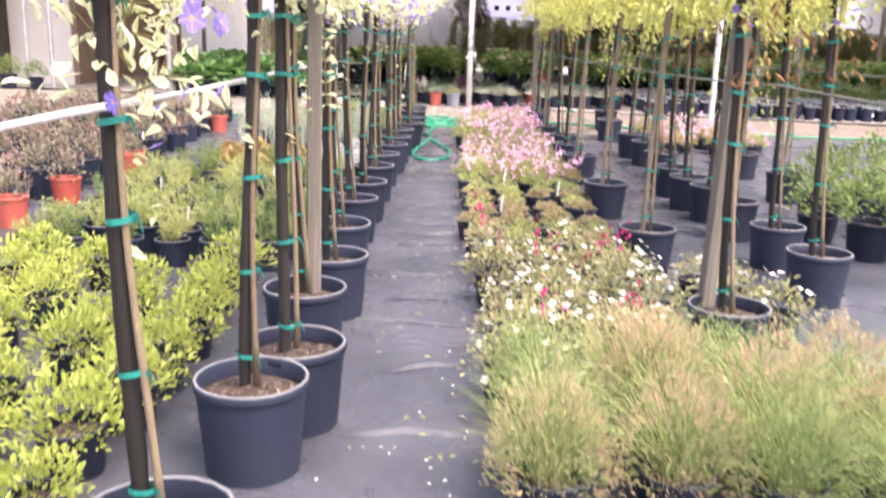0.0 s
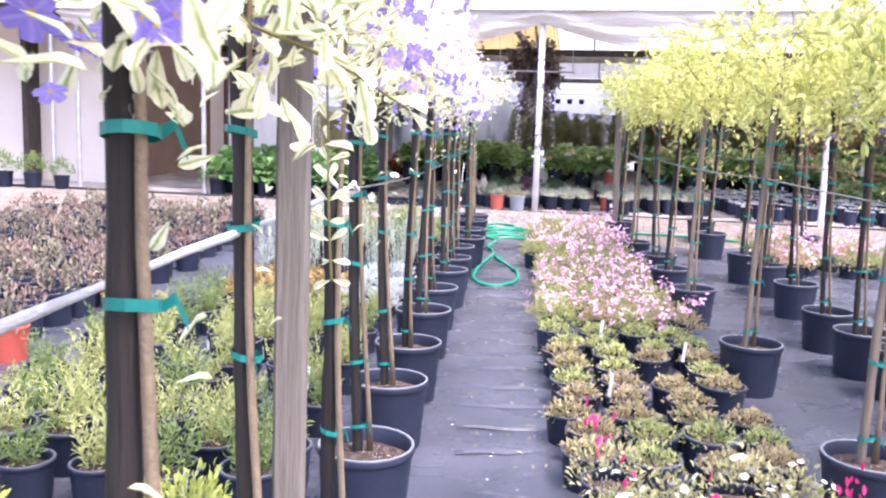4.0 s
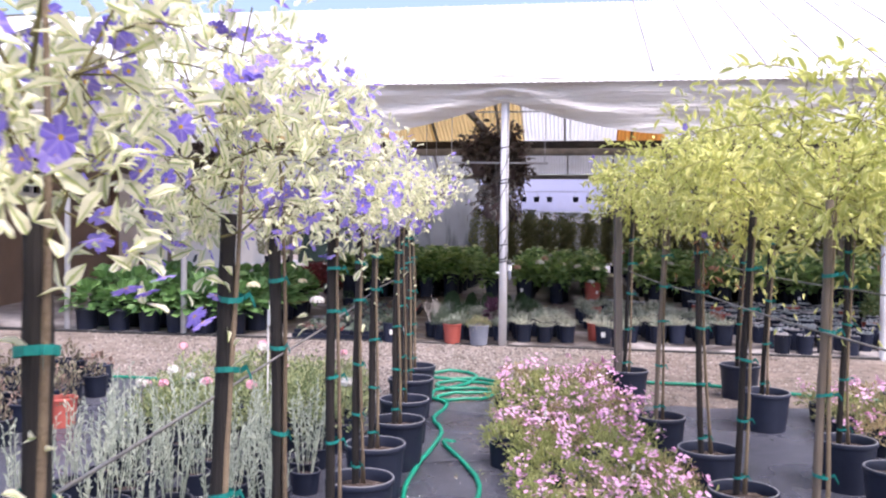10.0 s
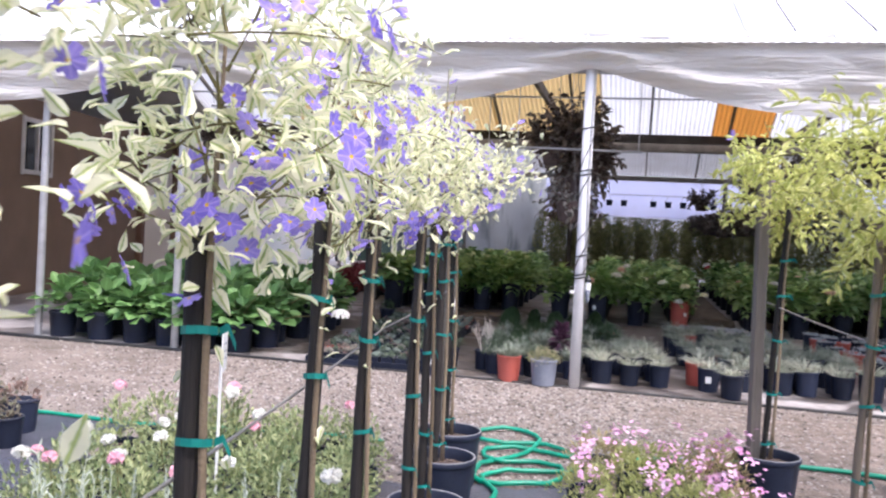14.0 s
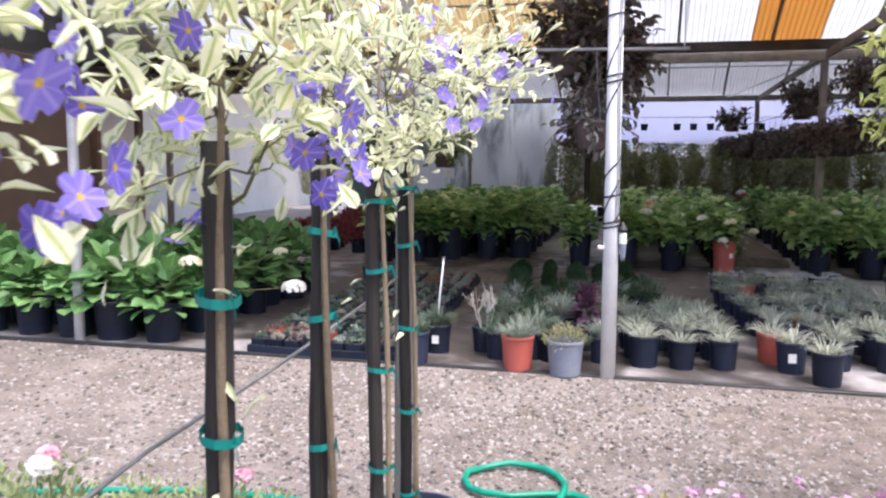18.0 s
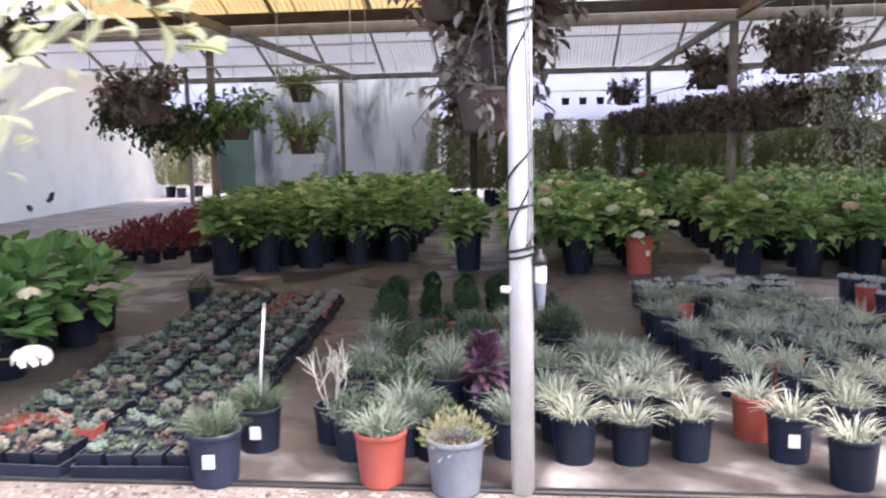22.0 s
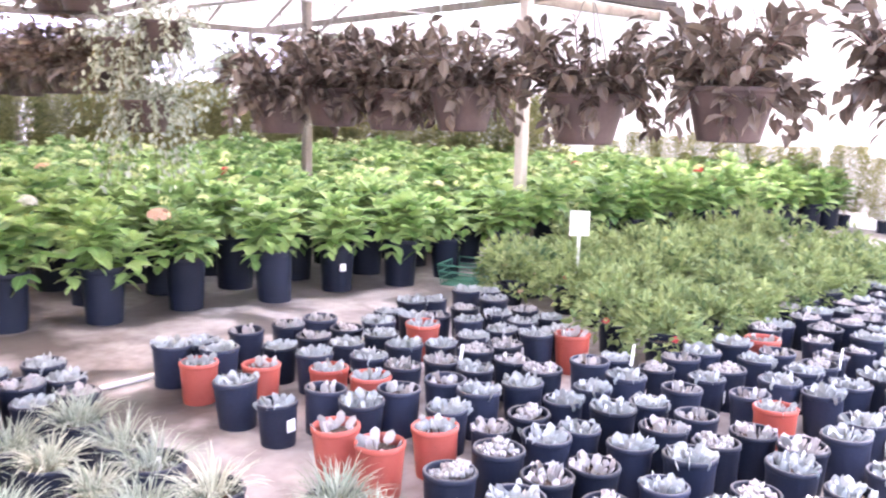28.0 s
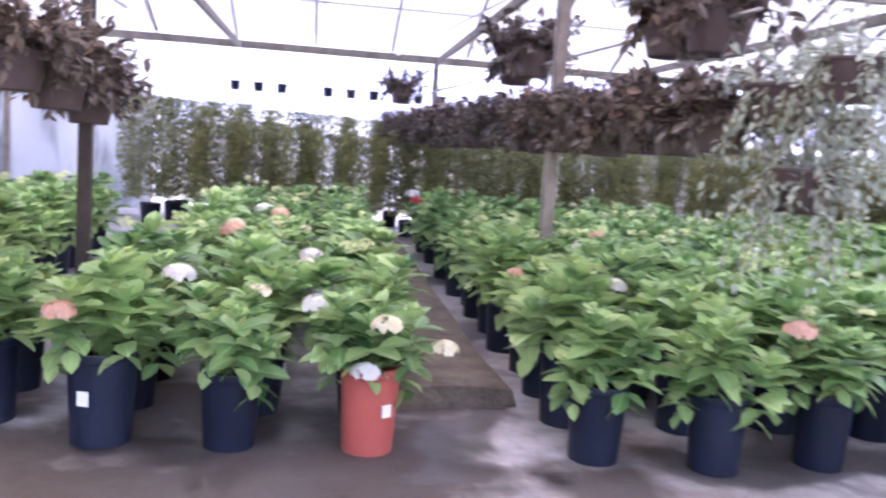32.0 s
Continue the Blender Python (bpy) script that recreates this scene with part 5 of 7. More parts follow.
def amber_plant(v):
    rng = np.random.default_rng(240 + v)
    return potted("amber_plant", "amber-orange leafy plant in a black nursery pot", "plant", "amber plants in the bed", 0.1, 0.16, M_POT,
                  [("foliage", mound(rng, LEAF, 90, 0.13, 0.1, 0.15, 0.05, 0.8, LF_ORANGE, 0.3))])


def white_mound(v):
    rng = np.random.default_rng(250 + v)
    return potted("silver_mound", "dusty white feathery plant in a black nursery pot", "plant", "silver mounds in the bed", 0.1, 0.16, M_POT,
                  [("foliage", mound(rng, SMALL, 420, 0.13, 0.12, 0.16, 0.035, 0.3, LF_WHITE, 0.5))])


def silver_stems(v):
    rng = np.random.default_rng(260 + v)
    P, D, stems = [], [], []
    for k in range(7):
        a, s = rng.random() * 6.28, 0.24 * rng.random()
        d = np.array([math.cos(a) * s, math.sin(a) * s, 1.0])
        ln = 0.28 + 0.22 * rng.random()
        b = np.array([math.cos(a) * 0.05 * rng.random(), math.sin(a) * 0.05, 0.14])
        stems.append(tube([b, b + d * ln], [0.003, 0.002], 4, False))
        m = 16
        f = np.linspace(0.15, 1, m)[:, None]
        P.append(b + d * ln * f)
        D.append(unit(d * 0.9 + unit(rng.normal(size=(m, 3))) * 0.7))
    P, D = np.concatenate(P), np.concatenate(D)
    return potted("silver_stem_plant", "upright silver-leaved plant in a black nursery pot", "plant", "silver plants in the bed", 0.1, 0.16, M_POT,
                  [("stem_tuft", mesh_of("stem_tuft", *join(*stems), LF_SILVER)), ("foliage", scatter("foliage", SMALL, P, D, rng.normal(size=P.shape), 0.04, 0.012, LF_SILVER))])


def rose_bush(v):
    rng = np.random.default_rng(270 + v)
    t = potted("rose_bush", "leafy grey-green bush %s in a black pot" % ("with no open flower", "with a pink rose", "with a pale rose", "with no open flower")[v], "bush", "rose bushes in the bed", 0.11, 0.18, M_POT,
               [("foliage", mound(rng, LEAF, 330, 0.17, 0.25, 0.17, 0.034, 0.55, LF_ROSE, 0.6))])
    for k in range((0, 1, 1, 0)[v]):
        a = 2.5 * k + v
        c = np.array([0.09 * math.cos(a), 0.09 * math.sin(a), 0.43 + 0.05 * rng.random()])
        w = unit(rng.normal(size=(22, 3)) + np.array([0, 0, 0.8]))
        part("rose", flat_scatter("rose", STAR, c + w * np.array([0.027, 0.027, 0.018]), w + rng.normal(size=w.shape) * 0.3, 0.042, FL_WHITE if v == 2 else FL_ROSE, rng), None, t, "pale rose" if v == 2 else "pink rose")
        part("stem", tube([(c[0] * 0.4, c[1] * 0.4, 0.2), (c[0] * 0.8, c[1] * 0.8, 0.33), tuple(c)], [0.003, 0.0025, 0.002], 5), M_TWIG, t)
    return t


def bronze_shrub(v):
    rng = np.random.default_rng(280 + v)
    red = v == 5
    return potted("bronze_shrub", "dark bronze-leaved shrub in a %s pot" % ("terracotta" if red else "black"), "shrub", "bronze shrubs beside the gravel", 0.125, 0.23, M_TERRA if red else M_POT_BLUE if v % 2 else M_POT,
                  [("foliage", mound(rng, LEAF, 90 + 20 * (v % 3), 0.12 + 0.02 * (v % 2), 0.15 + 0.04 * (v % 3), 0.21, 0.042, 0.5, (LF_BROWN, LF_GREYBRONZE, LF_BROWN, LF_GREYBRONZE, LF_BROWN, LF_BROWN)[v], 1.0))], card=(v == 1))


def wispy_grass(v):
    """Soft clump of hair-fine green stems that fan out and carry tan, seed-like tips."""
    rng = np.random.default_rng(300 + v)
    p, d = dome(rng, 1500, 0.2, 0.3, 0.2, 0.62)
    d = unit(d * 0.9 + np.array([0, 0, 0.9]) + rng.normal(size=d.shape) * 0.45)
    tips = scatter("foliage", SMALL, p, d, rng.normal(size=p.shape), 0.026, 0.0045, LF_WISP2 if v == 0 else LF_TIP)
    q, e = dome(rng, 500, 0.15, 0.2, 0.19, 0.3)
    low = scatter("low_leaves", SMALL, q, e + np.array([0, 0, 0.6]), rng.normal(size=q.shape), 0.035, 0.007, LF_WISP2)
    return potted("wispy_plant", "fine-stemmed tan and green wispy plant in a black pot", "plant", "wispy plants in the bed", 0.12, 0.2, M_POT,
                  [("stem_tuft", tuft(rng, 260, 1.1, 0.36, 0.0025, 0.17, LF_WISP2, name="stem_tuft", r0=0.08, shape=ARCH)), ("foliage", tips), ("low_leaves", low)], card=(v == 1))


def white_flowered(v):
    rng = np.random.default_rng(320 + v)
    meshes = [("foliage", mound(rng, LEAF, 280, 0.165, 0.155, 0.16, 0.026, 0.5, LF_SHRUB, 0.7))]
    if v < 3:
        meshes.append(("blossom", blooms(rng, 15, 0.165, 0.17, 0.19, 0.03, FL_WHITE)))
    else:
        p, d = dome(rng, 5, 0.12, 0.28, 0.22, 0.9)
        q = p.repeat(4, axis=0) + rng.normal(size=(20, 3)) * 0.012 + np.tile(np.linspace(0, -0.07, 4), 5)[:, None] * np.array([0, 0, 1])
        meshes.append(("blossom", scatter("blossom", LEAF, q, np.array([0, 0, -1]) + rng.normal(size=q.shape) * 0.35, rng.normal(size=q.shape), 0.04, 0.016, FL_FUCHSIA)))
    return potted("flowering_shrub", "leafy shrub with %s flowers in a black pot" % ("small white" if v < 3 else "hanging fuchsia-red"), "shrub", "flowering shrubs in the bed", 0.105, 0.17, M_POT, meshes)


def reddish_low(v):
    rng = np.random.default_rng(340 + v)
    return potted("low_bedding_plant", "low reddish-green bedding plant in a black pot", "plant", "bedding plants in rows", 0.122, 0.17, M_POT if v else M_POT_BLUE,
                  [("foliage", mound(rng, LEAF, 330, 0.118, 0.07, 0.15, 0.022, 0.6, LF_REDDISH if v % 3 else LF_OLIVE, 0.7))])


def pink_verbena(v):
    rng = np.random.default_rng(350 + v)
    c, d = dome(rng, 4 + 3 * (v % 3), 0.18, 0.19, 0.18, 0.92)
    q = c.repeat(9, axis=0) + rng.normal(size=(len(c) * 9, 3)) * 0.018
    nr = d.repeat(9, axis=0) + rng.normal(size=q.shape) * 0.5 + np.array([0, 0, 0.7])
    return potted("pink_verbena", "low green plant thick with pink flower heads in a black pot", "plant", "pink flowering plants in the bed", 0.1, 0.15, M_POT,
                  [("foliage", mound(rng, SMALL, 340, 0.17, 0.14, 0.14, 0.036, 0.35, (LF_OLIVE, LF_SHRUB, LF_REDDISH, LF_OLIVE)[v], 0.7)), ("blossom", flat_scatter("blossom", STAR, q, nr, 0.025, FL_PINK, rng))])


def round_shrub(v):
    rng = np.random.default_rng(360 + v)
    return potted("round_shrub", "rounded mid-green shrub in a black pot", "shrub", "round shrubs", 0.16, 0.28, M_POT,
                  [("foliage", mound(rng, LEAF, 420, 0.24, 0.3, 0.34, 0.05, 0.45, LF_GREEN, 0.4))])


# beds beside the path
grow("lime", lime_shrub, 4, grid(-2.45, -0.95, 0.7, 4.85, 0.36, 0.36, 0.035, 1, miss=0.08), seed=1)
grow("olive", olive_shrub, 6, grid(-2.65, -0.9, 4.98, 8.35, 0.3, 0.3, 0.03, 2, miss=0.07), seed=2)
grow("amber", amber_plant, 3, grid(-2.4, -1.35, 8.4, 9.5, 0.27, 0.27, 0.03, 3), seed=3)
grow("whitemound", white_mound, 3, grid(-1.4, -0.92, 8.35, 9.6, 0.25, 0.28, 0.02, 4), seed=4)
grow("silver", silver_stems, 4, grid(-2.4, -0.9, 9.65, 11.2, 0.28, 0.28, 0.03, 5), seed=5)
grow("rose", rose_bush, 4, grid(-2.5, -0.85, 11.3, 13.0, 0.3, 0.3, 0.04, 6), seed=6)
grow("bronze", bronze_shrub, 5, grid(-6.2, -3.2, 4.2, 13.4, 0.35, 0.35, 0.04, 7), seed=7)
grow("bronzered", lambda v: bronze_shrub(5), 1, [(-3.1, 6.1), (-3.1, 7.0), (-3.15, 8.55), (-3.2, 8.85), (-3.15, 11.95)], (0.9, 1.0), seed=8)
grow("wispy", wispy_grass, 3, grid(0.2, 1.15, 2.2, 3.1, 0.3, 0.29, 0.04, 9) + [(1.36, 2.3), (1.6, 2.45), (1.38, 2.6), (1.62, 2.75), (1.36, 2.88)], seed=9)
grow("whitefl", white_flowered, 4, grid(0.2, 1.08, 3.15, 5.3, 0.25, 0.26, 0.04, 10) + [(1.4, 4.1), (1.5, 4.4), (1.42, 4.75), (1.62, 4.05)], seed=10)
grow("reddish", reddish_low, 4, grid(0.12, 1.18, 5.42, 7.95, 0.265, 0.285, 0.02, 11, miss=0.03), (0.92, 1.05), seed=11)
grow("pink", pink_verbena, 4, grid(0.18, 1.2, 8.0, 13.2, 0.26, 0.26, 0.04, 12) + grid(2.7, 4.2, 11.2, 12.6, 0.3, 0.3, 0.05, 13), seed=12)
grow("round", round_shrub, 2, [(-8.9, 16.6), (-8.4, 16.65), (-7.85, 16.6), (2.95, 5.9), (3.0, 6.85), (2.75, 6.3), (3.4, 6.5), (3.3, 5.5), (3.6, 7.4)], seed=13)


# ---- greenhouse plants ----
LF_LAVENDER = leaf_mat("grey_green_narrow_leaf", (0.13, 0.17, 0.12), (0.3, 0.36, 0.27), c3=(0.44, 0.48, 0.4), through_light=0.25, rough=0.6)
LF_SUCC3 = leaf_mat("dull_grey_green_leaf", (0.07, 0.1, 0.08), (0.17, 0.21, 0.17), through_light=0.1, rough=0.6)
LF_SUCC4 = leaf_mat("mauve_grey_leaf", (0.13, 0.15, 0.14), (0.36, 0.37, 0.37), c3=(0.4, 0.32, 0.31), through_light=0.1, rough=0.6)
LF_TRAIL = leaf_mat("pale_trailing_leaf", (0.28, 0.34, 0.27), (0.52, 0.57, 0.47), through_light=0.3)

OVATE = (np.array([(0, 0, .0), (.2, .36, .06), (.5, .48, .08), (.8, .3, .0), (1, 0, -.1), (.8, -.3, .0), (.5, -.48, .08), (.2, -.36, .06), (.3, 0, .0), (.65, 0, -.02)]), OBOVATE[1], OBOVATE[2])


def hydrangea(v):
    rng = np.random.default_rng(400 + v)
    P, D, L = [], [], []
    for k in range(10):
        a = k * 2.4 + rng.normal() * 0.25
        s = 0.02 if k == 0 else 0.1 + 0.13 * rng.random()
        c = np.array([math.cos(a) * s, math.sin(a) * s, 0.6 + 0.2 * rng.random() - s * 0.35])
        for lvl, (dz, ln, tilt, m) in enumerate(((0.0, 0.07, 1.3, 4), (-0.025, 0.125, 0.75, 4), (-0.07, 0.165, 0.35, 4), (-0.13, 0.165, 0.02, 4), (-0.19, 0.14, -0.3, 3), (-0.24, 0.12, -0.7, 2))):
            for i in range(m):
                b = a + i * 6.283 / m + lvl * 0.8 + rng.normal() * 0.2
                P.append(c + np.array([0, 0, dz]))
                D.append((math.cos(b), math.sin(b), tilt + rng.normal() * 0.15))
                L.append(ln * (0.8 + 0.4 * rng.random()))
    P, D, L = np.array(P), np.array(D), np.array(L)
    meshes = [("foliage", scatter("foliage", OVATE, P, D, np.array([0, 0, 1]) + rng.normal(size=P.shape) * 0.2, L, L * 0.66, LF_HYD))]
    for k in range((0, 2, 0, 1, 0, 2)[v]):
        a = k * 2.4 + 0.8
        w = unit(rng.normal(size=(30, 3)) + np.array([0, 0, 0.7]))
        at = np.array([0.14 * math.cos(a), 0.14 * math.sin(a), 0.77 + 0.05 * rng.random()]) + w * np.array([0.042, 0.042, 0.026])
        meshes.append(("flower_bud", flat_scatter("flower_bud", STAR, at, w, 0.022, FL_BUD, rng)))
    return potted("hydrangea", "leafy green hydrangea in a tall black pot", "hydrangea", "hydrangeas in rows", 0.148, 0.4, M_POT, meshes, card=(v == 2))


def flower_head(x, y, z, material, label, seed, size, root):
    rng = np.random.default_rng(seed)
    v = unit(rng.normal(size=(70, 3)))
    v[:, 2] = np.abs(v[:, 2]) * 0.9 - 0.1
    me = flat_scatter("petals", STAR, v * size * np.array([1, 1, 0.75]), v, 0.45 * size + 0.006, material, rng)
    t = thing("hydrangea_bloom", label, "flower", "hydrangea blooms", pose(x, y, z))
    part("petals", me, None, t)
    dx, dy, dz = root[0] - x, root[1] - y, root[2] - z
    part("stalk", tube([(dx, dy, dz), (dx * 0.6, dy * 0.6, dz * 0.4), (dx * 0.15, dy * 0.15, dz * 0.08), (0, 0, 0)], 0.004, 5), M_TWIG, t)


front = lambda x: 21.2 - 0.14 * (x - 2.25)
spots, left_block = [], []
for j in range(15):
    for i in range(18):
        x = 3.35 + i * 0.6 + 0.04 * math.sin(i * 5 + j * 3)
        spots.append((x + 0.08 * j, front(x) - 0.08 + j * 0.58 + 0.05 * math.cos(i * 3 + j)))
    for i in range(3):
        x = 1.02 + i * 0.61 + 0.03 * math.sin(i * 5 + j * 3)
        if i == 2 and j == 0:
            continue
        spots.append((x + 0.07 * j, front(x) + j * 0.58 + 0.04 * math.cos(i + j)))
    if j < 12:
        for i in range(5):
            x = -2.3 + i * 0.47 + 0.04 * math.sin(i * 5 + j * 3)
            left_block.append((x + 0.05 * j, 22.55 + 0.42 * (x + 0.5) + j * 0.46))
spots += [(0.45, 21.75), (0.48, 22.3)]
grow("hydrangea", hydrangea, 6, [s for s in spots if s[0] < 14.2], (0.92, 1.2), seed=20)
grow("hydrangea", hydrangea, 6, left_block, (1.02, 1.24), seed=40)
spots += left_block
red_h = potted("hydrangea", "hydrangea with white blooms in a tall terracotta-red pot", "hydrangea", "hydrangeas in rows", 0.15, 0.43, M_TERRA,
               [("foliage", [c for c in PROTO["hydrangea", 0].children if c.name.startswith("foliage")][0].data)], card=True)
red_h.matrix_basis = stand(2.25, 21.22, 25)
BLOOMS = ((1.33, 21.85, 1.05, 0.085, FL_WHITE, "white"), (1.63, 23.95, 1.07, 0.09, FL_PEACH, "peach-pink"), (2.1, 22.7, 1.06, 0.075, FL_WHITE, "white"), (1.97, 26.0, 1.08, 0.09, FL_WHITE, "white"), (1.72, 21.45, 1.04, 0.06, FL_CREAM, "cream-yellow"),
          (2.27, 21.0, 0.98, 0.07, FL_CREAM, "pale yellow"), (2.56, 21.05, 0.86, 0.065, FL_CREAM, "pale yellow"), (2.0, 21.35, 1.0, 0.08, FL_WHITE, "white"), (2.2, 21.08, 0.74, 0.07, FL_WHITE, "white"), (6.2, 23.07, 1.1, 0.09, FL_RED, "coral-red"),
          (4.45, 30.2, 1.08, 0.12, FL_WHITE, "white"), (4.25, 29.0, 1.06, 0.1, FL_RED, "orange-red"), (4.2, 27.8, 1.06, 0.09, FL_WHITE, "white"), (5.02, 24.7, 1.07, 0.09, FL_PEACH, "faded peach"), (0.86, 21.2, 0.98, 0.07, FL_PEACH, "faded peach"),
          (8.6, 20.6, 1.03, 0.09, FL_RED, "red"), (9.1, 20.35, 0.98, 0.08, FL_CREAM, "cream-white"), (11.4, 22.3, 1.08, 0.085, FL_RED, "red"), (11.9, 20.5, 1.0, 0.085, FL_RED, "red"), (12.6, 21.1, 1.05, 0.085, FL_RED, "red"), (3.8, 21.87, 1.05, 0.08, FL_WHITE, "white"),
          (4.32, 20.83, 1.02, 0.08, FL_PEACH, "faded peach"), (1.66, 24.3, 1.08, 0.08, FL_CREAM, "cream-white"), (2.05, 22.4, 1.04, 0.07, FL_CREAM, "cream-yellow"), (2.1, 25.6, 1.08, 0.085, FL_PEACH, "peach-pink"), (-0.52, 23.95, 1.06, 0.07, FL_RED, "coral-red"))
BLOOMS += tuple((3.4 + 0.6 * (i * 5 % 11), 21.3 + 0.58 * (i * 3 % 8), 1.0 + 0.03 * (i % 3), 0.045 + 0.005 * (i % 3), (FL_CREAM, FL_CREAM, FL_PEACH, FL_WHITE)[i % 4], ("cream", "pale yellow", "faded peach", "white")[i % 4]) for i in range(26))
BLOOMS += tuple((1.05 + 0.61 * (i % 3), 22.5 + 0.58 * (i // 3), 1.02 + 0.04 * (i % 2), 0.045, FL_CREAM, "pale yellow-green") for i in range(0, 15, 2))
for i, (x, y, z, size, m, c) in enumerate(BLOOMS):
    near = min(spots + [(2.25, 21.22)], key=lambda q: (q[0] - x) ** 2 + (q[1] - y) ** 2)
    flower_head(x, y, z, m, c + " hydrangea flower head above the leaves", 500 + i, size, (near[0], near[1], 0.66))


def broad_leaf(v):
    rng = np.random.default_rng(420 + v)
    p, d = dome(rng, 75, 0.22, 0.3, 0.3, 0.6)
    d[:, 2] = d[:, 2] * 0.5 - 0.1
    L = 0.145 * (0.7 + 0.5 * rng.random(75))
    return potted("broad_leaf_plant", "broad-leaved green shrub in a black pot", "shrub", "broad-leaved shrubs at the entry", 0.15, 0.28, M_POT,
                  [("foliage", scatter("foliage", OVATE, p, d + rng.normal(size=d.shape) * 0.2, np.array([0, 0, 1]) + rng.normal(size=d.shape) * 0.25, L, L * 0.86, LF_HYD2))])


bl = []
for j in range(7):
    for i in range(6):
        u = -5.5 + i * 0.42 + 0.05 * math.sin(j * 3 + i)
        x, y, _ = G(u, 0.25 + j * 0.45)
        bl.append((x, y))
grow("broad", broad_leaf, 4, bl, (1.0, 1.25), seed=21)


for i, (x, y, z, size) in enumerate(((-1.97, 16.38, 0.72, 0.09), (-2.79, 16.35, 0.9, 0.085), (-3.38, 16.4, 0.92, 0.07), (-2.3, 17.1, 0.92, 0.06))):
    flower_head(x, y, z, FL_WHITE if i % 2 == 0 else FL_CREAM, "white flower head on the broad-leaved shrubs", 900 + i, size, (*min(bl, key=lambda q: (q[0] - x) ** 2 + (q[1] - y) ** 2), 0.54))


def grass_pot(v):
    """Pale striped grass in the front pots, softer grey-green tufts behind."""
    rng = np.random.default_rng(430 + v)
    soft = v in (5, 6, 7)
    grown = tuft(rng, (210, 260, 120)[v - 5], 1.7, 0.165, 0.0048, 0.19, LF_LAVENDER, r0=0.08, shape=ARCH) if soft else tuft(rng, (130, 160, 110, 140, 130)[v], 2.0, 0.16, 0.0064, 0.195, LF_GRASS, r0=0.065, shape=ARCH)
    return potted("striped_grass", "%s in a %s pot" % ("soft grey-green tufted plant" if soft else "pale striped grass-like plant", "terracotta" if v == 4 else "black"), "plant", "striped grasses in rows", 0.105, 0.225, M_TERRA if v == 4 else M_POT_BLUE if v % 2 else M_POT,
                  [("foliage", grown)], card=(v == 3))


GRASS_RED = [(1.56, 16.2), (1.98, 16.85), (1.9, 18.55)]
sg = grid(1.56, 3.28, 15.9, 18.85, 0.268, 0.3, 0.03, 31, skew=-0.06, miss=0.03, keep=lambda x, y: x < 3.02 or y < 17.5)
SUCC_RED = [(3.6, 19.06), (3.82, 18.83), (4.04, 18.55), (4.1, 18.31), (3.57, 17.9), (3.58, 17.65), (3.88, 17.63), (5.0, 18.86), (5.2, 16.75), (6.3, 17.3), (5.5, 18.1)]


def clear_of(spots, others, d=0.2):
    return [s for s in spots if all((s[0] - o[0]) ** 2 + (s[1] - o[1]) ** 2 > d * d for o in others)]


all_grass = clear_of(sg, GRASS_RED + [(1.62, 15.92)]) + [(1.76, 15.62)] + grid(0.5, 1.27, 15.8, 17.3, 0.235, 0.29, 0.025, 32, miss=0.04)
grow("grass", grass_pot, 4, [q for i, q in enumerate(all_grass) if q[1] < 16.45 or i % 4 == 0], (0.88, 1.15), seed=22)
card_grass = grass_pot(3)
card_grass.matrix_basis = stand(1.62, 15.92, -12)
grow("grass_soft", lambda v: grass_pot(5 + v), 3, [q for i, q in enumerate(all_grass) if not (q[1] < 16.45 or i % 4 == 0)], (0.88, 1.15), seed=19)


def rosettes(rng, n, spread, z0, material, size):
    P, D, U = [], [], []
    for k in range(n):
        a, r = rng.random() * 6.283, spread * math.sqrt(rng.random())
        c = np.array([r * math.cos(a), r * math.sin(a), z0 + 0.03 * rng.random()])
        for i in range(9):
            b = i * 2.4
            t = 0.4 + i * 0.2
            P.append(c)
            D.append((math.cos(b), math.sin(b), t))
            U.append((-math.cos(b), -math.sin(b), 1.0))
    n = len(P)
    L = size * (0.7 + 0.5 * rng.random(n))
    return scatter("foliage", FAT, np.array(P), np.array(D), np.array(U), L, L * 0.45, material)


def fingers(rng, n, spread, z0, material):
    """Stubby upright succulent stems that crowd in a pot and stand over its rim."""
    a, r = rng.random(n) * 6.283, spread * np.sqrt(rng.random(n))
    P = np.stack([r * np.cos(a), r * np.sin(a), np.full(n, z0)], 1)
    D = np.stack([np.cos(a) * r / spread * 0.5, np.sin(a) * r / spread * 0.5, np.ones(n)], 1) + rng.normal(size=(n, 3)) * 0.18
    L = 0.03 + 0.042 * rng.random(n)
    return scatter("foliage", FAT, P, D, rng.normal(size=P.shape), L, 0.0055 + 0.0035 * rng.random(n), material)


def succulent(v):
    rng = np.random.default_rng(440 + v)
    terra = v >= 6
    leaf = (LF_SUCC, LF_SUCC, LF_SUCC4, LF_SUCC, LF_SUCC, LF_SUCC4, LF_SUCC, LF_SUCC4)[v]
    if v == 4:
        grown = rosettes(rng, 9, 0.064, 0.185, LF_SUCC4, 0.042)
    else:
        grown = fingers(rng, (44, 58, 32, 48, 0, 14, 40, 18)[v], 0.074, 0.188, leaf)
    return potted("succulent", "silvery grey succulent in a %s pot" % ("terracotta-red" if terra else "black"), "succulent", "succulents in rows", 0.1, 0.225, M_TERRA if terra else M_POT_BLUE if v % 2 else M_POT, [("foliage", grown)], card=(v == 3))


def in_succ(x, y):
    return not (x > 5.72 + (y - 18.1) * 0.5 and y > 17.6) and not (x < 3.7 and 18.05 < y < 18.3)


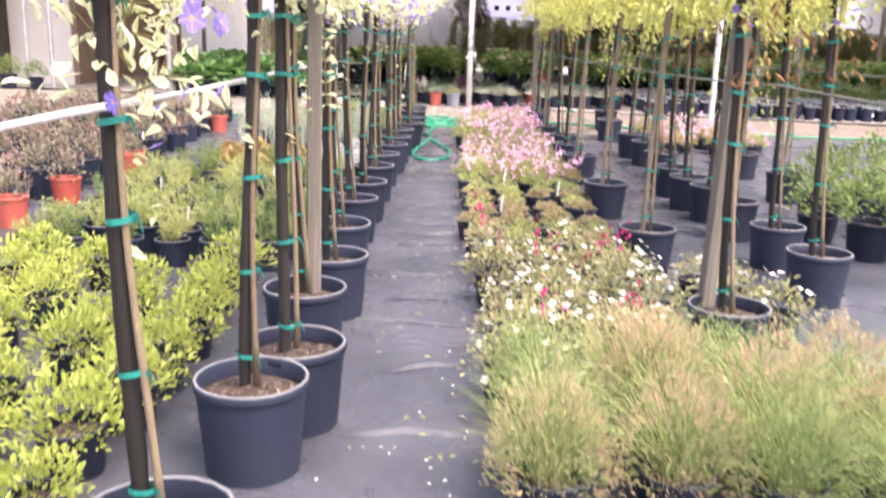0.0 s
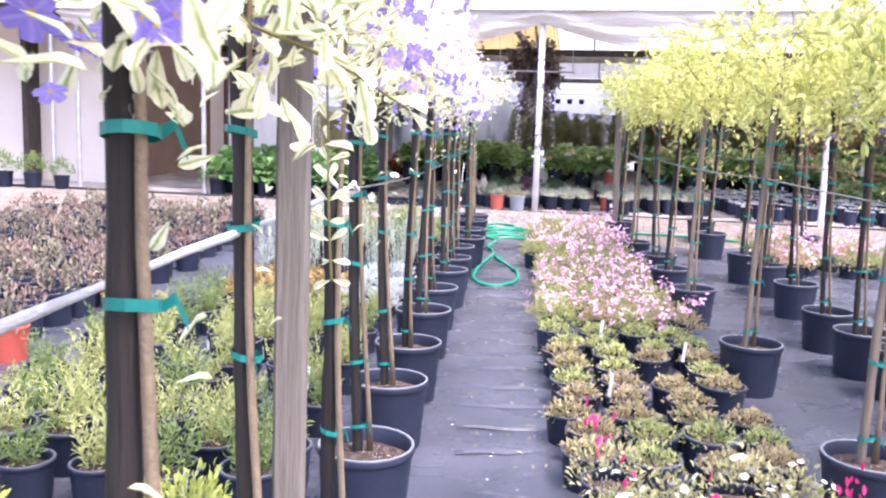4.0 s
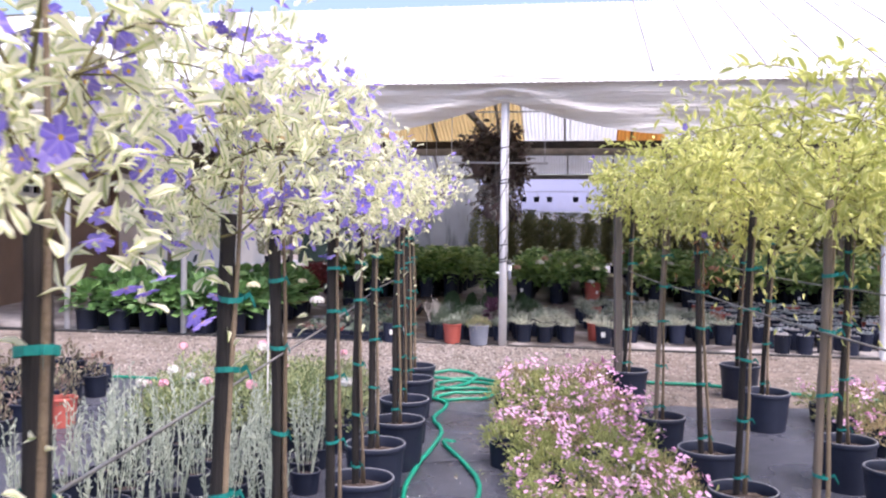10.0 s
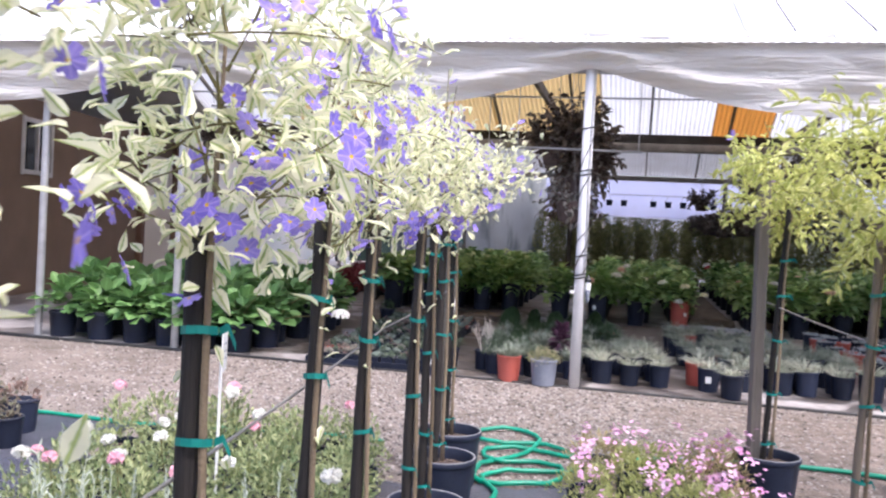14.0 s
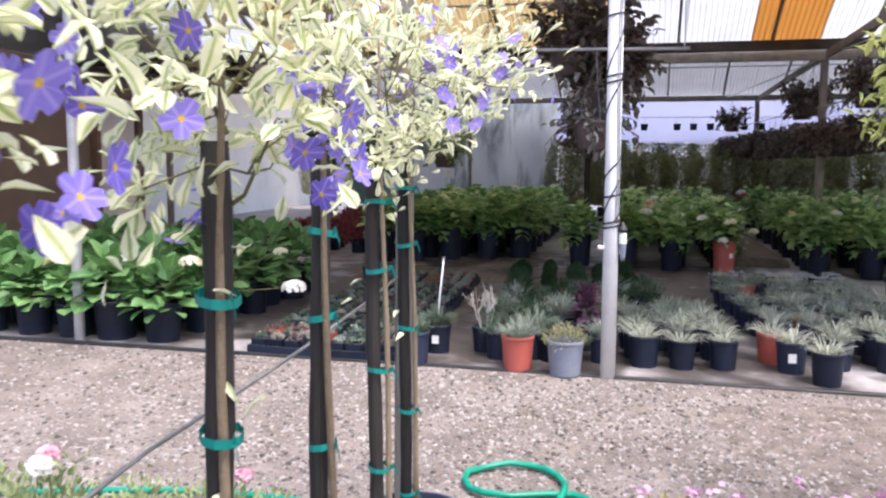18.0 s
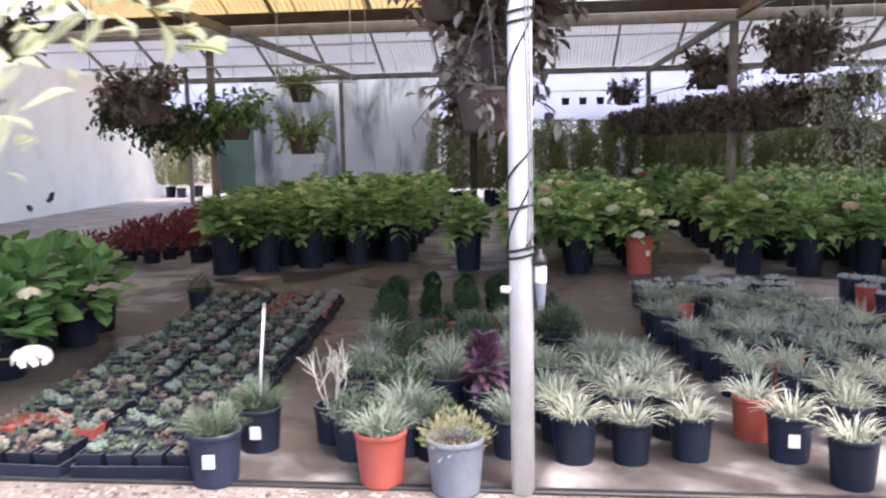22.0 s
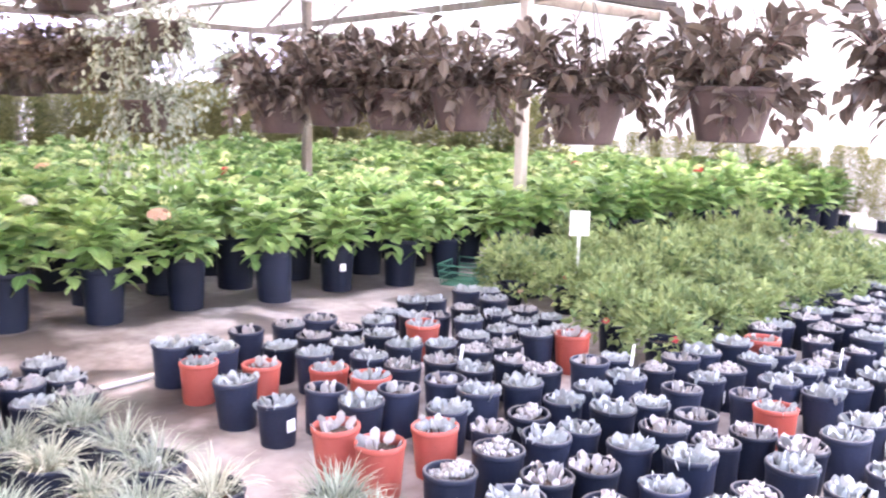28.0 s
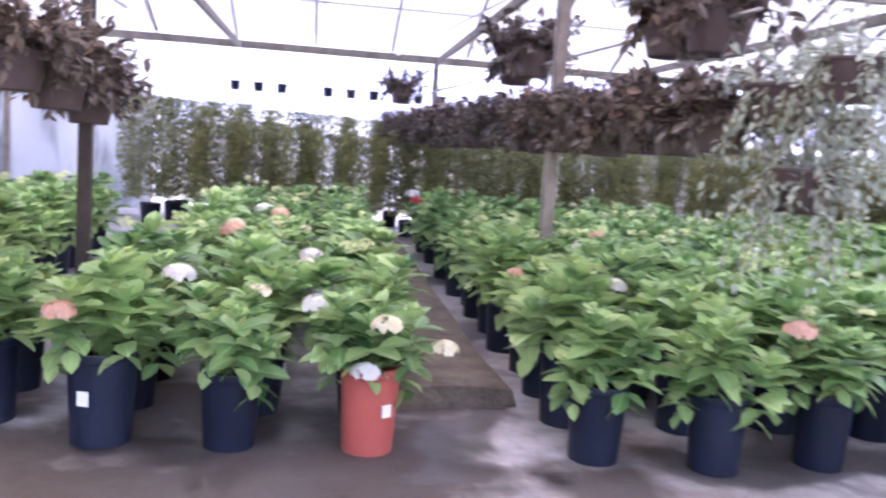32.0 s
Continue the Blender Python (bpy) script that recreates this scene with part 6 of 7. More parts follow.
ss = grid(3.45, 9.0, 15.3, 19.55, 0.25, 0.262, 0.025, 33, keep=in_succ, skew=-0.05, miss=0.03)
grow("succulent", succulent, 6, clear_of(ss, SUCC_RED, 0.21) + grid(1.75, 3.1, 18.9, 19.62, 0.24, 0.245, 0.02, 34), (0.92, 1.08), seed=23)
grow("succulent_red", lambda v: succulent(6 + v), 2, SUCC_RED, (1.0, 1.1), seed=24)
grow("grass_red", lambda v: grass_pot(4), 1, GRASS_RED, (0.95, 1.05), seed=25)


def lacy_plant(v):
    rng = np.random.default_rng(450 + v)
    return potted("lacy_plant", "lacy green leafy plant in a black pot", "plant", "lacy plants in the bed", 0.12, 0.2, M_POT,
                  [("foliage", mound(rng, LEAF, 520, 0.25, 0.24 + 0.07 * (v % 3), 0.17, 0.072, 0.48, LF_LACY, -0.05, 0.5)), ("blossom", blooms(rng, 1 + v, 0.22, 0.29, 0.18, 0.04, FL_RED if v == 1 else FL_PEACH))])


grow("lacy", lacy_plant, 3, [s for s in grid(5.8, 10.5, 17.5, 20.1, 0.47, 0.47, 0.06, 35, keep=lambda x, y: not in_succ(x - 0.12, y))], seed=26)


def dwarf_cypress(v):
    rng = np.random.default_rng(460 + v)
    n = 620
    a, f = rng.random(n) * 6.283, rng.random(n)
    r = 0.085 * np.sin(np.clip(f * 0.9 + 0.12, 0, 1) * 3.14) ** 0.6 * (0.75 + 0.3 * rng.random(n))
    P = np.stack([r * np.cos(a), r * np.sin(a), 0.16 + f * 0.22], 1)
    D = np.stack([np.cos(a), np.sin(a), np.full(n, 1.4)], 1)
    return potted("dwarf_cypress", "dark green columnar dwarf conifer in a black pot", "conifer", "dwarf conifers in rows", 0.1, 0.18, M_POT,
                  [("foliage", scatter("foliage", SMALL, P, D, rng.normal(size=P.shape), 0.04, 0.016, LF_DARK))])


grow("cypress", dwarf_cypress, 3, grid(-0.42, 0.98, 18.55, 19.8, 0.29, 0.3, 0.02, 36), (0.68, 0.88), seed=27)


def dark_herb(v):
    rng = np.random.default_rng(470 + v)
    m = (LF_HERB, LF_HERB, LF_DARK)[v]
    return potted("herb_pot", "small %s herb in a nursery pot" % ("dusky green", "dusky green", "dark green")[v], "plant", "herbs at the entry", 0.11, 0.21, (M_POT, M_POT_BLUE, M_POT)[v],
                  [("foliage", tuft(rng, 260, 1.0, 0.2, 0.005, 0.18, LF_LAVENDER, r0=0.08, shape=ARCH) if v == 1 else mound(rng, SMALL, 420, 0.14, (0.13, 0.17, 0.2)[v], 0.2, 0.034, 0.26, m, 0.9))])


LF_FINE = leaf_mat("light_green_fine_leaf", (0.16, 0.26, 0.07), (0.38, 0.48, 0.18), through_light=0.45, rough=0.5)
HERB_RED = [(0.05, 17.6), (0.1, 18.2), (-0.2, 17.2), (0.55, 18.35), (0.9, 18.5)]
grow("herb", dark_herb, 3, clear_of(grid(-0.5, 0.45, 15.95, 17.4, 0.26, 0.27, 0.03, 37) + grid(-0.45, 1.0, 17.45, 18.5, 0.28, 0.28, 0.03, 39), [(0.27, 16.45), (-0.48, 16.3), (-0.22, 15.78), (0.1, 15.68)] + HERB_RED), seed=28)
for x, y in HERB_RED:
    rng = np.random.default_rng(int(700 + y * 10))
    ob = potted("herb_pot", "dark green herb in a terracotta-red pot", "plant", "herbs at the entry", 0.11, 0.21, M_TERRA, [("foliage", mound(rng, SMALL, 200, 0.1, 0.12, 0.2, 0.04, 0.3, LF_DARK, 0.9))])
    ob.matrix_basis = stand(x, y, 30)
for x, y, m, lab, r, h in ((-0.22, 15.78, M_TERRA, "dusky green herb in a terracotta-red pot at the entry", 0.115, 0.24), (0.1, 15.68, M_GREYPOT, "dried tan plant in a pale grey pot at the entry", 0.125, 0.24), (-0.95, 15.84, M_POT_BLUE, "dark green herb in a dusty black pot with a white label", 0.12, 0.24), (-0.83, 16.22, M_POT, "small green herb in a black pot with a white label", 0.11, 0.22)):
    rng = np.random.default_rng(int(480 + x * 10 + y))
    ob = potted("entry_plant", lab, "plant", "", r, h, m, [("foliage", mound(rng, SMALL, 480, 0.15, 0.12, 0.22, 0.034, 0.24, LF_WISP, 0.7) if "tan" in lab else tuft(rng, 300, 1.3, 0.16, 0.006, 0.2, LF_HERB if "label" in lab else LF_LAVENDER, r0=0.085, shape=ARCH))], card="label" in lab)
    ob.matrix_basis = stand(x, y, 0)


def kale(rng):
    """Places, ways and sizes of the long leaves of a loose purple rosette on a short stalk."""
    P, D, L = [], [], []
    for k in range(90):
        b, f = k * 2.4, k / 90
        P.append((0.02 * math.cos(b), 0.02 * math.sin(b), 0.26 + 0.2 * f))
        D.append((math.cos(b), math.sin(b), -0.35 + 1.9 * f + rng.normal() * 0.15))
        L.append((0.125 - 0.04 * f) * (0.8 + 0.4 * rng.random()))
    P, D, L = np.array(P), np.array(D), np.array(L)
    return P, D, np.array([0, 0, 1.0]) + rng.normal(size=P.shape) * 0.3, L, L * 0.5


def dry_twigs(rng):
    """Bare bleached twigs that fork twice."""
    out = []
    for k in range(5):
        a, s = k * 1.3, 0.15 + 0.25 * rng.random()
        p = np.array([0.03 * math.cos(a), 0.03 * math.sin(a), 0.17])
        q = p + np.array([math.cos(a) * s * 0.15, math.sin(a) * s * 0.15, 0.11 + 0.05 * rng.random()])
        out.append(tube([p, q], [0.004, 0.003], 5, False))
        for j in range(3):
            e = q + np.array([rng.normal() * 0.05, rng.normal() * 0.05, 0.08 + 0.1 * rng.random()])
            out.append(tube([q, e], [0.003, 0.002], 4, False))
            for i in range(2):
                out.append(tube([(q + e) / 2, e + rng.normal(size=3) * 0.04 + np.array([0, 0, 0.02])], [0.003, 0.0018], 4, False))
    return mesh_of("twig_tuft", *join(*out), M_BLEACHED)


M_BLEACHED = mat("bleached_twig", (0.42, 0.38, 0.33), (0.66, 0.62, 0.57), rough=0.85, scale=20, fine=120, bump=0.2)
rng = np.random.default_rng(490)
ob = potted("purple_rosette", "loose purple-leaved rosette plant in a black pot", "succulent", "", 0.11, 0.22, M_POT, [("foliage", scatter("foliage", OVATE, *kale(rng), LF_VIOLET))])
ob.matrix_basis = stand(0.27, 16.45, 0)
ob = potted("dry_twig_plant", "dry pale twiggy plant in a dark pot", "plant", "", 0.1, 0.2, M_POT, [("twig_tuft", dry_twigs(rng))])
ob.matrix_basis = stand(-0.48, 16.3, 0)


def tray(v):
    """A seedling tray of eight square pots, each with a little succulent."""
    rng = np.random.default_rng(510 + v)
    t = thing("plant_tray", "black plastic tray of small seedlings in square pots", "tray", "trays on the floor")
    w, d = 0.56, 0.285
    sides = [box(0, 0, 0.006, w, d, 0.012, 0.003), box(0, -d / 2, 0.03, w, 0.008, 0.06, 0.002), box(0, d / 2, 0.03, w, 0.008, 0.06, 0.002), box(-w / 2, 0, 0.03, 0.008, d - 0.01, 0.058, 0.002), box(w / 2, 0, 0.03, 0.008, d - 0.01, 0.058, 0.002)]
    part("tray_body", join(*sides), M_POT, t)
    for i in range(4):
        for j in range(2):
            cx, cy = -0.206 + i * 0.1375, -0.068 + j * 0.136
            s = 0.058
            ring = lambda k, z: [(cx - k, cy - k, z), (cx + k, cy - k, z), (cx + k, cy + k, z), (cx - k, cy + k, z)]
            V = ring(s * 0.8, 0.014) + ring(s, 0.105) + ring(s - 0.006, 0.105) + ring(s - 0.01, 0.09)
            F = [(a * 4 + k, a * 4 + (k + 1) % 4, a * 4 + 4 + (k + 1) % 4, a * 4 + 4 + k) for a in range(3) for k in range(4)] + [(12, 13, 14, 15)]
            terra = v == 3 and (i * 3 + j) % 4 < 2
            p = part("square_pot", (V, F), M_TERRA if terra else M_POT, t)
            kind = int(rng.integers(6))
            me = rosettes(rng, 5, 0.036, 0.088, (LF_SUCC2, LF_SUCC3)[kind], 0.036) if kind < 2 else mound(rng, LEAF if kind % 2 else SMALL, 56, 0.046, 0.036 + 0.012 * (kind % 3), 0.092, 0.028, 0.5, (LF_HERB, LF_SUCC3, LF_HERB, LF_SUCC2)[kind - 2], 0.6, name="seedling")
            me.transform(Matrix.Translation((cx, cy, 0)))
            part("seedling", me, None, p)
    return t


tr = []
for j in range(13):
    for i in range(2):
        x, y, _ = G(-1.72 - i * 0.6 - 0.018 * j + 0.012 * math.sin(j * 2), 0.14 + j * 0.315)
        tr.append((x, y))
rng = np.random.default_rng(3)
for i, (x, y) in enumerate(tr):
    m = pose(x, y, ground_z(y) + 0.013, 0, 0, math.degrees(TH) + rng.normal() * 1.2)
    v = 3 if i in (3, 20, 22, 24) else i % 3
    if ("tray", v) not in PROTO:
        PROTO["tray", v] = tray(v)
        PROTO["tray", v].matrix_basis = m
    else:
        copy_thing(PROTO["tray", v], m)


def maroon_plant(v):
    rng = np.random.default_rng(520 + v)
    return potted("maroon_plant", "low maroon-leaved plant in a black pot", "plant", "maroon plants in the bed", 0.12, 0.2, M_POT,
                  [("foliage", mound(rng, LEAF, 90, 0.2, 0.2, 0.17, 0.07, 0.5, LF_MAROON, 0.6))])


grow("maroon", maroon_plant, 3, grid(-4.6, -2.7, 22.6, 31.5, 0.45, 0.45, 0.05, 38), seed=29)


def tall_shrub(v):
    rng = np.random.default_rng(530 + v)
    n = 3400
    a, f = rng.random(n) * 6.283, rng.random(n)
    r = (0.34 + 0.14 * np.sin(f * 3.1)) * (0.5 + 0.6 * rng.random(n))
    P = np.stack([r * np.cos(a), r * np.sin(a), 0.4 + f * 1.6], 1)
    D = np.stack([np.cos(a), np.sin(a), np.full(n, 0.7)], 1) + rng.normal(size=(n, 3)) * 0.4
    t = potted("tall_shrub", "tall narrow green shrub in a black pot at the back", "shrub", "tall shrubs along the back", 0.17, 0.34, M_POT,
               [("foliage", scatter("foliage", LEAF, P, D, rng.normal(size=P.shape), 0.07, 0.03, LF_TALL))])
    part("trunk", tube([(0, 0, 0.3), (0.02, 0, 1.0), (0, 0, 1.8)], [0.015, 0.012, 0.006], 6), M_TRUNK, t)
    return t


grow("tall", tall_shrub, 3, [(0.5 + i * 0.4 + 0.1 * math.sin(i * 4), 31.5 - 0.1 * i * 0.4 + (i % 2) * 0.6) for i in range(34)] + [(0.9 + i * 0.62, 33.2 - 0.06 * i) for i in range(22)] + [(-7.7 + i * 0.4, 37.9 - 0.3 * (i % 2)) for i in range(3)] + [(13.2 + 0.1 * (i % 2), 24.2 + i * 0.55) for i in range(12)], (0.78, 0.98), seed=30)
grow("tall", tall_shrub, 3, [(13.75 + 0.08 * (i % 3), 18.4 + i * 0.55) for i in range(10)], (0.5, 0.62), seed=31)


# ---- hanging baskets ----
M_STEMDARK = mat("dark_red_stem", (0.07, 0.03, 0.03), (0.14, 0.07, 0.06), rough=0.7, scale=20, fine=120, bump=0.2)


def basket(v):
    """A plastic hanging basket on three wires, its plant spilling over."""
    rng = np.random.default_rng(540 + v)
    green, trail = v in (3, 6, 7), v in (4, 7)
    t = thing("hanging_basket", "hanging basket of %s leaves in a brown plastic pot" % ("green" if green else "pale trailing" if trail else "dark purple-bronze"), "hanging basket", "hanging baskets under the roof")
    part("basket_pot", pot_mesh("basket_pot", 0.165, 0.2, M_BROWNPOT, 0.115), None, t)
    part("soil", soil_mesh("soil", 0.15, 0.17, v), None, t)
    for k in range(3):
        a = k * 2.094
        part("hanger_wire", tube([(0.16 * math.cos(a), 0.16 * math.sin(a), 0.195), (0, 0, 0.62)], 0.0025, 4), M_WIRE, t)
    part("hook", tube([(0, 0, 0.62), (0, 0, 0.7), (0.012, 0, 0.725), (0.024, 0, 0.71)], 0.004, 5), M_WIRE, t)
    big = v == 5
    fine = v == 6
    P, D, L, stems = [], [], [], []
    for k in range(30 if big else 64 if fine else 66):
        a = k * 2.4 + rng.normal() * 0.3
        low = rng.random() ** (0.7 if trail else 1.2)
        reach, rise, drop = 0.12 + 0.2 * rng.random(), 0.32 - 0.16 * low, (0.7 if v == 4 else 0.36 if big else 0.45 if v == 7 else 0.3) * low
        m = 8 if big else 13
        f = np.linspace(0.12, 1.0, m)
        pts = np.stack([math.cos(a) * (0.05 + reach * f), math.sin(a) * (0.05 + reach * f), 0.16 + rise * f - drop * f * f], 1)
        stems.append(tube([pts[0], pts[m // 3], pts[2 * m // 3], pts[-1]], [0.004, 0.003, 0.0025, 0.0015], 4, False))
        way = np.gradient(pts, axis=0)
        way /= np.linalg.norm(way, axis=1)[:, None]
        P.append(pts)
        D.append(way * 0.55 + unit(rng.normal(size=(m, 3))) * 0.75 + np.array([0, 0, -0.25]))
        L.append((0.1 if big else 0.052 if fine or v == 4 else 0.082) * (0.65 + 0.5 * rng.random(m)))
    P, D, L = np.concatenate(P), np.concatenate(D), np.concatenate(L)
    leaf = LF_DARK if v == 7 else LF_TRAIL if trail else LF_FINE if fine else LF_HYD2 if green else LF_BRONZE if big else LF_PURPLE
    part("stem_tuft", mesh_of("stem_tuft", *join(*stems), M_TWIG if green or trail else M_STEMDARK), None, t)
    part("foliage", scatter("foliage", LEAF, P, D, np.array([0, 0, 1]) + rng.normal(size=P.shape) * 0.4, L, L * (0.48 if big else 0.58), leaf), None, t)
    return t


def roof_z(x, y):
    v = -SU * (x - 0.38) + CU * (y - 15.65)
    return float(np.interp(v, (0, 4.4, 8.8, 9.0, 13.4, 18.0), (EAVE, RIDGE, 3.62, 3.62, RIDGE, 3.55))) + 0.01


def hang(a, b, z, spots, variants, size=1.0, rods=True):
    """A steel rail under the roof with baskets hooked on it; spots run from 0 to 1 along it, with how many hooks lower."""
    rng = np.random.default_rng(len(spots))
    rail = thing("hanging_rail", "thin steel rail hung under the greenhouse roof", "rail", "hanging rails")
    part("rail_pipe", tube([(a[0] + (b[0] - a[0]) * f, a[1] + (b[1] - a[1]) * f, z) for f in sorted({0.0, 1.0} | {s[0] for s in spots})], 0.012, 8), M_GALV, rail, smooth=True)
    for f in (0.03, 0.97):
        x, y = a[0] + (b[0] - a[0]) * f, a[1] + (b[1] - a[1]) * f
        part("rail_rod", tube([(x, y, z), (x, y, roof_z(x, y))], 0.005, 5), M_GALV, rail)
    for i, (f, low) in enumerate(spots):
        v = variants[i % len(variants)]
        s = size * (0.95 + 0.12 * rng.random())
        if low:
            x, y = a[0] + (b[0] - a[0]) * f, a[1] + (b[1] - a[1]) * f
            part("hanging_wire", tube([(x, y, z), (x, y, z - 0.42 * low * s - 0.06)], 0.003, 4), M_WIRE, rail)
        m = pose(a[0] + (b[0] - a[0]) * f, a[1] + (b[1] - a[1]) * f, z - 0.0115 - (0.7 + 0.42 * low) * s, 0, 0, rng.random() * 360)
        if ("basket", v) not in PROTO:
            PROTO["basket", v] = basket(v)
            PROTO["basket", v].matrix_basis = pose(a[0] + (b[0] - a[0]) * f, a[1] + (b[1] - a[1]) * f, z - 0.7115 - 0.42 * low, 0, 0, 40)
        else:
            copy_thing(PROTO["basket", v], m @ Matrix.Scale(s, 4))


hang((4.5, 15.2), (4.4, 20.5), 2.43, [(0.04, 0), (0.16, 0), (0.29, 0), (0.41, 0), (0.54, 0), (0.63, 0), (0.72, 0), (0.81, 0)], (0, 1, 2), 1.05)
hang((4.35, 20.55), (4.25, 21.3), 2.85, [(0.2, 0), (0.75, 0), (0.5, 1.0)], (4,), 1.15)
hang((4.25, 21.35), (4.7, 34.0), 2.65, [(0.02 + 0.04 * i, 0) for i in range(24)], (1, 2, 0), 1.1)
hang((4.3, 21.4), (4.5, 32.4), 3.42, [(0.04, 0), (0.09, 0), (0.33, 0), (0.38, 0), (0.94, 0)], (2, 0, 1), 1.3)
hang((6.6, 23.6), (9.6, 23.2), 3.0, [(0.05, 0), (0.3, 0), (0.42, 0), (0.7, 0), (0.92, 0)], (4, 4, 2), 1.3)
hang((3.86, 17.0), (3.9, 19.6), 3.2, [(0.3, 0), (0.48, 0)], (2, 0), 1.0)
hang((0.45, 21.6), (0.8, 24.2), 2.68, [(0.15, 0), (0.4, 0), (0.65, 0.3)], (0, 1), 1.1)
hang((-4.2, 22.9), (-0.6, 22.7), 2.72, [(0.12, 0), (0.2, 0), (0.28, 0), (0.36, 0), (0.52, 0)], (7, 3, 7), 1.3)
hang((-1.9, 23.4), (-0.9, 23.3), 3.02, [(0.3, 0)], (6,), 1.3)
hang((-1.9, 23.25), (-0.9, 23.15), 2.54, [(0.32, 0)], (6,), 1.25)
hang((-4.9, 20.1), (-3.6, 19.95), 3.3, [(0.15, 0), (0.5, 0), (0.85, 0)], (2, 0, 1), 1.15)
hang((-3.0, 20.1), (-2.1, 20.0), 2.75, [(0.5, 0)], (0,), 1.1)
hang((-0.3, 16.31), (0.95, 16.31), 2.5, [(0.48, 0)], (5,), 1.0)
hang((-0.4, 16.85), (1.1, 16.8), 3.35, [(0.48, 0), (0.5, 1.0), (0.36, 0.4), (0.55, 0.6)], (1, 2), 1.1)


# ---- lines, hose, signs, gravel ----
def line_points(pts, sag_by=0.0, n=8):
    out = []
    for (a, b) in zip(pts, pts[1:]):
        for k in range(n):
            f = k / n
            out.append(tuple(a[i] + (b[i] - a[i]) * f - (sag_by * 4 * f * (1 - f) if i == 2 else 0) for i in range(3)))
    out.append(pts[-1])
    return out


rope = line_points([(-0.66, -0.4, 1.25), (-0.66, 1.64, 1.245), (-0.665, 3.5, 1.255), (-0.66, 4.87, 1.27), (-0.64, 4.92, 1.29), (-0.63, 4.96, 1.265), (-0.67, 4.92, 1.255), (-0.76, 5.02, 1.32)], 0.006, 6)
solid("white_rope", tube(rope, [0.0075 + 0.002 * math.sin(i * 2.1) for i in range(len(rope))], 7), M_ROPE, "thick white rope tied along the row of staked trees", "rope", smooth=True)
solid("support_wire", tube(line_points([(-0.64, 4.9, 1.27), (-0.66, 8.3, 1.2), (-0.64, 11.2, 1.24), (-0.55, 13.0, 1.29)], 0.015, 8), 0.004, 5), M_WIRE, "thin wire tied along the row of staked trees", "wire", smooth=True)
for x, zz in ((1.3, 1.26), (2.2, 1.3)):
    solid("support_wire", tube(line_points([(x, 0.5, zz), (x + 0.02, 3.6, zz), (x + 0.04, 7.1, zz), (x + 0.08, 10.6, zz), (x + 0.06, 13.2, zz + 0.05)], 0.02, 8), 0.0045, 5), M_WIRE, "thin wire tied along the row of staked trees", "wire", smooth=True)


def hose():
    pts = [(-0.2, 11.62), (-0.05, 11.2), (0.05, 10.75), (-0.02, 10.35), (-0.2, 10.2), (-0.38, 10.4), (-0.4, 10.8), (-0.3, 11.4), (-0.22, 11.9), (-0.3, 12.3), (-0.2, 12.7), (-0.3, 13.0), (-0.05, 13.15), (0.2, 13.2), (0.05, 13.35), (-0.25, 13.3),
           (-0.3, 13.55), (0.0, 13.6), (0.28, 13.5), (0.1, 13.75), (-0.3, 13.7), (-0.4, 13.95), (-0.1, 14.06), (0.06, 13.85), (-0.05, 13.5), (-0.32, 13.2), (-0.3, 12.9), (0.1, 12.95), (0.3, 13.3), (0.8, 13.6), (1.5, 13.7), (2.3, 13.6), (3.1, 13.22), (4.2, 13.05), (6, 13.0), (8, 13.1)]
    fine = []
    for i in range(len(pts) - 1):
        p0, p1, p2, p3 = [Vector(pts[max(0, min(len(pts) - 1, i + k))]) for k in (-1, 0, 1, 2)]
        for f in (0, 0.33, 0.66):
            q = 0.5 * ((2 * p1) + (p2 - p0) * f + (2 * p0 - 5 * p1 + 4 * p2 - p3) * f * f + (3 * p1 - p0 - 3 * p2 + p3) * f ** 3)
            fine.append((q.x, q.y, ground_z(q.y) + 0.026 + 0.012 * (len(fine) % 5 == 0)))
    t = thing("garden_hose", "bright green garden hose lying in loops on the ground", "hose")
    part("hose_tube", tube(fine, 0.016, 8), M_HOSE, t, smooth=True)
    left = [(x, 13.55 + 0.06 * math.sin(x * 3), ground_z(13.55) + 0.022) for x in np.linspace(-4.5, -1.0, 24)]
    part("hose_tube", tube(left, 0.015, 8), M_HOSE, t, smooth=True)
    part("coupling", tube([(-0.2, 11.75, 0.05 + 0.03), (-0.12, 11.7, 0.05 + 0.03)], 0.024, 10), M_HOSE, t)


hose()


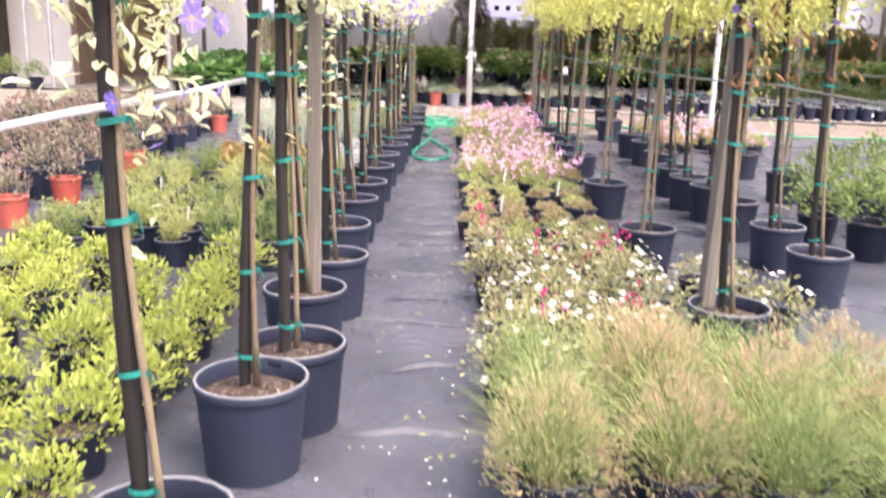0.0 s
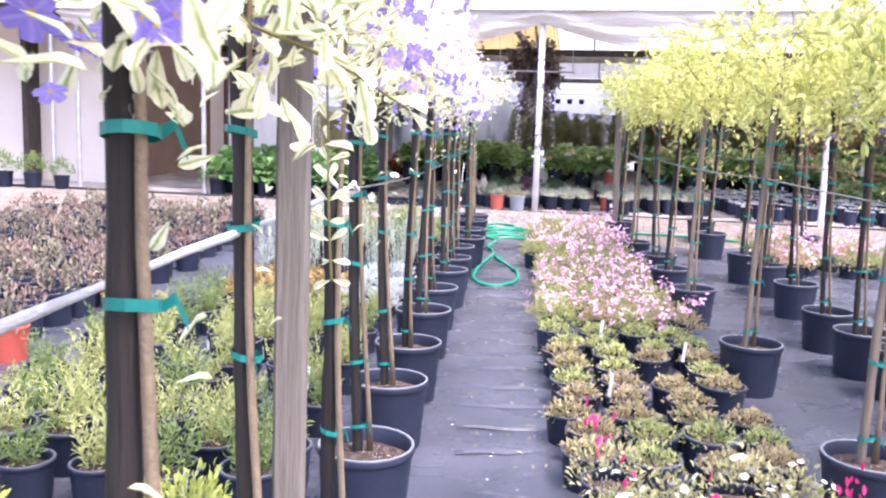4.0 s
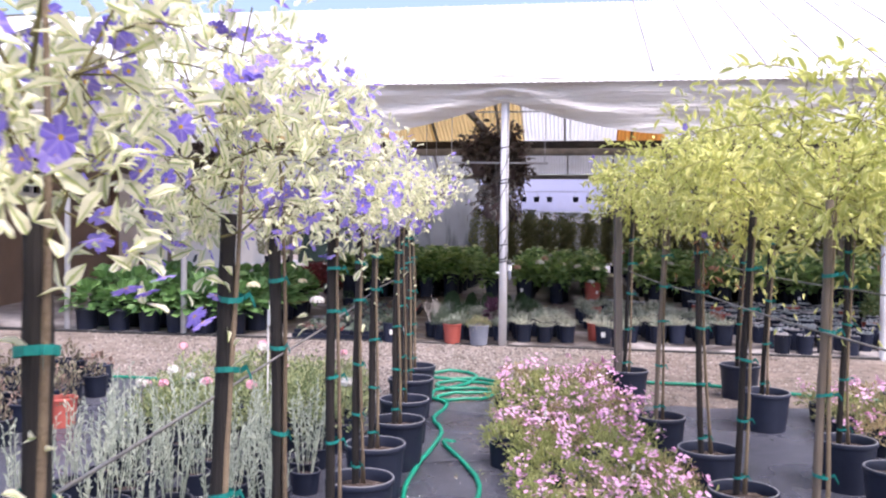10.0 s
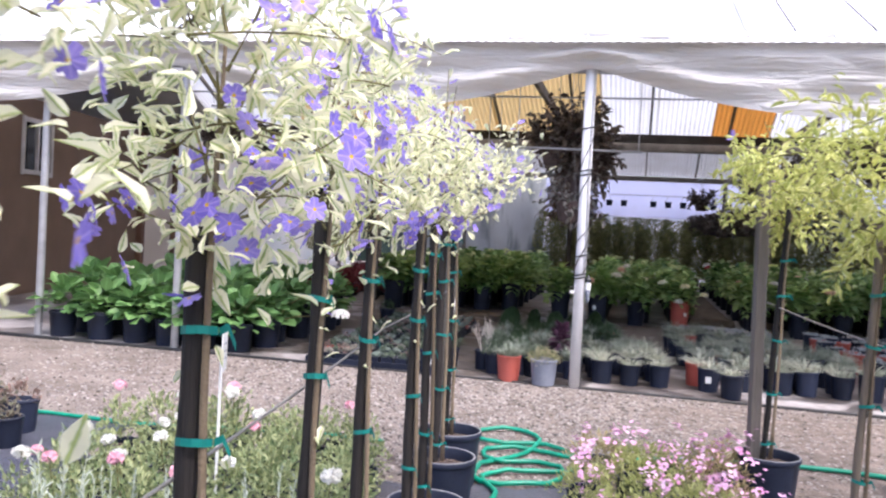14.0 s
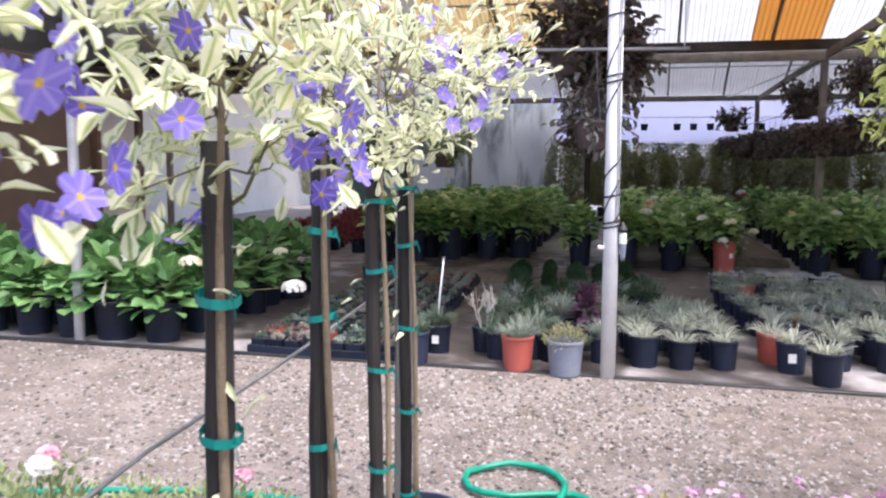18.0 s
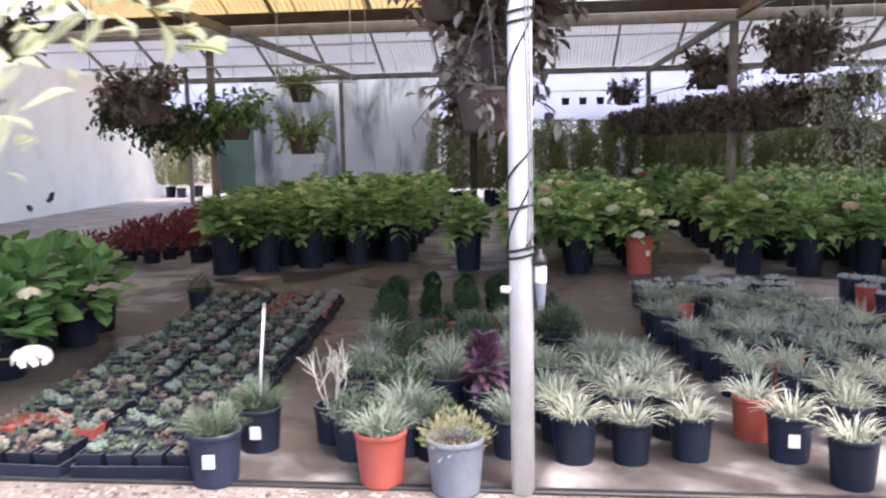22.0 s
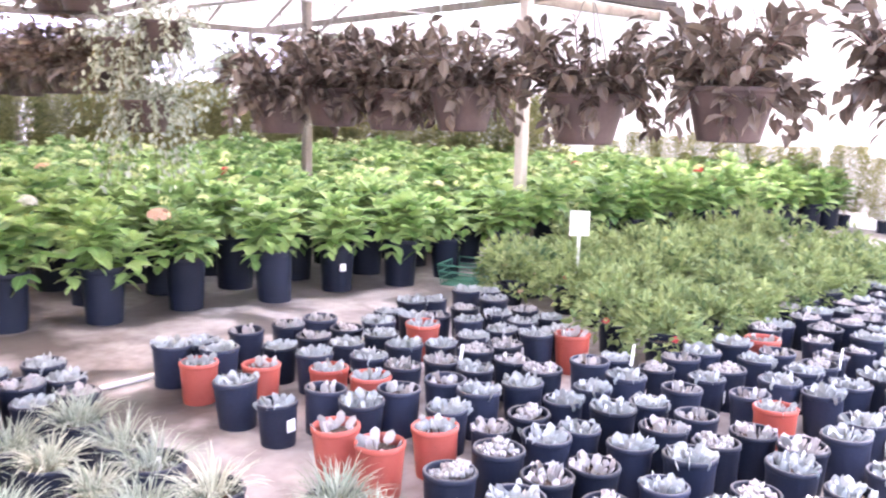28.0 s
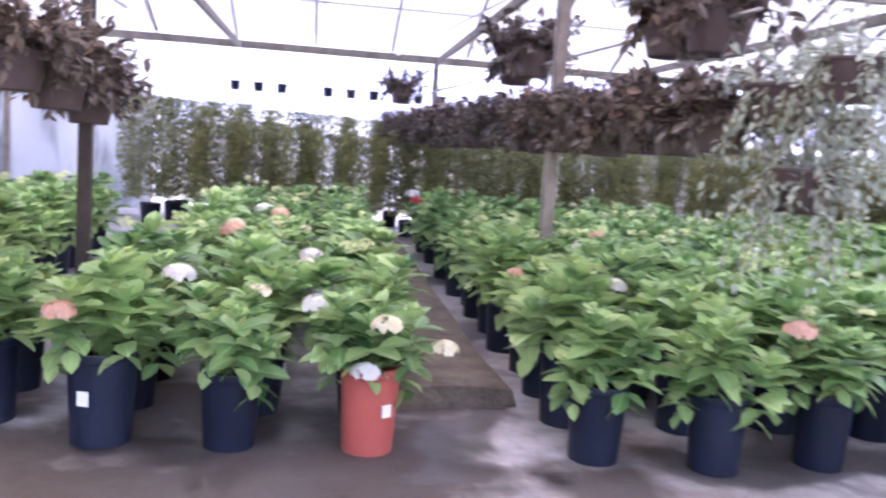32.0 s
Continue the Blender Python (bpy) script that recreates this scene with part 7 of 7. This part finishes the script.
def gravel():
    rng = np.random.default_rng(9)
    n = 32000
    x = rng.normal(size=n) * 2.5
    y = 12.7 + rng.random(n) * 3.3 - 0.12 * x
    y = np.where(y > 15.6 - 0.12 * (x - 0.38), 13 + rng.random(n) * 2.3, y)
    s = 0.006 + 0.017 * rng.random(n) ** 2.0
    base = np.array([(1, 0, 0), (-.5, .87, 0), (-.5, -.87, 0), (.4, .3, .55), (-.5, .1, .5), (.1, -.5, .45)])
    faces = [(0, 1, 3), (1, 4, 3), (1, 2, 4), (2, 5, 4), (2, 0, 5), (0, 3, 5), (3, 4, 5)]
    a = rng.random(n) * 6.283
    j = base[None] * (0.7 + 0.6 * rng.random((n, 6, 1)))
    c, si = np.cos(a)[:, None], np.sin(a)[:, None]
    V = np.stack([(j[..., 0] * c - j[..., 1] * si) * s[:, None] + x[:, None], (j[..., 0] * si + j[..., 1] * c) * s[:, None] + y[:, None], j[..., 2] * s[:, None] + np.interp(y, (10.2, 15.7, 18.5), (0, .277, .315))[:, None] - 0.001], -1)
    F = [tuple(q + k * 6 for q in f) for k in range(n) for f in faces]
    solid("gravel_stones", mesh_of("gravel_stones", V.reshape(-1, 3), F, M_STONE), None, "loose pale and brown gravel stones", "gravel", kind="stuff")


gravel()


def petals():
    """White petals and a few dry leaves dropped on the path."""
    rng = np.random.default_rng(31)
    n = 420
    y = 2.3 + 10 * rng.random(n) ** 1.1
    x = np.where(rng.random(n) < 0.55, 0.1 - np.abs(rng.normal(size=n)) * 0.13, -0.45 + 0.6 * rng.random(n))
    P = np.stack([x, y, np.interp(y, (10.2, 15.7), (0, 0.277)) + 0.022], 1)
    D = np.concatenate([rng.normal(size=(n, 2)), np.zeros((n, 1))], 1)
    U = np.array([0, 0, 1.0]) + rng.normal(size=P.shape) * 0.25
    solid("fallen_petals", scatter("fallen_petals", SMALL, P[:110], D[:110], U[:110], 0.018, 0.012, FL_WHITE), None, "white petals dropped on the black fabric path", "petals", kind="stuff")
    solid("fallen_leaves", scatter("fallen_leaves", LEAF, P[300:], D[300:], U[300:], 0.035, 0.014, LF_WISP), None, "dry tan leaves dropped on the path", "leaves", kind="stuff")


petals()


def sign(x, y, h, tilt, label, w=0.15):
    t = thing("plant_sign", label, "sign", "", pose(x, y, ground_z(y), 0, 0, tilt))
    part("stick", box(0, 0, h / 2, 0.022, 0.012, h, 0.002), M_CARD, t)
    part("card", box(0, -0.012, h - 0.02, w, 0.006, max(0.19, w * 0.85), 0.001), M_CARD, t)
    for k in range(3):
        part("print_line", box(0, -0.0165, h + 0.02 - 0.035 * k, 0.08 - 0.02 * (k % 2), 0.002, 0.004, 0), M_GREYPOT, t)


sign(-1.51, 11.77, 0.95, 102, "white paper sign on a white stick among the roses")
sign(-2.3, 30.2, 1.2, 0, "white sign on a stick among the hydrangeas", 0.27)
sign(6.74, 18.96, 0.72, -48, "white sign on a short stick among the lacy plants")


def support_post(x, y, top, lean, material, label):
    t = solid("support_post", box(0, 0, top / 2, 0.064, 0.064, top, 0.006), material, label, "post", "timber posts in the tree rows")
    t.matrix_basis = pose(x, y, ground_z(y), 0, lean, 8)


M_POSTWOOD = mat("weathered_post_wood", (0.1, 0.088, 0.075), (0.26, 0.23, 0.2), rough=0.85, scale=14, fine=100, bump=0.6, grain=0.06)
support_post(1.2, 3.86, 2.0, 1.5, M_POSTWOOD, "weathered grey timber post holding the row wire")
support_post(-0.56, 13.03, 2.2, 0.3, M_POSTWOOD, "weathered brown timber post at the end of the tree row")
support_post(1.3, 13.05, 1.9, -1.0, M_POSTWOOD, "weathered grey timber post at the end of the tree row")
x0, y0, x1, y1 = 3.26, 19.52, 3.68, 19.54
solid("white_stick", beam_between((x0, y0, ground_z(y0) + 0.026), (x1, y1, ground_z(y1) + 0.026), 0.03, 0.02, 0.003), M_CARD, "white plastic strip lying on the floor", "strip")


def wire_basket(x, y):
    """A green plastic mesh basket on the floor."""
    t = thing("mesh_basket", "green plastic mesh basket on the floor by the post", "basket", "", pose(x, y, ground_z(y) + 0.014, 0, 0, 20))
    for z, k in ((0.006, 0.86), (0.06, 0.9), (0.12, 0.95), (0.18, 1.0)):
        ring = [(k * 0.24 * c[0], k * 0.17 * c[1], z) for c in ((-1, -1), (0, -1.03), (1, -1), (1, 0), (1, 1), (0, 1.03), (-1, 1), (-1, 0), (-1, -1))]
        part("hoop", tube(ring, 0.007 if z > 0.1 else 0.005, 5), M_MESH, t)
    for i in range(9):
        f = -1 + i / 4
        for s in (-1, 1):
            part("rib", tube([(f * 0.206, s * 0.146, 0.004), (f * 0.24, s * 0.17, 0.18)], 0.004, 4), M_MESH, t)
    part("base_sheet", box(0, 0, 0.003, 0.41, 0.29, 0.004, 0), M_MESH, t)


M_MESH = mat("green_mesh_plastic", (0.02, 0.12, 0.08), (0.08, 0.26, 0.19), rough=0.5, bump=0.1)
wire_basket(6.85, 20.2)
stick = thing("marker_stick", "thin white stick standing in a small pot", "stick", "", pose(-0.83, 16.23, ground_z(16.23)))
part("shaft", tube([(0, 0, 0.17), (0.02, 0, 0.45), (0.045, 0, 0.7)], 0.007, 6), M_CARD, stick, smooth=True)
part("tip", box(0.045, 0, 0.705, 0.018, 0.012, 0.03, 0.002), M_WOOD, stick, "worn brown tip")


def bed_tag(x, y, z, turn):
    t = thing("plant_tag", "small white plastic tag stuck in a pot", "tag", "plant tags in the beds", pose(x, y, ground_z(y), 0, 6, turn))
    part("blade", box(0, 0, z - 0.05, 0.018, 0.002, 0.12, 0), M_CARD, t)


rng = np.random.default_rng(77)
for bx, by in ((-1.2, 4.8), (-1.7, 5.6), (-1.1, 6.2), (-2.2, 6.6), (-1.5, 7.4), (-3.5, 6.2), (-3.9, 7.5), (-3.4, 9.6), (0.4, 6.3), (0.9, 7.0), (0.5, 7.6), (0.7, 9.2), (0.9, 10.4), (0.5, 11.6), (2.2, 17.2), (2.8, 18.0), (4.6, 18.2), (5.3, 17.6), (6.1, 16.8)):
    bed_tag(bx, by, 0.27 + 0.05 * rng.random(), rng.uniform(-50, 50))
support_post(-0.58, 3.82, 2.1, 0.5, M_POSTWOOD, "thick cracked grey timber post holding the white rope")


# torn places low in the side wall film
M_TEAR = mat("torn_dark_film", (0.02, 0.02, 0.018), (0.06, 0.055, 0.05), rough=0.8, bump=0.1)
for y, z, w, h, turn in ((31.4, 0.72, 0.42, 0.16, 28), (30.35, 0.56, 0.26, 0.12, -20)):
    ring = [(0.05, w * 0.5 * math.cos(a) * (1 + 0.25 * math.sin(3 * a)), h * 0.5 * math.sin(a) * (1 + 0.3 * math.cos(5 * a))) for a in np.linspace(0, 2 * math.pi, 17)[:-1]]
    back = [(q[0] - 0.03, q[1] * 0.9, q[2] * 0.9) for q in ring]
    F = [tuple(range(16)), tuple(range(31, 15, -1))] + [(i, 16 + i, 16 + (i + 1) % 16, (i + 1) % 16) for i in range(16)]
    solid("trim_tear", (ring + back, F), M_TEAR, "dark ragged tear in the white film wall", kind="structure").matrix_basis = pose(-8.46, y, z, turn, 0, 0)


# a green shade net hung behind the end of the greenhouse
M_NET = mat("dark_green_net", (0.006, 0.018, 0.015), (0.014, 0.038, 0.032), rough=0.8, scale=2, fine=120, bump=0.4)
film_wall((-6.9, 39.6), (-4.4, 39.3), 0.3, 2.4, M_NET, "backdrop_net", "dark green shade net behind the greenhouse", fold=0.1, n=30, seed=21)


# small empty pots hooked along a rail by the back wall
rail = thing("hanging_rail", "thin rail under the back eave with small black pots", "rail", "hanging rails")
part("rail_pipe", tube([(1.6 + 0.42 * i, 33.6 - 0.12 * 0.42 * i, 2.98) for i in range(17)], 0.012, 6), M_GALV, rail, smooth=True)
for f in (0.0, 3.3, 6.6):
    part("rail_rod", tube([(1.65 + f, 33.59 - 0.12 * f, 2.98), (1.65 + f, 33.59 - 0.12 * f, 3.7)], 0.005, 5), M_GALV, rail)
cup = thing("hanging_pot", "small empty black pot hooked on the back rail", "pot", "small pots on the back rail")
part("cup", pot_mesh("cup", 0.1, 0.17, M_POT), None, cup)
part("hook", tube([(0.095, 0, 0.165), (0.03, 0, 0.26), (0, 0, 0.33)], 0.005, 5), M_WIRE, cup)
for i, k in enumerate((0, 1, 2, 4, 5, 6, 7, 8, 9, 11, 12, 13, 15)):
    m = pose(1.75 + 0.42 * k, 33.58 - 0.05 * k, 2.64, 0, 0, 40 * i)
    if i == 0:
        cup.matrix_basis = m
    else:
        copy_thing(cup, m)
lone = potted("herb_pot", "small dark herb in a black pot standing apart on the floor", "plant", "herbs at the entry", 0.11, 0.2, M_POT, [("foliage", mound(np.random.default_rng(811), SMALL, 150, 0.1, 0.14, 0.19, 0.04, 0.3, LF_DARK, 0.9))])
lone.matrix_basis = stand(-2.04, 19.73, 20)
